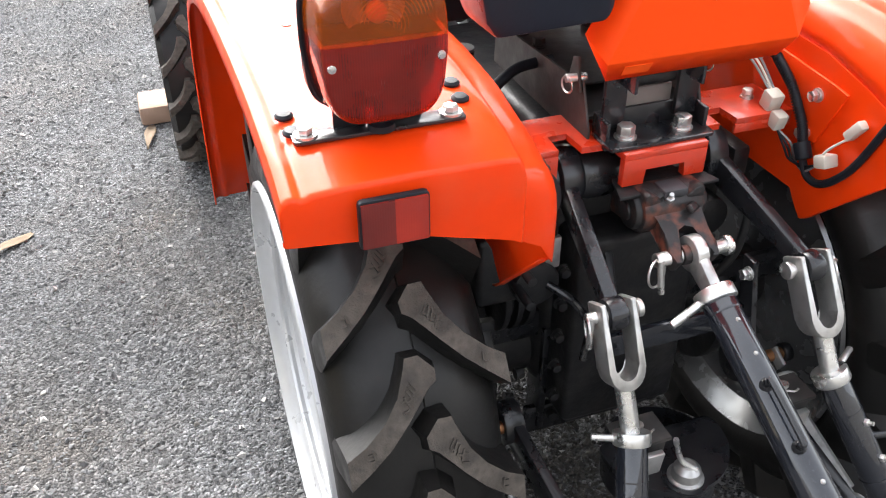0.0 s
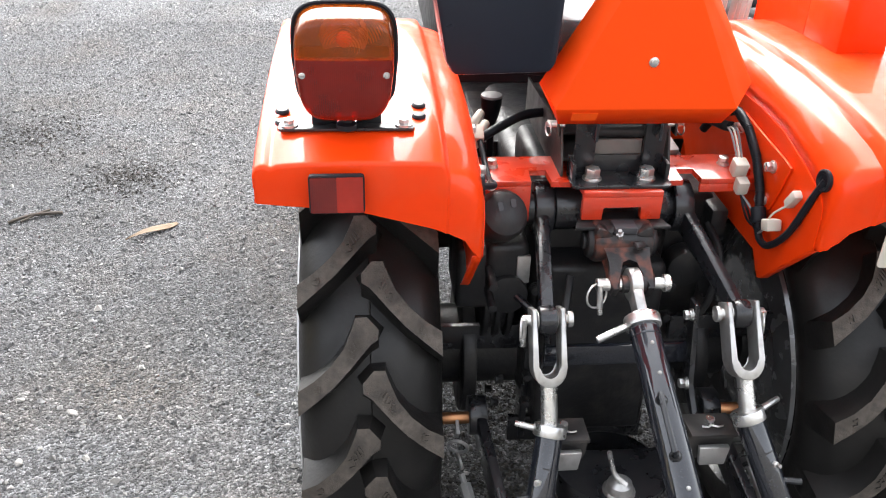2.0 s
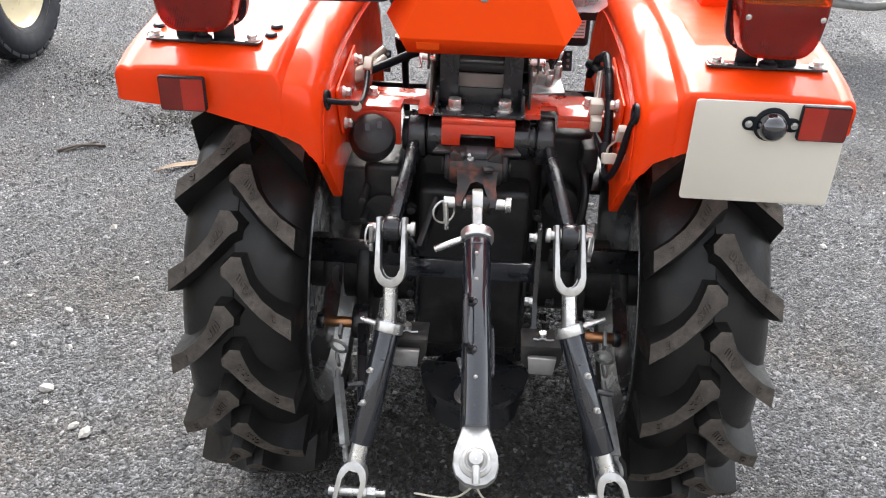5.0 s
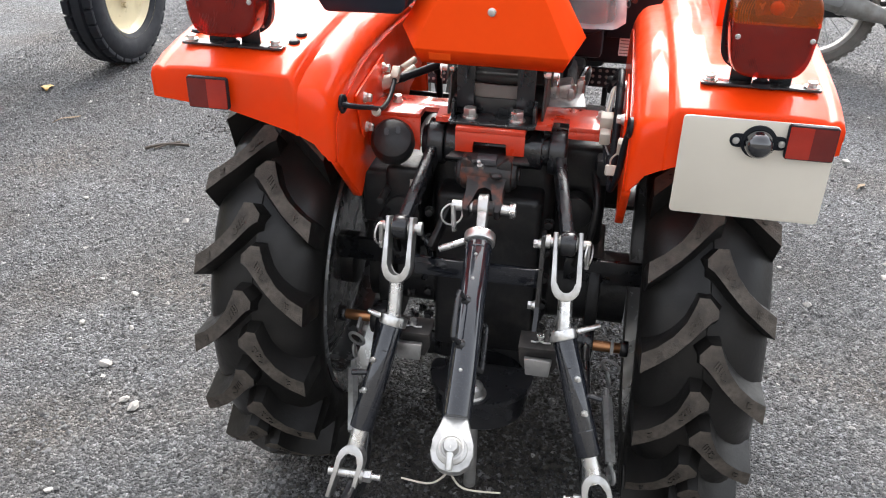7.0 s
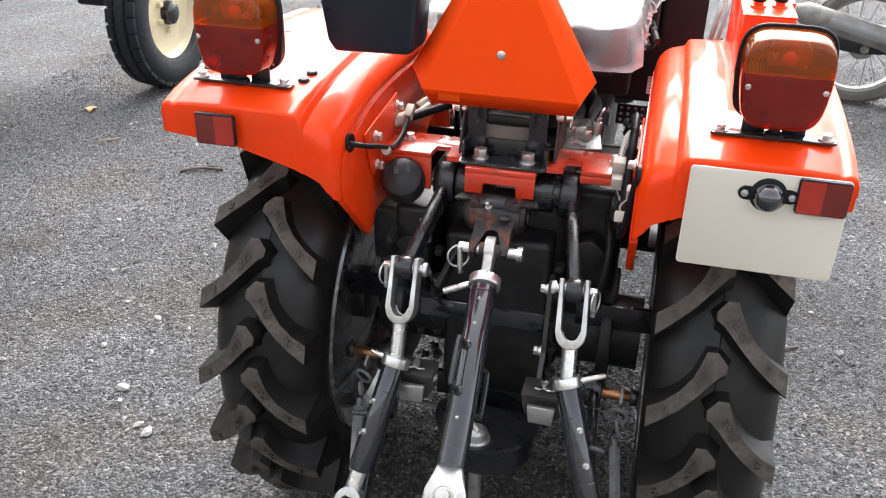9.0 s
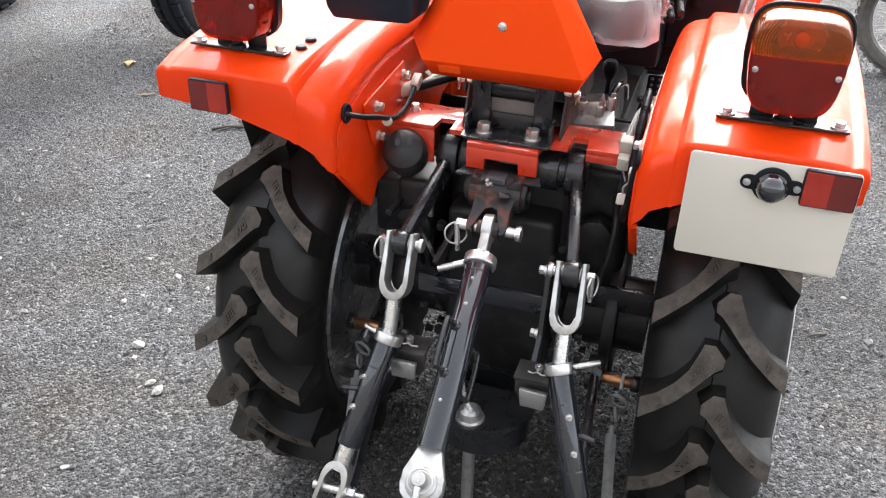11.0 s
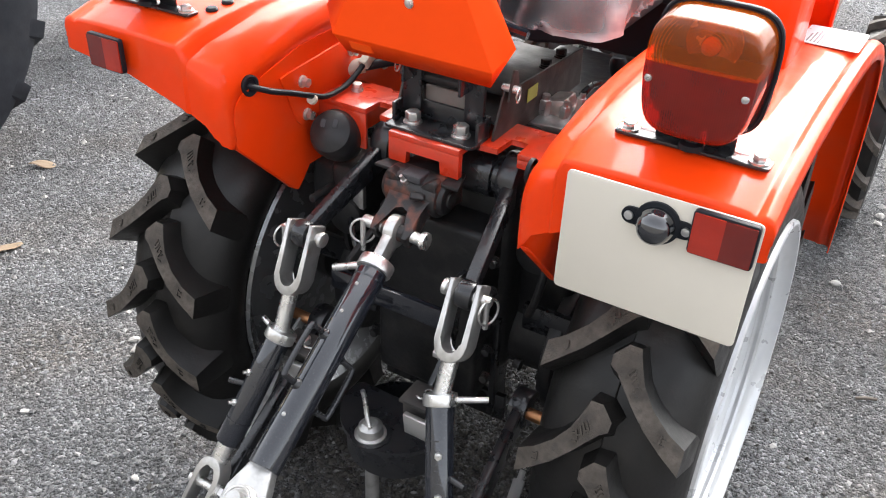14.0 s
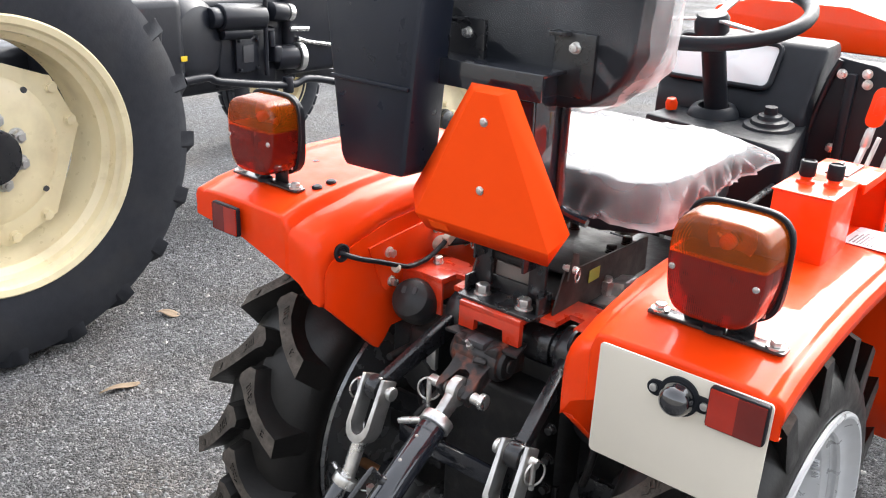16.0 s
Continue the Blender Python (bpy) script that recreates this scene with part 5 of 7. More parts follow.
for s_ in (0.245, 0.35, 0.72):
    part("weld_fleck", B().lathe([(0.0035, 0.0), (0.002, 0.002), (0.0, 0.0025)], along(T0, T1, s_) + Vector((-0.05, -0.485, 0.87)) * 0.0222, (-0.05, -0.485, 0.87), 8), M_STEEL, link)
part("lower_ball_end", B().slab([(-0.016, -0.062), (0.016, -0.062), (0.031, -0.012), (0.033, 0.004), (0.028, 0.020), (0.015, 0.031), (0, 0.034), (-0.015, 0.031), (-0.028, 0.020), (-0.033, 0.004), (-0.031, -0.012)], T1 - tn * (-0.010) - tn * 0.02, side, td, 0.020, 0.004), M_STEEL, link, "bright forged ball end")
up = side.cross(td).normalized()
up = up if up.z > 0 else -up
part("ball", B().lathe([(0.024, 0.008), (0.023, 0.013), (0.018, 0.017), (0.012, 0.018), (0.012, 0.030), (0.010, 0.034), (0.0, 0.035)], T1, up, 24), M_STEEL, link)
part("ball_tab", B().cyl(T1 + up * 0.030, T1 + up * 0.022 + td * 0.034, 0.0055, n=12, bev=0.001).tube(ring_pts(T1 + up * 0.022, up, 0.018), 0.002, 8, close=True, steps=1), M_ZINC, link)
part("hanging_cord", B().tube([T1 + td * 0.03 + up * 0.006, T1 + Vector((-0.03, -0.01, -0.06)), T1 + Vector((-0.09, 0.05, -0.12))], 0.0016, 6), M_CONN, link)
part("hanging_cord", B().tube([T1 + td * 0.03 + up * 0.006, T1 + Vector((0.02, -0.01, -0.06)), T1 + Vector((0.07, 0.05, -0.12))], 0.0016, 6), M_CONN, link)

# lower links, check chains and drawbar
for sx, low in ((-1, Vector(LOW_L)), (1, Vector(LOW_R))):
    ll = part("lower_link", B().beam((sx * 0.205, 0.115, 0.425), (low.x - sx * 0.012, low.y + 0.01, low.z - 0.05), 0.018, 0.052, 0.004).beam((low.x - sx * 0.012, low.y + 0.01, low.z - 0.05), (low.x + sx * 0.02, low.y - 0.24, low.z - 0.10), 0.018, 0.052, 0.004).cyl((sx * 0.19, 0.115, 0.425), (sx * 0.222, 0.115, 0.425), 0.034, n=24, bev=0.003), M_BLACK, tractor, "black flat-bar lower link")
    part("link_pin", B().cyl((sx * 0.222, 0.10, 0.432), (sx * 0.275, 0.10, 0.432), 0.0105, n=18, bev=0.001), M_COPPER, ll, "copper-coloured pin")
    part("pin_head", B().cyl((sx * 0.275, 0.10, 0.432), (sx * 0.29, 0.10, 0.432), 0.016, n=16, bev=0.002), M_BLACK, ll)
    bx = sx * 0.128 if sx > 0 else -0.100
    part("stay_bracket", B().box((bx, -0.062, 0.540), (0.072, 0.050, 0.006), 0.001).slab([(-0.036, 0.0), (0.036, 0.0), (0.034, -0.030), (0.026, -0.048), (-0.026, -0.048), (-0.034, -0.030)], (bx, -0.072, 0.537), (1, 0, 0), (0, 0, 1), 0.006, 0.002), M_TRAY, ll, "dusty stay bracket")
    part("stay_block", B().slab([(-0.024, 0.0), (0.024, 0.0), (0.020, -0.034), (-0.020, -0.034)], (bx, -0.086, 0.525), (1, 0, 0), (0, 0, 1), 0.010, 0.002), M_STEEL, ll, "grey steel block")
    part("hairpin", B().tube([(bx - 0.015, -0.07, 0.546), (bx - 0.007, -0.074, 0.548), (bx, -0.068, 0.546), (bx + 0.008, -0.074, 0.548), (bx + 0.018, -0.07, 0.546)], 0.0016, 6).cyl((bx, -0.060, 0.541), (bx, -0.060, 0.553), 0.007, n=12), M_ZINC, ll)
    rx, rz = (0.259, 0.415) if sx > 0 else (-0.243, 0.402)
    chain = part("check_chain", B().beam((rx, 0.103, rz + 0.028), (rx, 0.074, rz + 0.012), 0.006, 0.022, 0.001).tube(ring_pts((rx, 0.061, rz), (0.3, 1, 0.3), 0.0165), 0.0032, 8, close=True, steps=1).tube(ring_pts((rx - sx * 0.001, 0.040, rz - 0.014), (1, 0.2, 0.2), 0.012), 0.003, 8, close=True, steps=1), M_CHAIN, tractor, "steel check chain with turnbuckle")
    a, c = Vector((rx - sx * 0.003, 0.022, rz - 0.026)), Vector((low.x + sx * 0.030, low.y + 0.095, low.z - 0.062))
    part("turnbuckle", B().cyl(along(a, c, 0.10), along(a, c, 0.86), 0.0105, n=6, bev=0.001).cyl(a, c, 0.005, n=10), M_CHAIN, chain)
    part("end_ring", B().tube(ring_pts(c, (1, 0.4, 0), 0.014), 0.004, 8, close=True, steps=1), M_CHAIN, chain)
part("stay_bar", B().box((0.0, 0.035, 0.610), (0.235, 0.010, 0.036), 0.001), M_GLOSSBLACK, tractor, "flat black steel cross bar")
part("guard_bar", B().box((-0.22, 0.21, 0.525), (0.20, 0.012, 0.05), 0.001), M_BLACK, tractor, "flat black guard bar")
part("guard_bar", B().box((0.25, 0.21, 0.535), (0.20, 0.012, 0.05), 0.001), M_BLACK, tractor)
tongue = [(0.100 * math.cos(radians(a)), 0.100 * math.sin(radians(a))) for a in range(-192, 13, 6)] + [(0.090, 0.026), (-0.090, 0.026)]
cover = part("shaft_cover", B().slab(tongue, (0.017, 0.030, 0.378), (1, 0, 0), (0, 1, 0), 0.010, 0.003).lathe([(0.086, 0.0), (0.090, -0.006), (0.090, -0.058), (0.082, -0.066), (0.0, -0.066)], (0.017, 0.030, 0.376), (0, 0, 1), 40), M_BLACK, tractor, "half-round black drive-shaft cover plate")
pin = part("drawbar_pin", B().lathe([(0.0, 0.028), (0.012, 0.027), (0.020, 0.020), (0.022, 0.006), (0.027, 0.004), (0.027, 0.0)], (0.010, -0.044, 0.389), (0, 0, 1), 24), M_STEEL, cover, "bright drawbar pin")
part("pin_grip", B().tube([(0.018, -0.056, 0.415), (0.010, -0.049, 0.418), (0.0, -0.040, 0.425), (-0.008, -0.034, 0.451), (-0.012, -0.034, 0.466)], 0.0042, 8), M_ZINC, cover)
part("pin_shank", B().cyl((0.012, -0.044, 0.16), (0.012, -0.044, 0.314), 0.012, n=18), M_STEEL, cover)
part("pin_washer", B().lathe([(0.034, 0.0), (0.034, 0.0025), (0.022, 0.003)], (0.010, -0.044, 0.388), (0, 0, 1), 28), M_BLACK, cover)
hanger = part("drawbar", B().box((0.0, 0.215, 0.304), (0.26, 0.012, 0.058), 0.002).box((0.02, 0.34, 0.29), (0.06, 0.25, 0.02), 0.003), M_BLACK, tractor, "black drawbar on a flat cross plate")
for sx in (-1, 1):
    part("hanger_plate", B().box((sx * 0.105, 0.225, 0.40), (0.012, 0.05, 0.22), 0.002), M_BLACK, hanger)
    part("hanger_bolt", B().bolt((sx * 0.085, 0.209, 0.315), (0, -1, 0), 0.016, 0.009), M_CAST, hanger)

# ---- seat and driver's place ----
seat = part("seat_cushion", B().slab(rounded(0.36, 0.40, 0.085, 8), (0, 0.48, 0.978), (1, 0, 0), (0, 1, 0), 0.092, 0.026), M_PLASTIC, tractor, "black vinyl seat cushion", smooth=65)
back = part("backrest", B().slab(rounded(0.355, 0.33, 0.10, 8), (-0.012, 0.30, 1.345), (1, 0, 0), (0, 0.12, 1), 0.10, 0.030), M_PLASTIC, tractor, "black vinyl backrest", smooth=65)
for x in (-0.126, 0.074):
    part("back_plate", B().box((x, 0.185, 1.257), (0.070, 0.010, 0.095), 0.002).box((x - 0.022, 0.176, 1.302), (0.030, 0.026, 0.006), 0.001), M_BLACK, back)
    part("plate_bolt", B().bolt((x + 0.003, 0.180, 1.283), (0, -1, 0), 0.0125, 0.005), M_ZINC, back)
box_ = part("tool_box", B().slab([(-0.058, 0.0), (0.070, 0.004), (0.078, 0.018), (0.100, 0.375), (-0.135, 0.375), (-0.070, 0.018)], (-0.214, 0.130, 1.054), (1, 0, 0), (0, 0.04, 1), 0.080, 0.010), M_TOOLBOX, tractor, "black plastic box hung beside the seat")
part("box_rib", B().slab([(-0.090, 0.0), (0.080, 0.0), (0.080, 0.007), (-0.090, 0.007)], (-0.216, 0.056, 1.200), (1, 0, 0), (0, 0.04, 1), 0.005, 0.001), M_TOOLBOX, box_)

# clear film over the seat: milky on top to paint in sky glare, clearer round the sides, gathered at the hem
loop = []
edge_line = rounded(0.395, 0.440, 0.085, 14)
for i, p in enumerate(edge_line):
    q = edge_line[(i + 1) % len(edge_line)]
    steps = max(1, int(math.hypot(q[0] - p[0], q[1] - p[1]) / 0.006))
    loop += [(lerp(p[0], q[0], s / steps), lerp(p[1], q[1], s / steps)) for s in range(steps)]
rows, layers = [], []
for f in [0.0] + [0.08 + 0.89 * i / 30 for i in range(31)]:
    row = []
    for x, y in loop + loop[:1]:
        wx, wy = x * f, y * f
        crease = (1 - min(1, 4.5 * abs(noise.noise((wx * 8 + 1.5 * wy, wy * 6 - wx * 3, 5.0))))) ** 2 + 0.7 * (1 - min(1, 5 * abs(noise.noise((wx * 17 - wy * 6, wy * 9 + wx * 5, 1.0))))) ** 2
        row.append((wx, 0.48 + wy, 1.090 + 0.0045 * crease + 0.004 * noise.noise((wx * 11, wy * 11, 9.0)) - 0.016 * f ** 3))
        # high value whitens the top in place of glare; creases add to it
        layers.append(min(1.5, 0.98 + 0.6 * crease))
    rows.append(row)
for k in [i / 18 for i in range(19)]:
    row = []
    for i, (x, y) in enumerate(loop + loop[:1]):
        s = i / len(loop) * 2 * math.pi
        r = math.hypot(x, y)
        nx, ny = x / r, y / r
        ridge = 1 - min(1, 2.4 * abs(noise.noise((math.cos(s) * 6 + 0.5 * k, math.sin(s) * 6, 0.3 + 0.6 * k))))
        fine = 1 - min(1, 2.6 * abs(noise.noise((math.cos(s) * 15, math.sin(s) * 15 + k, 2.0 + k))))
        fold = ridge ** 1.6 + 0.18 * fine ** 2
        tip = math.exp(-((x - 0.17) ** 2 + (y - 0.20) ** 2) / 0.006)
        corner = math.exp(-((x - 0.17) ** 2 + (y + 0.19) ** 2) / 0.008)
        side = max(0.0, min(1.0, (y + 0.2) / 0.4))
        drop = 0.062 - 0.030 * side + 0.010 * corner + 0.010 * noise.noise((math.cos(s) * 5, math.sin(s) * 5, 7.0))
        out = k * (0.002 + 0.017 * fold + 0.060 * tip + 0.010 * corner) + 0.005 * math.sin(k * 3.1)
        roll = 0.0022 * math.sin(s * 34 + 3 * math.sin(s * 5)) if k >= 0.94 else 0.0
        row.append((x + nx * (out + roll), 0.48 + y + ny * (out + roll), 1.074 - k * drop + 0.5 * roll))
        hem = max(0.0, k - 0.82) / 0.18
        layers.append(max(0.24, min(1.3, 0.80 - 1.6 * min(k, 0.35) * (1 - 0.4 * corner - 0.6 * tip) + 0.75 * fold ** 3.2 * min(1.0, 2 * k) + 0.90 * hem)))
    rows.append(row)
def film_part(name, rows, layers, parent, label=""):
    ob = part(name, B().grid(rows), M_FILM, parent, label, smooth=40)
    ob.data.attributes.new("layers", "FLOAT", "POINT").data.foreach_set("value", layers)
    return ob


wide, cut_row = len(rows[0]), len(rows) - 5
film = film_part("seat_film", rows[:cut_row + 1], layers[:wide * (cut_row + 1)], None)
tagged(film, "clear plastic wrapping film draped over the seat cushion", "plastic film")
film_part("hem", rows[cut_row:], layers[wide * cut_row:], film, "gathered milky hem")
b = B()
rows = []
for i in range(97):
    a = 2 * math.pi * i / 96
    row = []
    for k, (f, yy) in enumerate(((0.0, 0.17), (0.5, 0.17), (0.98, 0.172), (1.03, 0.20), (1.045, 0.25), (1.02, 0.31), (0.90, 0.325), (0.5, 0.33))):
        rr = 1 + 0.018 * math.sin(a * 7 + k) + 0.010 * math.sin(a * 19 + 2 * k)
        row.append((-0.012 + 0.182 * f * rr * math.copysign(abs(math.cos(a)) ** 0.7, math.cos(a)), yy + 0.02 + 0.014 * noise.noise((f * math.cos(a) * 3.1, f * math.sin(a) * 3.1, 4.0)) * f, 1.345 + 0.165 * f * rr * math.copysign(abs(math.sin(a)) ** 0.7, math.sin(a))))
    rows.append(row)
film2 = part("backrest_film", b.grid([r[:4] for r in rows]), M_FILMTHIN, None, smooth=60)
part("gathered_edge", B().grid([r[3:] for r in rows]), M_FILMEDGE, film2, "creased edge drawn round the front", smooth=60)
tagged(film2, "clear plastic film wrapped round the backrest", "plastic film")

# control box, levers, dash, steering wheel, bonnet
cb = part("control_box", B().box((0.4075, 0.325, 1.067), (0.083, 0.120, 0.100), 0.004, 2).box((0.4075, 0.325, 1.1175), (0.086, 0.123, 0.003), 0.001), M_RED, tractor, "red control box with an arched lever guard on the mudguard")
for x, y in ((0.391, 0.325), (0.427, 0.334)):
    part("knob", B().lathe([(0.0105, 0), (0.0115, 0.002), (0.0115, 0.019), (0.0105, 0.022), (0.0085, 0.0225), (0.0075, 0.0205), (0, 0.0205)], (x, y, 1.129), (0, 0, 1), 22), M_PLASTIC, cb)
    part("knob_boss", B().lathe([(0.0135, 0), (0.0125, 0.004), (0.008, 0.006), (0.0075, 0.011), (0, 0.011)], (x, y, 1.1187), (0, 0, 1), 18), M_RED, cb)
for x in (0.372, 0.443):
    part("lid_screw", B().lathe([(0.0042, 0.0), (0.0036, 0.0018), (0.0, 0.0022)], (x, 0.272, 1.119), (0, 0, 1), 10), M_ZINC, cb)
# sheet-metal arch over the lever slots: flat top, rolled front, back wall and an outer rim
arch = [(0.384, 1.117), (0.505, 1.115), (0.538, 1.108), (0.562, 1.093), (0.577, 1.070), (0.584, 1.035), (0.587, 0.945)]
arch_in = [(y - 0.0035 * k / 6, z - 0.0045 * (1 - k / 8)) for k, (y, z) in enumerate(arch)]
part("lever_guard", B().slab(arch + arch_in[::-1], (0.366, 0, 0), (0, 1, 0), (0, 0, 1), 0.089, 0.001), M_RED, cb, smooth=40)
part("guard_rim", B().slab(arch + [(y - 0.016 * min(1.0, k / 3), z - 0.015 * (1 - k / 6)) for k, (y, z) in enumerate(arch)][::-1], (0.4545, 0, 0), (0, 1, 0), (0, 0, 1), 0.004, 0.001), M_RED, cb, smooth=40)
part("guard_wall", B().slab([(0.386, 1.000)] + arch_in + [(0.50, 0.968)], (0.367, 0, 0), (0, 1, 0), (0, 0, 1), 0.003), M_RED, cb)
part("wall_slot", B().slab(rounded(0.100, 0.048, 0.016, 5), (0.3705, 0.455, 1.078), (0, 1, 0), (0, 0, 1), 0.0015), M_INK, cb, "dark slot in the guard")
for x in (0.396, 0.424):
    part("lever_slot", B().box((x, 0.450, 1.1172), (0.006, 0.085, 0.003)), M_INK, cb)
for z, (x0, y0), (x1, y1) in ((0.985, (0.232, 0.56), (0.205, 0.86)), (0.965, (0.215, 0.58), (0.185, 0.86))):
    part("linkage_rod", B().cyl((x0, y0, z), (x1, y1, z - 0.01), 0.0065, n=12), M_BLACK, tractor, "thin black linkage rod beside the seat")
decal = part("decal", B().slab(rounded(0.082, 0.118, 0.004, 2), (0.478, 0.458, 1.0155), (1, 0, 0), (0, 0.9976, -0.070), 0.0012), M_DECAL, fenders[1], "white instruction sticker with unreadable print")
for i in range(12):
    part("print_bar", B().slab([(-0.001, 0.0), (0.001, 0.0), (0.001, 0.05 + 0.03 * ((i * 7) % 5) / 5), (-0.001, 0.05 + 0.03 * ((i * 7) % 5) / 5)], (0.448 + 0.0052 * i, 0.408, 1.0203), (1, 0, 0), (0, 0.9976, -0.070), 0.0008), M_PRINT, decal)

dash = part("dash", B().slab([(0.0, 0.72), (0.0, 1.07), (0.02, 1.10), (0.10, 1.215), (0.20, 1.22), (0.24, 1.10), (0.24, 0.72)], (-0.175, 0.99, 0), (0, 1, 0), (0, 0, 1), 0.35, 0.015), M_PLASTIC, tractor, "black plastic dash")
# white face stands in for sky glare on the panel glass
part("instrument_panel", B().slab(rounded(0.235, 0.100, 0.015, 4), (-0.040, 1.046, 1.160), (1, 0, 0), (0, 0.57, 0.82), 0.004, 0.001), M_DECAL, dash, "instrument panel with the sky glare on its glass painted white")
part("panel_rim", B().tube([(-0.040 + a, 1.043 + 0.57 * c, 1.162 + 0.82 * c) for a, c in rounded(0.245, 0.110, 0.018, 4)], 0.006, 8, close=True, steps=1), M_PLASTIC, dash)
part("console", B().slab([(-0.13, 0.86), (0.12, 0.80), (0.205, 0.765), (0.226, 0.762), (0.230, 0.775), (0.176, 1.035), (-0.13, 1.035)], (0, 0, 0.915), (1, 0, 0), (0, 1, 0), 0.135, 0.012), M_PLASTIC, dash)
part("column_collar", B().lathe([(0.058, 0.0), (0.056, 0.010), (0.047, 0.024), (0.040, 0.028), (0.034, 0.026), (0.030, 0.012)], (-0.010, 0.955, 1.049), (0, -0.12, 1), 32), M_PLASTIC, dash)
side_panel = part("side_panel", B().slab([(0.178, 0.76), (0.345, 0.76), (0.345, 1.10), (0.330, 1.172), (0.285, 1.190), (0.205, 1.200), (0.186, 1.150), (0.174, 1.045)], (0, 1.085, 0), (1, 0, 0), (0, 0, 1), 0.020, 0.004).tube([(0.172, 1.06, 1.03), (0.178, 1.06, 1.07), (0.195, 1.06, 1.145), (0.212, 1.06, 1.195)], 0.007, 8).box((0.243, 1.055, 1.02), (0.020, 0.020, 0.30), 0.004), M_PLASTIC, dash, "black panel beside the dash")
for x, z in ((0.226, 1.003), (0.219, 1.166), (0.270, 1.172), (0.274, 1.150), (0.320, 1.120)):
    part("panel_bolt", B().bolt((x, 1.062, z), (0, -1, 0), 0.015, 0.008), M_ZINC, side_panel)
part("lever_boot", B().lathe([(0.055, 0.0), (0.052, 0.008), (0.040, 0.011), (0.038, 0.018), (0.027, 0.021), (0.024, 0.028), (0.014, 0.031), (0.013, 0.046), (0.0, 0.048)], (0.127, 0.93, 1.052), (0, -0.1, 1), 28), M_PLASTIC, dash)
part("red_knob", B().lathe([(0.0, 0.0), (0.013, 0.006), (0.014, 0.02), (0.010, 0.03), (0.0, 0.032)], (-0.10, 0.93, 1.05), (0, -0.2, 1), 18), M_RED, dash)
for x, y, z, grip in ((0.375, 0.748, 1.162, M_RED), (0.418, 0.770, 1.172, M_RED), (0.447, 0.790, 1.112, M_YELLOW)):
    lv = part("hydraulic_lever", B().beam((x - 0.040, y - 0.04, 0.90), (x - 0.003, y, z - 0.030), 0.014, 0.005, 0.001).beam((x - 0.026, y - 0.035, 0.90), (x + 0.010, y + 0.003, z - 0.052), 0.010, 0.004, 0.001).lathe([(0.0075, 0.0), (0.0085, 0.004), (0.0075, 0.030), (0.006, 0.034)], (x - 0.010, y - 0.006, z - 0.072), (0.12, 0.1, 1), 12), M_STEEL, tractor, "flat bright steel lever with a coloured grip")
    part("grip", B().slab(rounded(0.030, 0.072, 0.013, 6), (x, y + 0.008, z), (1, 0, 0), (0.10, 0.15, 1), 0.017, 0.006), grip, lv, "moulded plastic grip")
    part("grip_pad", B().slab(rounded(0.014, 0.034, 0.006, 4), (x + 0.001, y - 0.0085, z + 0.006), (1, 0, 0), (0.10, 0.15, 1), 0.003, 0.001), grip, lv)
part("lever_box", B().box((0.36, 0.71, 0.85), (0.10, 0.12, 0.12), 0.01), M_BLACK, tractor, "black lever housing")
col = part("steering_wheel", B().tube(ring_pts((-0.005, 0.86, 1.285), (0, -0.24, 0.97), 0.190, 48), 0.0145, 12, close=True, steps=1), M_PLASTIC, tractor, "black three-spoke steering wheel")
for a in (90, 210, 330):
    ax = Vector((0, -0.24, 0.97)).to_track_quat("Z", "Y").to_matrix()
    e1 = Vector((-0.005, 0.86, 1.283)) + ax @ Vector((0.19 * math.cos(radians(a)), 0.19 * math.sin(radians(a)), 0))
    part("spoke", B().beam((-0.005, 0.86, 1.272), e1, 0.02, 0.006, 0.002), M_GREYPIPE, col)
part("hub", B().lathe([(0.0, 0.02), (0.03, 0.018), (0.036, 0.008), (0.036, -0.02), (0.0, -0.02)], (-0.005, 0.86, 1.265), (0, -0.24, 0.97), 24).cyl((-0.005, 0.865, 1.26), (-0.01, 1.02, 0.95), 0.026, n=20), M_PLASTIC, col)
part("bonnet", B().slab([(-0.235, 1.03), (0.235, 1.03), (0.245, 1.075), (0.215, 1.115), (0.12, 1.14), (-0.12, 1.14), (-0.215, 1.115), (-0.245, 1.075)], (0, 2.65, 0.10), (1, 0, 0), (0, 0.03, 1), 1.30, 0.01), M_RED, tractor, "red sheet-metal bonnet")
# foot plates drawn wide to cut the light on the ground below
floor_ = part("foot_plate", B().box((-0.29, 0.98, 0.46), (0.38, 0.66, 0.012), 0.002).box((0.29, 0.98, 0.46), (0.38, 0.66, 0.012), 0.002), M_CAST, tractor, "dark steel foot plates")
for sx in (-1, 1):
    # unseen plate added to stop light from the front getting under the tractor
    part("bulkhead", B().beam((sx * 0.19, 0.655, 0.46), (sx * 0.19, 0.600, 0.735), 0.17, 0.006, 0.001, up=(0, 1, 0.2)), M_CAST, floor_)
part("chassis", B().box((0, 1.9, 0.80), (0.38, 1.2, 0.42), 0.03).box((0, 1.35, 0.48), (0.26, 1.6, 0.30), 0.02), M_CAST, tractor, "black engine and chassis block")


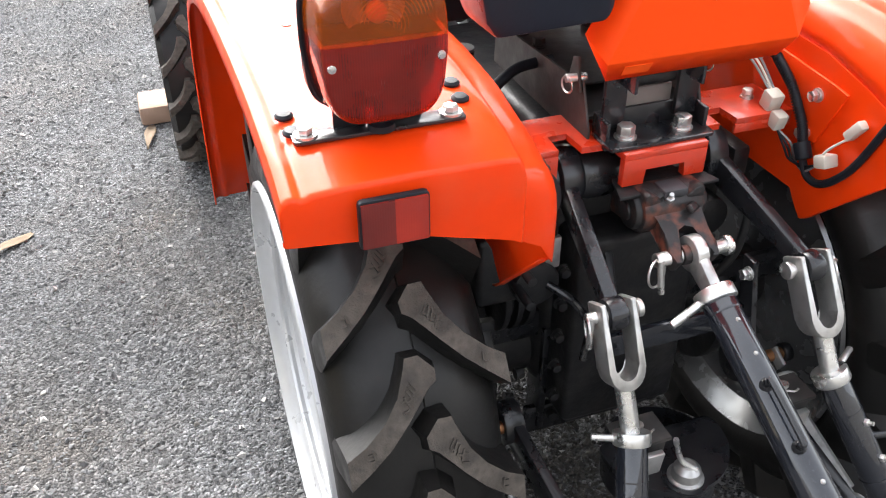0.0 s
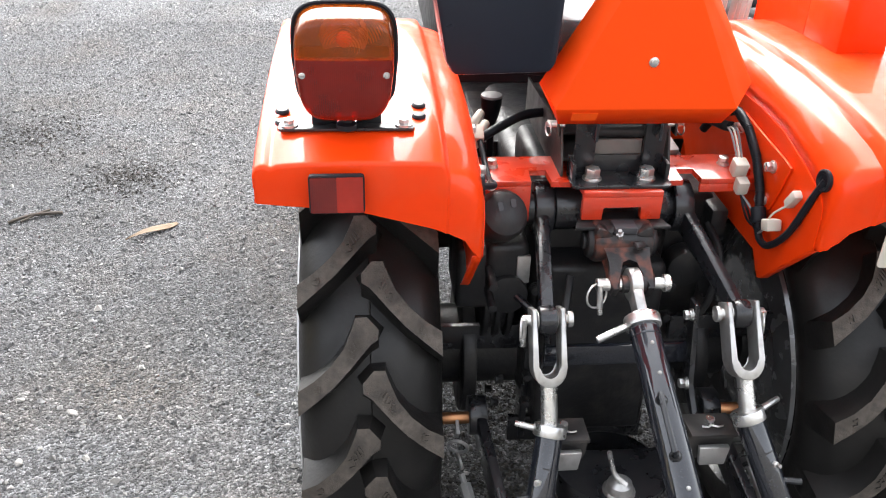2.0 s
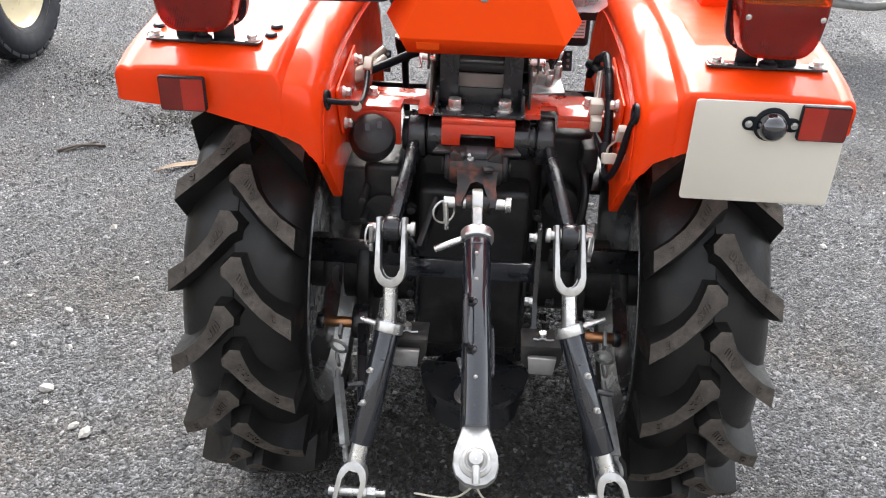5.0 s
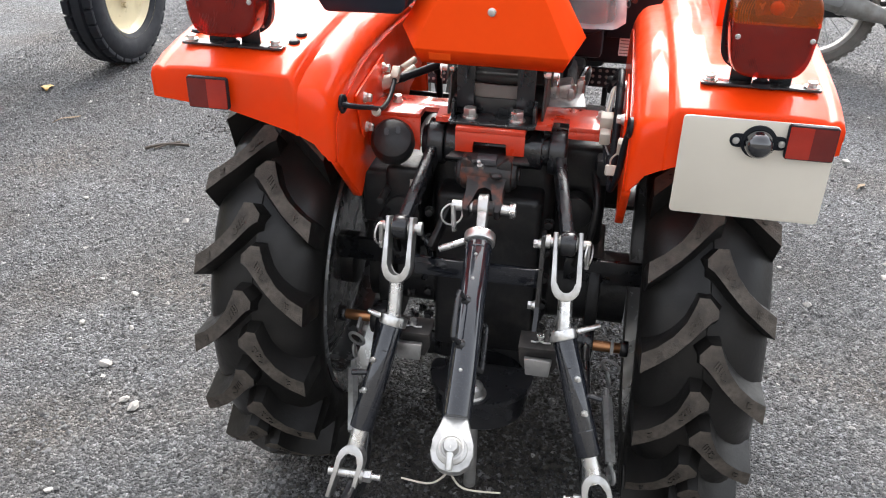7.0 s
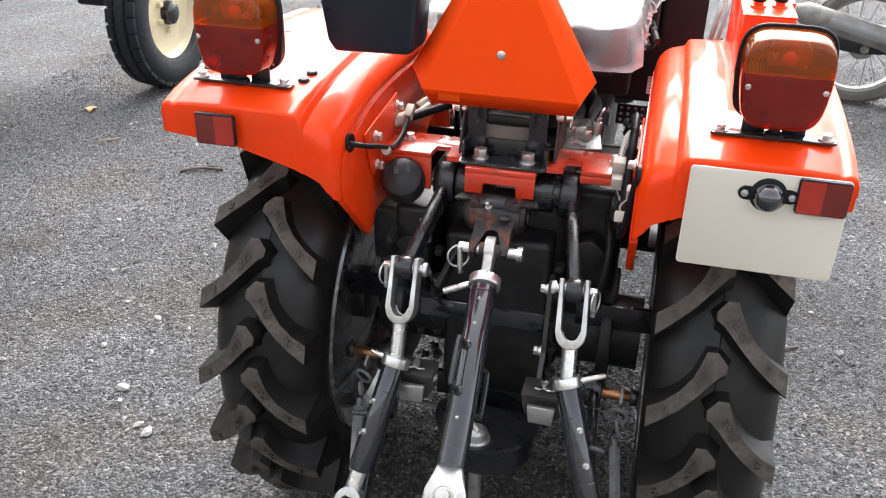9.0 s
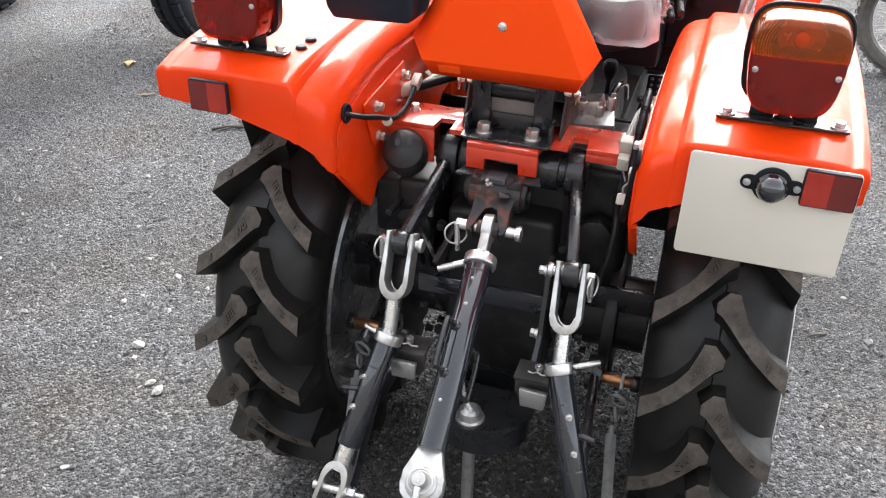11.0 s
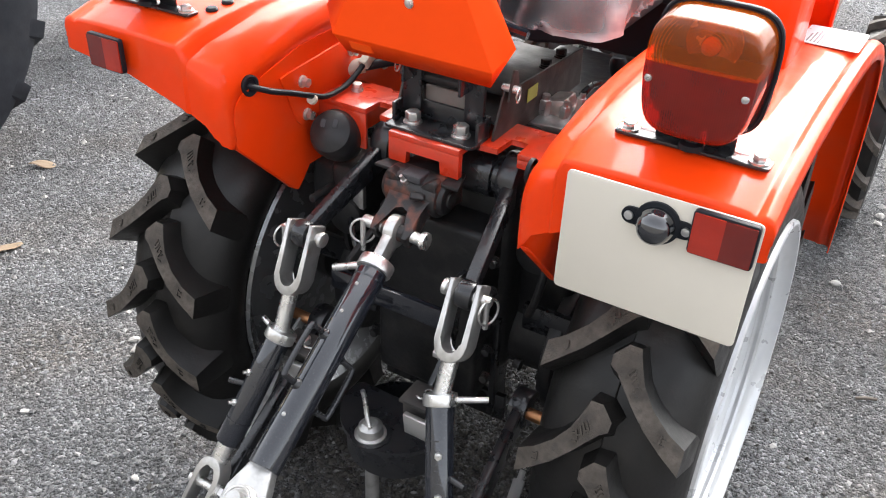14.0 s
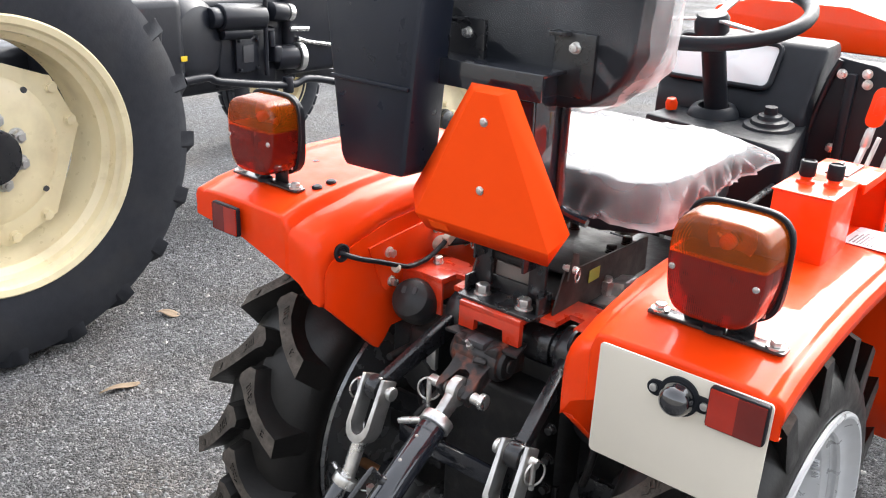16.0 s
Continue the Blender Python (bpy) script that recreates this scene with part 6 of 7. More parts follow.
def front_wheel(x):
    w = part("front_wheel", B().cyl((x - 0.06, 2.0, 0.32), (x + 0.06, 2.0, 0.32), 0.04, n=20), M_BLACK, tractor, "small lugged front wheel")
    part("tyre", B().lathe([(0.19, -0.06), (0.22, -0.075), (0.27, -0.075), (0.292, -0.06), (0.298, 0), (0.292, 0.06), (0.27, 0.075), (0.22, 0.075), (0.19, 0.06)], (x, 2.0, 0.32), (1, 0, 0), 56, close=True), M_RUBBER, w)
    part("rim", B().lathe([(0.205, 0.066), (0.209, 0.070), (0.18, 0.055), (0.05, 0.03), (0.0, 0.03), (0, -0.03), (0.05, -0.03), (0.20, -0.065)], (x, 2.0, 0.32), (1 if x > 0 else -1, 0, 0), 40), M_RIM, w)
    for side, ph in ((1, 0), (-1, 11.25)):
        lug = part("tyre_lug", tyre_lug(side, 0.32, 0.072, 0.024, 0.8, False), M_LUG, w)
        me = lug.data
        for i in range(16):
            ob = lug if i == 0 else new("tyre_lug", me)
            ob.parent = w
            ob.matrix_basis = Matrix.Translation((x, 2.0, 0.32)) @ Matrix.Rotation(radians(ph + 22.5 * i), 4, "X")


front_wheel(-0.525)
front_wheel(0.49)

# ---- second tractor beside it ----
other = thing("parked_tractor", (-2.4, 1.0, 0), "black tractor with cream wheels parked alongside", "tractor")


def big_wheel(x, yc, R, rim_r, half, out):
    w = part("rear_wheel", B().cyl((x - 0.1, yc, R), (x + 0.1, yc, R), 0.09, n=28, bev=0.004), M_BLACK, other, "large cream wheel with a black lugged tyre")
    prof = [(rim_r - 0.01, -0.80), (rim_r + 0.02, -0.95), (rim_r + 0.09, -1.0), (R - 0.085, -0.985), (R - 0.042, -0.88), (R - 0.032, -0.4), (R - 0.030, 0), (R - 0.032, 0.4), (R - 0.042, 0.88), (R - 0.085, 0.985), (rim_r + 0.09, 1.0), (rim_r + 0.02, 0.95), (rim_r - 0.01, 0.80)]
    part("tyre", B().lathe([(r, h * half) for r, h in prof], (x, yc, R), (1, 0, 0), 96, close=True), M_FARTYRE, w)
    part("rim", B().lathe([(rim_r + 0.012, half * 0.98), (rim_r + 0.018, half * 0.94), (rim_r, half * 0.90), (rim_r - 0.03, half * 0.80), (rim_r - 0.045, half * 0.3), (rim_r - 0.05, -half * 0.6), (rim_r, -half * 0.9), (rim_r - 0.06, -half * 0.6), (rim_r - 0.062, half * 0.10), (rim_r - 0.058, half * 0.52), (rim_r - 0.036, half * 0.62), (rim_r - 0.032, half * 0.80), (rim_r - 0.016, half * 0.84), (rim_r - 0.008, half * 0.95)], (x, yc, R), (out, 0, 0), 96, close=True), M_CREAM, w, "cream painted rim")
    return w


bw = big_wheel(-2.02, 0.168, 0.70, 0.42, 0.165, 1)
c0 = Vector((-2.010, 0.168, 0.70))
outl = []
for i in range(4):
    for off, r in ((-19, 0.318), (-17, 0.326), (17, 0.326), (19, 0.318)):
        a = radians(90 * i + 24 + off)
        outl.append((r * math.cos(a), r * math.sin(a)))
part("wheel_disc", B().slab(outl, c0, (0, 1, 0), (0, 0, 1), 0.012, 0.002).lathe([(0.245, 0.012), (0.22, 0.026), (0.14, 0.030), (0.07, 0.034), (0.062, 0.034), (0.062, 0.0)], c0, (1, 0, 0), 48), M_CREAM, bw, "cream pressed wheel centre")
part("hub", B().lathe([(0.066, 0.030), (0.066, 0.036), (0.060, 0.037), (0.050, 0.012), (0.0, 0.010)], c0, (1, 0, 0), 32), M_GLOSSBLACK, bw)
for a in (50, 140, 230, 320):
    p = c0 + Vector((0.0, 0.235 * math.cos(radians(a)), 0.235 * math.sin(radians(a))))
    part("disc_hole", B().cyl(p + Vector((0.018, 0, 0)), p + Vector((0.0255, 0, 0)), 0.010, n=16), M_INK, bw, "small drilled hole")
for i in range(8):
    a = radians(22.5 + 45 * i)
    part("wheel_nut", B().bolt(c0 + Vector((0.032, 0.112 * math.cos(a), 0.112 * math.sin(a))), (1, 0, 0), 0.036, 0.024, stud=0.012), M_STEEL, bw)
    a = radians(90 * (i // 2) + 24 + (12 if i % 2 else -12))
    part("rim_bolt", B().bolt(c0 + Vector((0.012, 0.300 * math.cos(a), 0.300 * math.sin(a))), (1, 0, 0), 0.030, 0.012), M_CREAM, bw)
for side, ph in ((1, 0), (-1, 9)):
    lug = part("tyre_lug", tyre_lug(side, 0.70, 0.156, 0.048, 1.45, False, 0.9, 0.03), M_FARTYRE, bw, smooth=85)
    me = lug.data
    for i in range(20):
        ob = lug if i == 0 else new("tyre_lug", me)
        ob.parent = bw
        ob.matrix_basis = Matrix.Translation((-2.02, 0.168, 0.70)) @ Matrix.Rotation(radians(ph + 18 * i), 4, "X")


far = big_wheel(-3.42, 0.168, 0.70, 0.42, 0.165, -1)
part("wheel_disc", B().slab(outl, c0 + Vector((-1.47, 0, 0)), (0, 1, 0), (0, 0, 1), 0.012, 0.002), M_CREAM, far, "cream pressed wheel centre")
for side, ph in ((1, 0), (-1, 9)):
    lug = part("tyre_lug", tyre_lug(side, 0.70, 0.156, 0.048, 1.45, False, 0.9, 0.03), M_FARTYRE, far, smooth=85)
    me = lug.data
    for i in range(20):
        ob = lug if i == 0 else new("tyre_lug", me)
        ob.parent = far
        ob.matrix_basis = Matrix.Translation((-3.42, 0.168, 0.70)) @ Matrix.Rotation(radians(ph + 18 * i), 4, "X")


def small_wheel(x, out):
    yc, R = 2.70, 0.375
    w = part("front_wheel", B().cyl((x - 0.05, yc, R), (x + 0.05, yc, R), 0.06, n=24), M_BLACK, other, "cream front wheel with a ribbed tyre")
    prof = [(0.225, -0.068), (0.245, -0.082), (0.285, -0.091), (0.325, -0.089), (0.346, -0.078), (0.356, -0.066), (0.357, -0.026), (0.360, -0.024), (0.373, -0.021), (0.376, 0.0), (0.373, 0.021), (0.360, 0.024), (0.357, 0.026), (0.356, 0.066), (0.346, 0.078), (0.325, 0.089), (0.285, 0.091), (0.245, 0.082), (0.225, 0.068)]
    part("tyre", B().lathe(prof, (x, yc, R), (1, 0, 0), 80, close=True), M_FARTYRE, w)
    me = None
    for side in (-1, 1):
        for i in range(30):
            if me is None:
                ob = part("tread_block", B().box((0, 0, 0), (0.040, 0.066, 0.024), 0.005, 2), M_FARTYRE, w)
                me = ob.data
            else:
                ob = new("tread_block", me)
                ob.parent = w
            ob.matrix_basis = Matrix.Translation((x, yc, R)) @ Matrix.Rotation(radians(12 * i + 3 * side), 4, "X") @ Matrix.Translation((side * 0.056, 0, 0.358)) @ Matrix.Rotation(side * 0.12, 4, "Y")
    part("rim", B().lathe([(0.245, 0.084), (0.249, 0.078), (0.228, 0.066), (0.205, 0.03), (0.17, 0.02), (0.11, 0.03), (0.06, 0.032), (0.0, 0.03), (0.0, 0.02), (0.11, 0.02), (0.18, 0.008), (0.214, 0.02), (0.21, -0.05), (0.24, -0.08)], (x, yc, R), (out, 0, 0), 56), M_CREAM, w)
    part("hub", B().lathe([(0.055, 0.02), (0.055, 0.07), (0.04, 0.08), (0.0, 0.082)], (x, yc, R), (out, 0, 0), 24), M_BLACK, w)
    for i in range(6):
        a = radians(60 * i + 20)
        part("wheel_nut", B().bolt(Vector((x + out * 0.03, yc + 0.085 * math.cos(a), R + 0.085 * math.sin(a))), (out, 0, 0), 0.026, 0.016), M_CREAM, w)


small_wheel(-2.255, 1)
small_wheel(-3.68, -1)
engine = part("engine", B().box((-2.75, 1.55, 0.84), (0.40, 0.80, 0.42), 0.03, 3).box((-2.72, 2.20, 0.92), (0.42, 0.7, 0.5), 0.03, 3).box((-2.60, 1.62, 0.78), (0.16, 0.34, 0.26), 0.015, 3), M_ENGINE, other, "black engine and gearbox")
part("clutch_housing", B().lathe([(0.0, 0.10), (0.10, 0.10), (0.16, 0.085), (0.185, 0.05), (0.195, 0.0), (0.195, -0.1)], (-2.58, 1.33, 0.87), (1, 0.25, 0), 40), M_ENGINE, engine, "round black clutch housing")
part("starter", B().cyl((-2.50, 1.45, 0.975), (-2.50, 1.69, 0.965), 0.060, n=28, bev=0.008).cyl((-2.50, 1.40, 0.975), (-2.50, 1.45, 0.975), 0.045, n=24, bev=0.006).cyl((-2.50, 1.46, 0.905), (-2.50, 1.62, 0.90), 0.03, n=20, bev=0.004), M_ENGINE, engine)
part("side_cover", B().slab([(-0.065, -0.08), (0.065, -0.08), (0.065, 0.08), (-0.065, 0.08), (-0.065, -0.07), (-0.052, -0.065), (-0.052, 0.066), (0.052, 0.066), (0.052, -0.065), (-0.065, -0.07)][:4], (-2.515, 1.60, 0.80), (0, 1, 0), (0, 0, 1), 0.02, 0.004), M_ENGINE, engine)
part("cover_recess", B().box((-2.492, 1.60, 0.805), (0.006, 0.06, 0.08), 0.004), M_INK, engine)
for dy, dz in ((-0.05, -0.065), (0.05, -0.065), (0.05, 0.065), (-0.05, 0.065)):
    part("cover_bolt", B().bolt((-2.494, 1.60 + dy, 0.80 + dz), (1, 0, 0), 0.014, 0.008), M_ENGINE, engine)
part("dipstick_tube", B().cyl((-2.47, 1.69, 1.10), (-2.47, 1.685, 0.70), 0.011, n=12), M_ENGINE, engine)
alt = part("alternator", B().cyl((-2.50, 1.74, 0.985), (-2.50, 1.83, 0.975), 0.045, n=28, bev=0.008), M_ENGINE, engine, "black alternator casing")
part("pulley", B().cyl((-2.50, 1.84, 0.975), (-2.50, 1.87, 0.972), 0.04, n=24, bev=0.004), M_ZINC, alt)
part("engine_bolt", B().cyl((-2.48, 1.84, 0.90), (-2.46, 1.94, 0.895), 0.012, n=12, bev=0.002), M_ZINC, engine)
filt = part("filter", B().cyl((-2.52, 1.78, 0.765), (-2.49, 1.885, 0.765), 0.058, n=28, bev=0.006), M_ENGINE, other, "black filter with a bright ring")
part("filter_ring", B().cyl((-2.49, 1.885, 0.765), (-2.485, 1.915, 0.765), 0.068, n=28, bev=0.004), M_ZINC, filt)
part("filter_head", B().box((-2.50, 1.76, 0.79), (0.07, 0.05, 0.08), 0.012, 3).cyl((-2.47, 1.72, 0.83), (-2.47, 1.72, 0.90), 0.016, n=14, bev=0.002), M_ENGINE, filt)
part("yellow_label", B().box((-2.418, 1.205, 0.83), (0.004, 0.030, 0.022), 0.001), M_YELLOW, engine, "small yellow sticker")
part("side_casting", B().box((-2.52, 0.92, 0.88), (0.20, 0.62, 0.42), 0.05, 4), M_ENGINE, engine)
part("steering_rod", B().tube([(-2.42, 1.20, 0.735), (-2.42, 1.32, 0.738), (-2.42, 1.40, 0.71), (-2.42, 1.78, 0.650), (-2.42, 1.95, 0.66), (-2.42, 2.5, 0.52)], 0.018, 12), M_ENGINE, engine)
part("rod_joint", B().cyl((-2.42, 1.77, 0.615), (-2.42, 1.77, 0.69), 0.026, n=18, bev=0.004), M_ENGINE, engine)
part("fan_belt", B().tube([(-2.49, 1.90, 0.85), (-2.49, 1.96, 0.83), (-2.50, 2.12, 0.80)], 0.010, 10), M_ZINC, engine, "bright twisted pipe")
part("front_axle", B().beam((-2.30, 2.70, 0.49), (-3.65, 2.70, 0.49), 0.08, 0.10, 0.01).box((-2.62, 2.70, 0.47), (0.16, 0.13, 0.16), 0.02, 3), M_ENGINE, other)
part("rear_axle", B().cyl((-2.0, 0.168, 0.70), (-3.4, 0.168, 0.70), 0.10, n=28).box((-2.75, 0.5, 0.72), (0.4, 1.5, 0.4), 0.04, 3), M_ENGINE, other)

# ---- motorcycle ----
bike = thing("motorcycle", (1.6, 3.5, 0), "grey dusty motorcycle standing on the gravel", "motorcycle")
wc = Vector((1.23, 3.5, 0.30))
wh = part("wheel", B().lathe([(0.235, -0.025), (0.25, -0.042), (0.28, -0.046), (0.30, -0.03), (0.303, 0), (0.30, 0.03), (0.28, 0.046), (0.25, 0.042), (0.235, 0.025)], wc, (0, 1, 0), 64, close=True), M_DUSTYTYRE, bike, "spoked motorcycle wheel with a worn grey tyre")
for i in range(46):
    a = 2 * math.pi * i / 46
    for sy in (-1, 1):
        p = wc + Vector((0.297 * math.cos(a + 0.04 * sy), sy * 0.026, 0.297 * math.sin(a + 0.04 * sy)))
        part("tread_block", B().box(p, (0.018, 0.022, 0.026), 0.003, 1, turn=Matrix.Rotation(-a, 3, "Y")), M_DUSTYTYRE, wh)
part("rim", B().lathe([(0.245, -0.03), (0.238, -0.034), (0.225, -0.02), (0.222, 0.0), (0.225, 0.02), (0.238, 0.034), (0.245, 0.03), (0.236, 0.0)], wc, (0, 1, 0), 64, close=True), M_DUSTYMETAL, wh)
part("hub", B().cyl(wc - Vector((0, 0.05, 0)), wc + Vector((0, 0.05, 0)), 0.065, n=28, bev=0.006), M_DUSTYMETAL, wh)
for i in range(18):
    a = 2 * math.pi * i / 18
    dy = 0.03 if i % 2 else -0.03
    part("spoke", B().cyl(wc + Vector((0.06 * math.cos(a + 0.4), dy, 0.06 * math.sin(a + 0.4))), wc + Vector((0.23 * math.cos(a), 0, 0.23 * math.sin(a))), 0.0022, n=6), M_GREYPIPE, wh)
muffler = part("muffler", B().lathe([(0.0, 0.0), (0.030, 0.0), (0.032, 0.012), (0.054, 0.05), (0.056, 0.10), (0.055, 0.46), (0.050, 0.60), (0.034, 0.72), (0.024, 0.76), (0.021, 0.80)], (0.86, 3.38, 0.475), (0.97, 0.0, -0.243), 28), M_DUSTYMETAL, bike, "dusty grey exhaust silencer")
part("heat_shield", B().slab(rounded(0.30, 0.040, 0.018, 5), (1.17, 3.322, 0.405), (0.97, 0, -0.243), (0.243, 0, 0.97), 0.006, 0.002), M_GREYPIPE, muffler)
part("clamp", B().cyl((1.315, 3.38, 0.361), (1.338, 3.38, 0.355), 0.0595, n=28, bev=0.002).box((1.325, 3.36, 0.424), (0.022, 0.030, 0.030), 0.003), M_DUSTYMETAL, muffler)
part("exhaust_pipe", B().tube([(1.62, 3.38, 0.285), (1.72, 3.39, 0.262), (1.86, 3.41, 0.240), (2.02, 3.43, 0.235), (2.16, 3.44, 0.28)], 0.022, 14), M_DUSTYMETAL, muffler)
arm = part("swing_arm", B().beam((1.19, 3.43, 0.30), (1.85, 3.43, 0.33), 0.03, 0.05, 0.006).beam((1.19, 3.57, 0.30), (1.85, 3.57, 0.33), 0.03, 0.05, 0.006).cyl((1.30, 3.42, 0.34), (1.42, 3.42, 0.66), 0.022, n=16), M_BLACK, bike)
part("chain_case", B().slab([(0.0, 0.02), (0.05, -0.045), (0.16, -0.060), (0.30, -0.052), (0.42, -0.020), (0.42, 0.060), (0.28, 0.085), (0.06, 0.090), (0.0, 0.06)], (1.055, 3.448, 0.330), (1, 0, 0), (0, 0, 1), 0.040, 0.010), M_BLACK, arm, "dull black chain case")
part("axle_nut", B().bolt((1.23, 3.405, 0.300), (0, -1, 0), 0.030, 0.014, stud=0.015), M_DUSTYMETAL, arm)
bracket = part("foot_bracket", B().slab([(0.0, 0.0), (0.06, 0.012), (0.25, 0.0), (0.262, -0.018), (0.24, -0.032), (0.205, -0.092), (0.175, -0.095), (0.12, -0.045), (0.0, -0.022)], (1.378, 3.40, 0.452), (1, 0, 0), (0, 0, 1), 0.008, 0.003), M_DUSTYMETAL, bike, "dusty pressed foot-rest bracket")
for x, z in ((1.395, 0.442), (1.625, 0.438), (1.568, 0.372), (1.50, 0.420)):
    part("bracket_bolt", B().bolt((x, 3.392, z), (0, -1, 0), 0.020, 0.010), M_DUSTYMETAL, bracket)
part("foot_rest", B().cyl((1.625, 3.395, 0.446), (1.632, 3.27, 0.446), 0.017, n=16, bev=0.004), M_RUBBER, bracket)
part("kick_stand", B().tube([(1.56, 3.43, 0.27), (1.60, 3.41, 0.225), (1.66, 3.41, 0.205), (1.74, 3.42, 0.215)], 0.014, 10), M_BLACK, bike)
engine_case = part("engine_case", B().box((1.83, 3.50, 0.385), (0.30, 0.22, 0.19), 0.04, 3).lathe([(0.085, 0.0), (0.085, 0.02), (0.070, 0.034), (0.0, 0.038)], (1.80, 3.392, 0.385), (0, -1, 0), 28).lathe([(0.055, 0.0), (0.055, 0.016), (0.0, 0.022)], (1.93, 3.392, 0.36), (0, -1, 0), 24), M_ENGINE, bike, "dark oily engine casing")
for i in range(7):
    part("cooling_fin", B().box((1.97, 3.50, 0.50 + 0.028 * i), (0.17, 0.19, 0.010), 0.003), M_DUSTYMETAL, engine_case)
for x, z in ((1.745, 0.425), (1.86, 0.43), (1.80, 0.305), (1.98, 0.395)):
    part("case_bolt", B().bolt((x, 3.388, z), (0, -1, 0), 0.016, 0.010), M_DUSTYMETAL, engine_case)
part("frame", B().tube([(1.85, 3.5, 0.34), (1.75, 3.5, 0.55), (1.5, 3.5, 0.70), (1.05, 3.5, 0.72)], 0.03, 12).box((1.5, 3.5, 0.78), (0.8, 0.22, 0.10), 0.04, 3).tube([(2.14, 3.5, 0.28), (2.20, 3.5, 0.55), (2.28, 3.5, 0.86)], 0.022, 12), M_BLACK, bike)
part("front_wheel", B().lathe([(0.235, -0.025), (0.28, -0.046), (0.303, 0), (0.28, 0.046), (0.235, 0.025)], (2.5, 3.5, 0.30), (0, 1, 0), 48, close=True).cyl((2.5, 3.58, 0.3), (2.35, 3.58, 0.9), 0.02), M_RUBBER, bike)

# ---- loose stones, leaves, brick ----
# first two are earth; the two under the tractor also paint in its shade
EARTH_AND_SHADE = ((-1.29, 2.02, 0.20, 1100), (-1.75, 2.45, 0.30, 900), (-0.02, 0.12, 0.42, 9000), (0.06, 0.75, 0.50, 6000))


def pebbles(name, n, x0, x1, y0, y1, s0, s1, seed, label, mat=None, heap=False):
    r = np.random.RandomState(seed)
    base = np.array([(1, 0, 0), (-1, 0, 0), (0, 1, 0), (0, -1, 0), (0, 0, 1), (0, 0, -1)], float)
    faces = np.array([(0, 2, 4), (2, 1, 4), (1, 3, 4), (3, 0, 4), (2, 0, 5), (1, 2, 5), (3, 1, 5), (0, 3, 5)])
    size = s0 + (s1 - s0) * r.rand(n) ** 3
    ang = r.rand(n) * 2 * np.pi
    v = base[None] * (0.6 + 0.6 * r.rand(n, 6, 1)) * size[:, None, None] * np.stack([np.ones(n), 0.6 + 0.4 * r.rand(n), 0.4 + 0.3 * r.rand(n)], -1)[:, None]
    v += (r.rand(n, 6, 3) - 0.5) * size[:, None, None] * 0.5
    c, s = np.cos(ang)[:, None], np.sin(ang)[:, None]
    v = np.stack([v[..., 0] * c - v[..., 1] * s, v[..., 0] * s + v[..., 1] * c, v[..., 2]], -1)
    fx, fy = (0.5 + 0.2 * r.randn(n), 0.5 + 0.2 * r.randn(n)) if heap else (r.rand(n), r.rand(n))
    v += np.stack([x0 + (x1 - x0) * fx, y0 + (y1 - y0) * fy, size * 0.15], -1)[:, None]
    f = (faces[None] + 6 * np.arange(n)[:, None, None]).reshape(-1, 3)
    me = bpy.data.meshes.new(name)
    me.from_pydata(v.reshape(-1, 3).tolist(), [], f.tolist())
    me.materials.append(mat or M_PEBBLE)
    ob = new(name, me)
    return tagged(ob, label, "gravel", kind="stuff")


pebbles("gravel", 170000, -2.9, 2.1, -0.7, 4.2, 0.0025, 0.0095, 1, "loose chips of grey crushed stone")
pebbles("gravel", 30000, -5.0, 3.4, 4.2, 8.0, 0.004, 0.012, 2, "loose chips of grey crushed stone farther off")
pebbles("gravel", 6000, -2.9, 2.1, -0.2, 4.6, 0.004, 0.011, 8, "paler chips among the crushed stone", M_CHIP)
pebbles("gravel", 640, -3.2, 2.2, 0.2, 5.0, 0.006, 0.017, 5, "larger pale stone chips lying loose", M_STONE)
for i, (x, y, w, n) in enumerate(EARTH_AND_SHADE):
    pebbles("dark_earth", n, x - w, x + w, y - w, y + w, 0.003, 0.010, 20 + i, "loose dark chips for earth on the gravel and for shade under the tractor", M_EARTH_AND_SHADE, True)


def stone(place, size, seed):
    b = B()
    bmesh.ops.create_icosphere(b.bm, subdivisions=2, radius=1.0)
    o = Vector((seed * 7.1, 3.3, 1.7))
    for v in b.bm.verts:
        k = 1 + 0.35 * noise.noise(v.co * 1.3 + o)
        v.co = Vector((v.co.x * size * k, v.co.y * size * 0.75 * k, v.co.z * size * 0.5 * k))
    ob = part("stone", b, M_STONE, None, smooth=20)
    ob.matrix_basis = pose(place[0], place[1], size * 0.25, 0, 0, seed * 50)
    return tagged(ob, "small grey stone lying on the gravel", "stone", "loose stones")


for i, (x, y, s) in enumerate(((-1.027, 0.331, 0.020), (-0.906, 0.211, 0.014), (-1.191, 0.492, 0.012), (-1.12, 0.66, 0.012), (0.57, 1.505, 0.017), (-0.994, 0.923, 0.008), (1.196, 2.18, 0.02), (0.725, 1.49, 0.012), (0.81, 1.25, 0.01), (-0.87, 0.19, 0.018), (-1.6, 1.2, 0.013), (0.9, 2.2, 0.014), (1.13, 1.256, 0.014), (0.626, 2.005, 0.018), (-0.555, -0.107, 0.011), (-0.915, -0.104, 0.010))):
    stone((x, y), s, i)


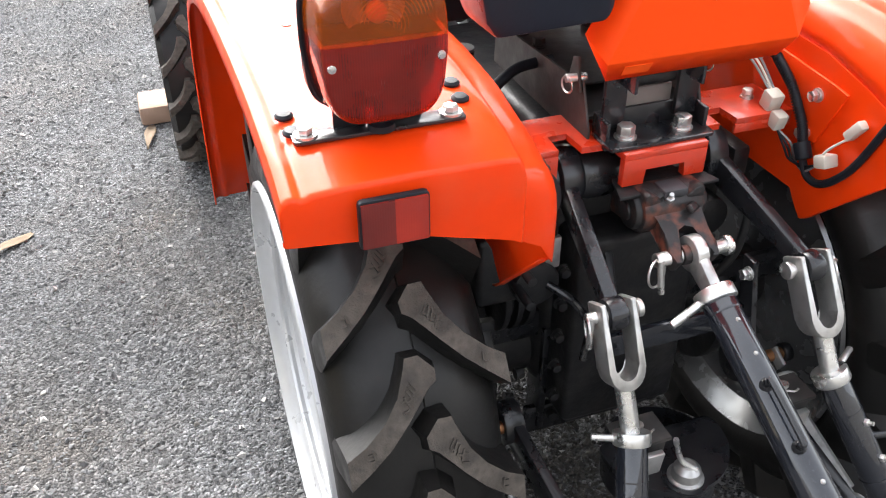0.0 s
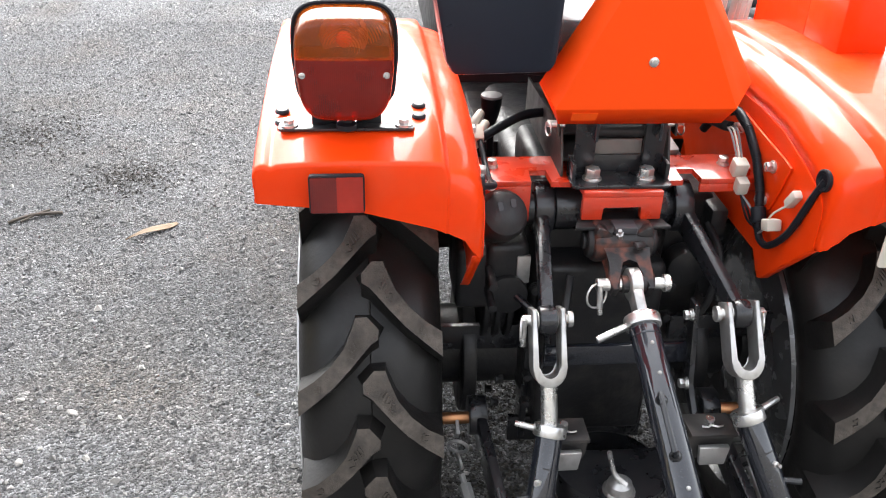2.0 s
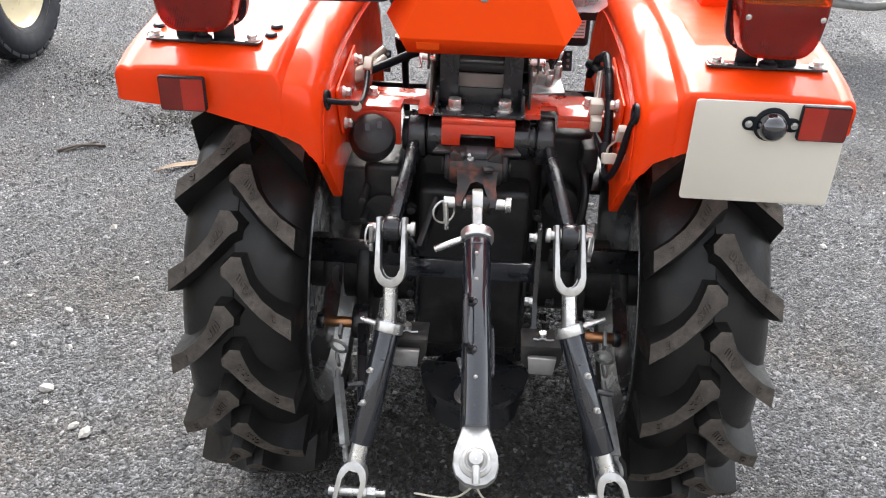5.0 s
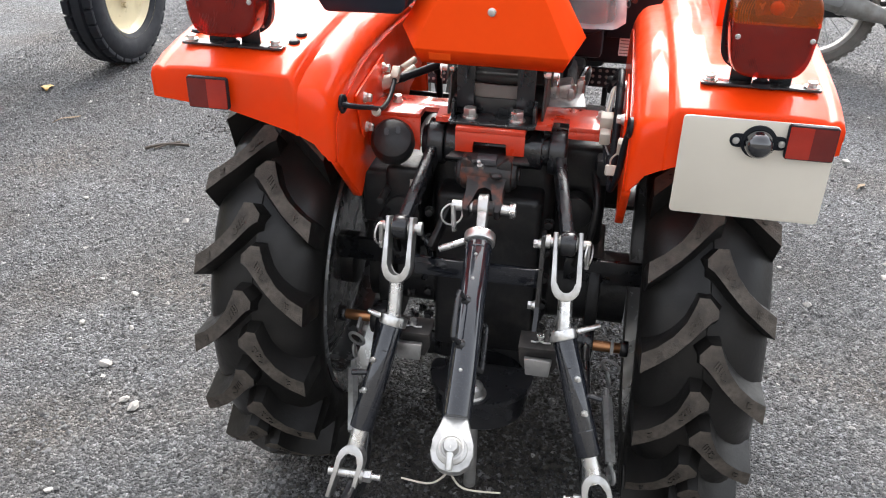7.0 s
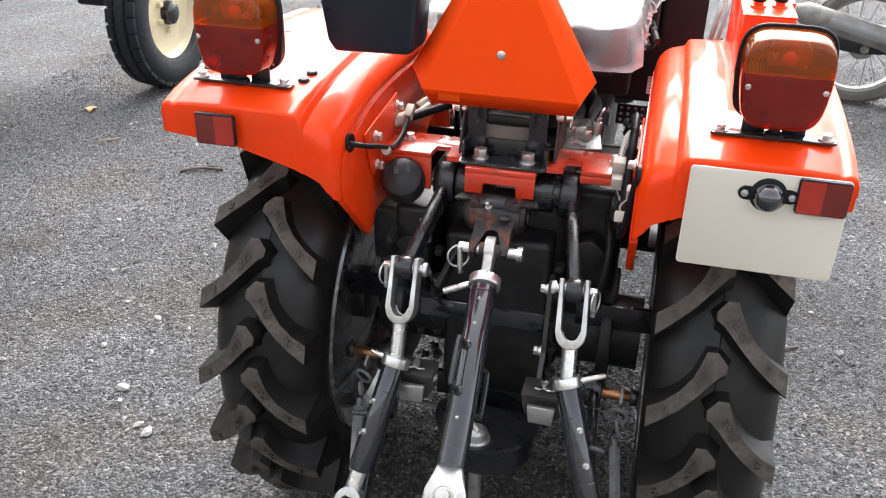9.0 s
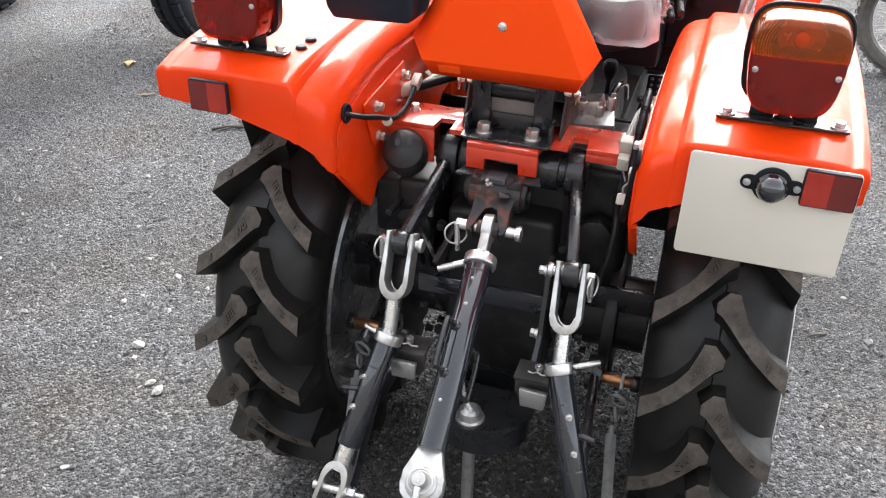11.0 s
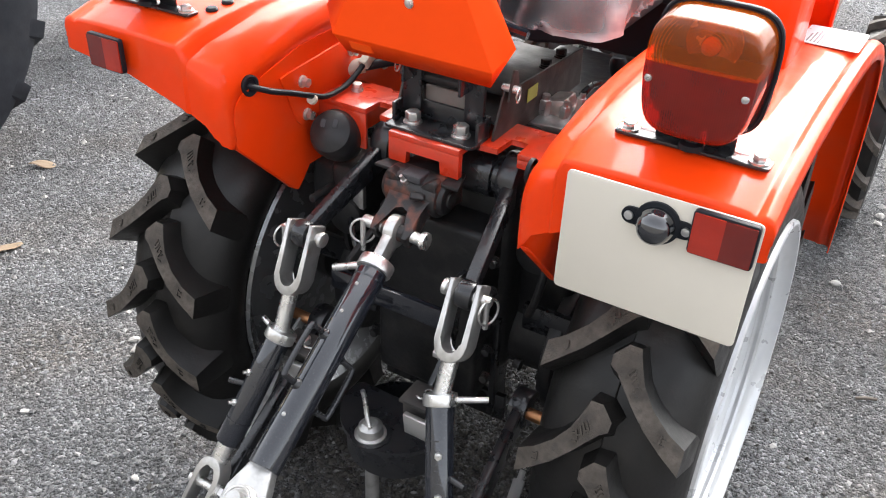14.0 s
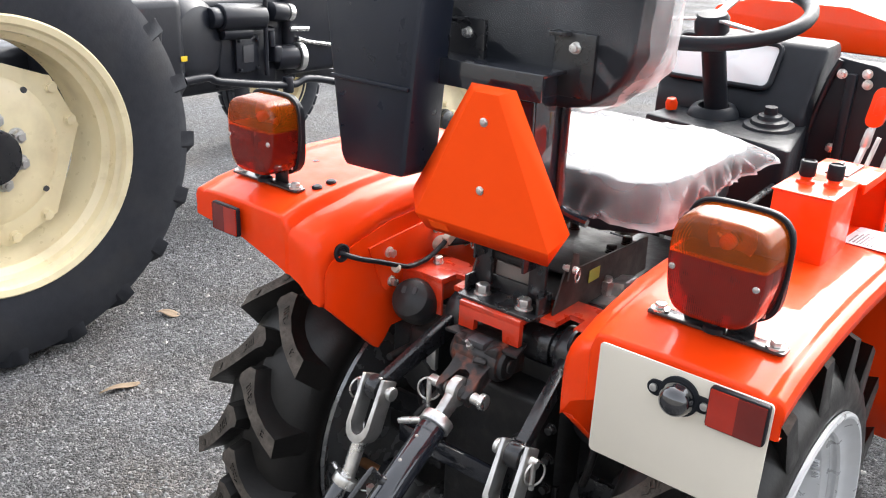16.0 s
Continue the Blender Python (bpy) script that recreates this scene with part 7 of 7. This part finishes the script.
def leaf(place, length, width, turn, mat=None, label="dry curled leaf on the gravel"):
    b = B()
    rows = []
    for i in range(9):
        t = i / 8
        w = width * (0.10 + 0.9 * math.sin(math.pi * (0.04 + 0.92 * t) ** 1.7) ** 0.8)
        rows.append([((t - 0.5) * length, w * k, 0.004 + 0.018 * length * 10 * 0.3 * k * k + 0.006 * math.sin(t * 5)) for k in (-0.5, -0.25, 0, 0.25, 0.5)])
    ob = part("leaf", b.grid(rows), mat or M_LEAF, None, smooth=50, solid=0.0008)
    ob.matrix_basis = pose(place[0], place[1], 0.004, 0, 0, turn)
    return tagged(ob, label, "leaf", "dry leaves")


leaf((-1.115, 1.577), 0.19, 0.04, 40)
leaf((-1.53, 0.28), 0.13, 0.035, 80)
leaf((-1.88, 0.69), 0.09, 0.05, 30)
leaf((-2.402, 2.203), 0.10, 0.06, 120, M_YELLOWLEAF, "yellow fallen leaf on the gravel")
leaf((-2.09, 1.865), 0.13, 0.018, 60)
leaf((0.735, 2.79), 0.11, 0.022, -28)
leaf((-0.68, 2.15), 0.20, 0.04, 83)
leaf((1.201, 1.942), 0.085, 0.022, 60)
brick = part("brick", B().box((-0.640, 2.33, 0.035), (0.12, 0.16, 0.07), 0.012, 2), M_BRICK, None)
tagged(brick, "broken piece of brick beside the front wheel", "brick")


def twig(pts, r):
    ob = part("twig", B().tube(pts, r, 7), M_TWIG, None)
    return tagged(ob, "thin dark dead twig on the gravel", "twig", "twigs")


twig([(-1.61, 1.655, 0.006), (-1.54, 1.70, 0.012), (-1.45, 1.725, 0.006)], 0.006)
twig([(-1.57, 1.66, 0.006), (-1.53, 1.71, 0.01), (-1.50, 1.75, 0.006)], 0.004)
twig([(0.705, 1.012, 0.004), (0.728, 1.022, 0.008), (0.750, 1.036, 0.004)], 0.004)
twig([(0.72, 2.95, 0.008), (0.75, 2.945, 0.012), (0.79, 2.96, 0.008)], 0.011)


def grass_tuft(place, n, seed):
    """A low tuft of blades."""
    r = random.Random(seed)
    b = B()
    for i in range(n):
        x, y = place[0] + r.gauss(0, 0.05), place[1] + r.gauss(0, 0.05)
        a, h, w = r.uniform(0, 6.28), r.uniform(0.05, 0.13), 0.003
        dx, dy = math.cos(a) * h * r.uniform(0.3, 0.9), math.sin(a) * h * r.uniform(0.3, 0.9)
        b.grid([[(x - w, y, 0), (x + w, y, 0)], [(x - w * 0.8 + dx * 0.35, y + dy * 0.35, h * 0.6), (x + w * 0.8 + dx * 0.35, y + dy * 0.35, h * 0.6)], [(x + dx - 0.0004, y + dy, h * 0.85), (x + dx + 0.0004, y + dy, h * 0.85)]])
    ob = part("grass", b, M_GRASS, None)
    return tagged(ob, "low tuft of green grass in the gravel", "grass", kind="stuff")


grass_tuft((0.92, 5.43), 90, 3)
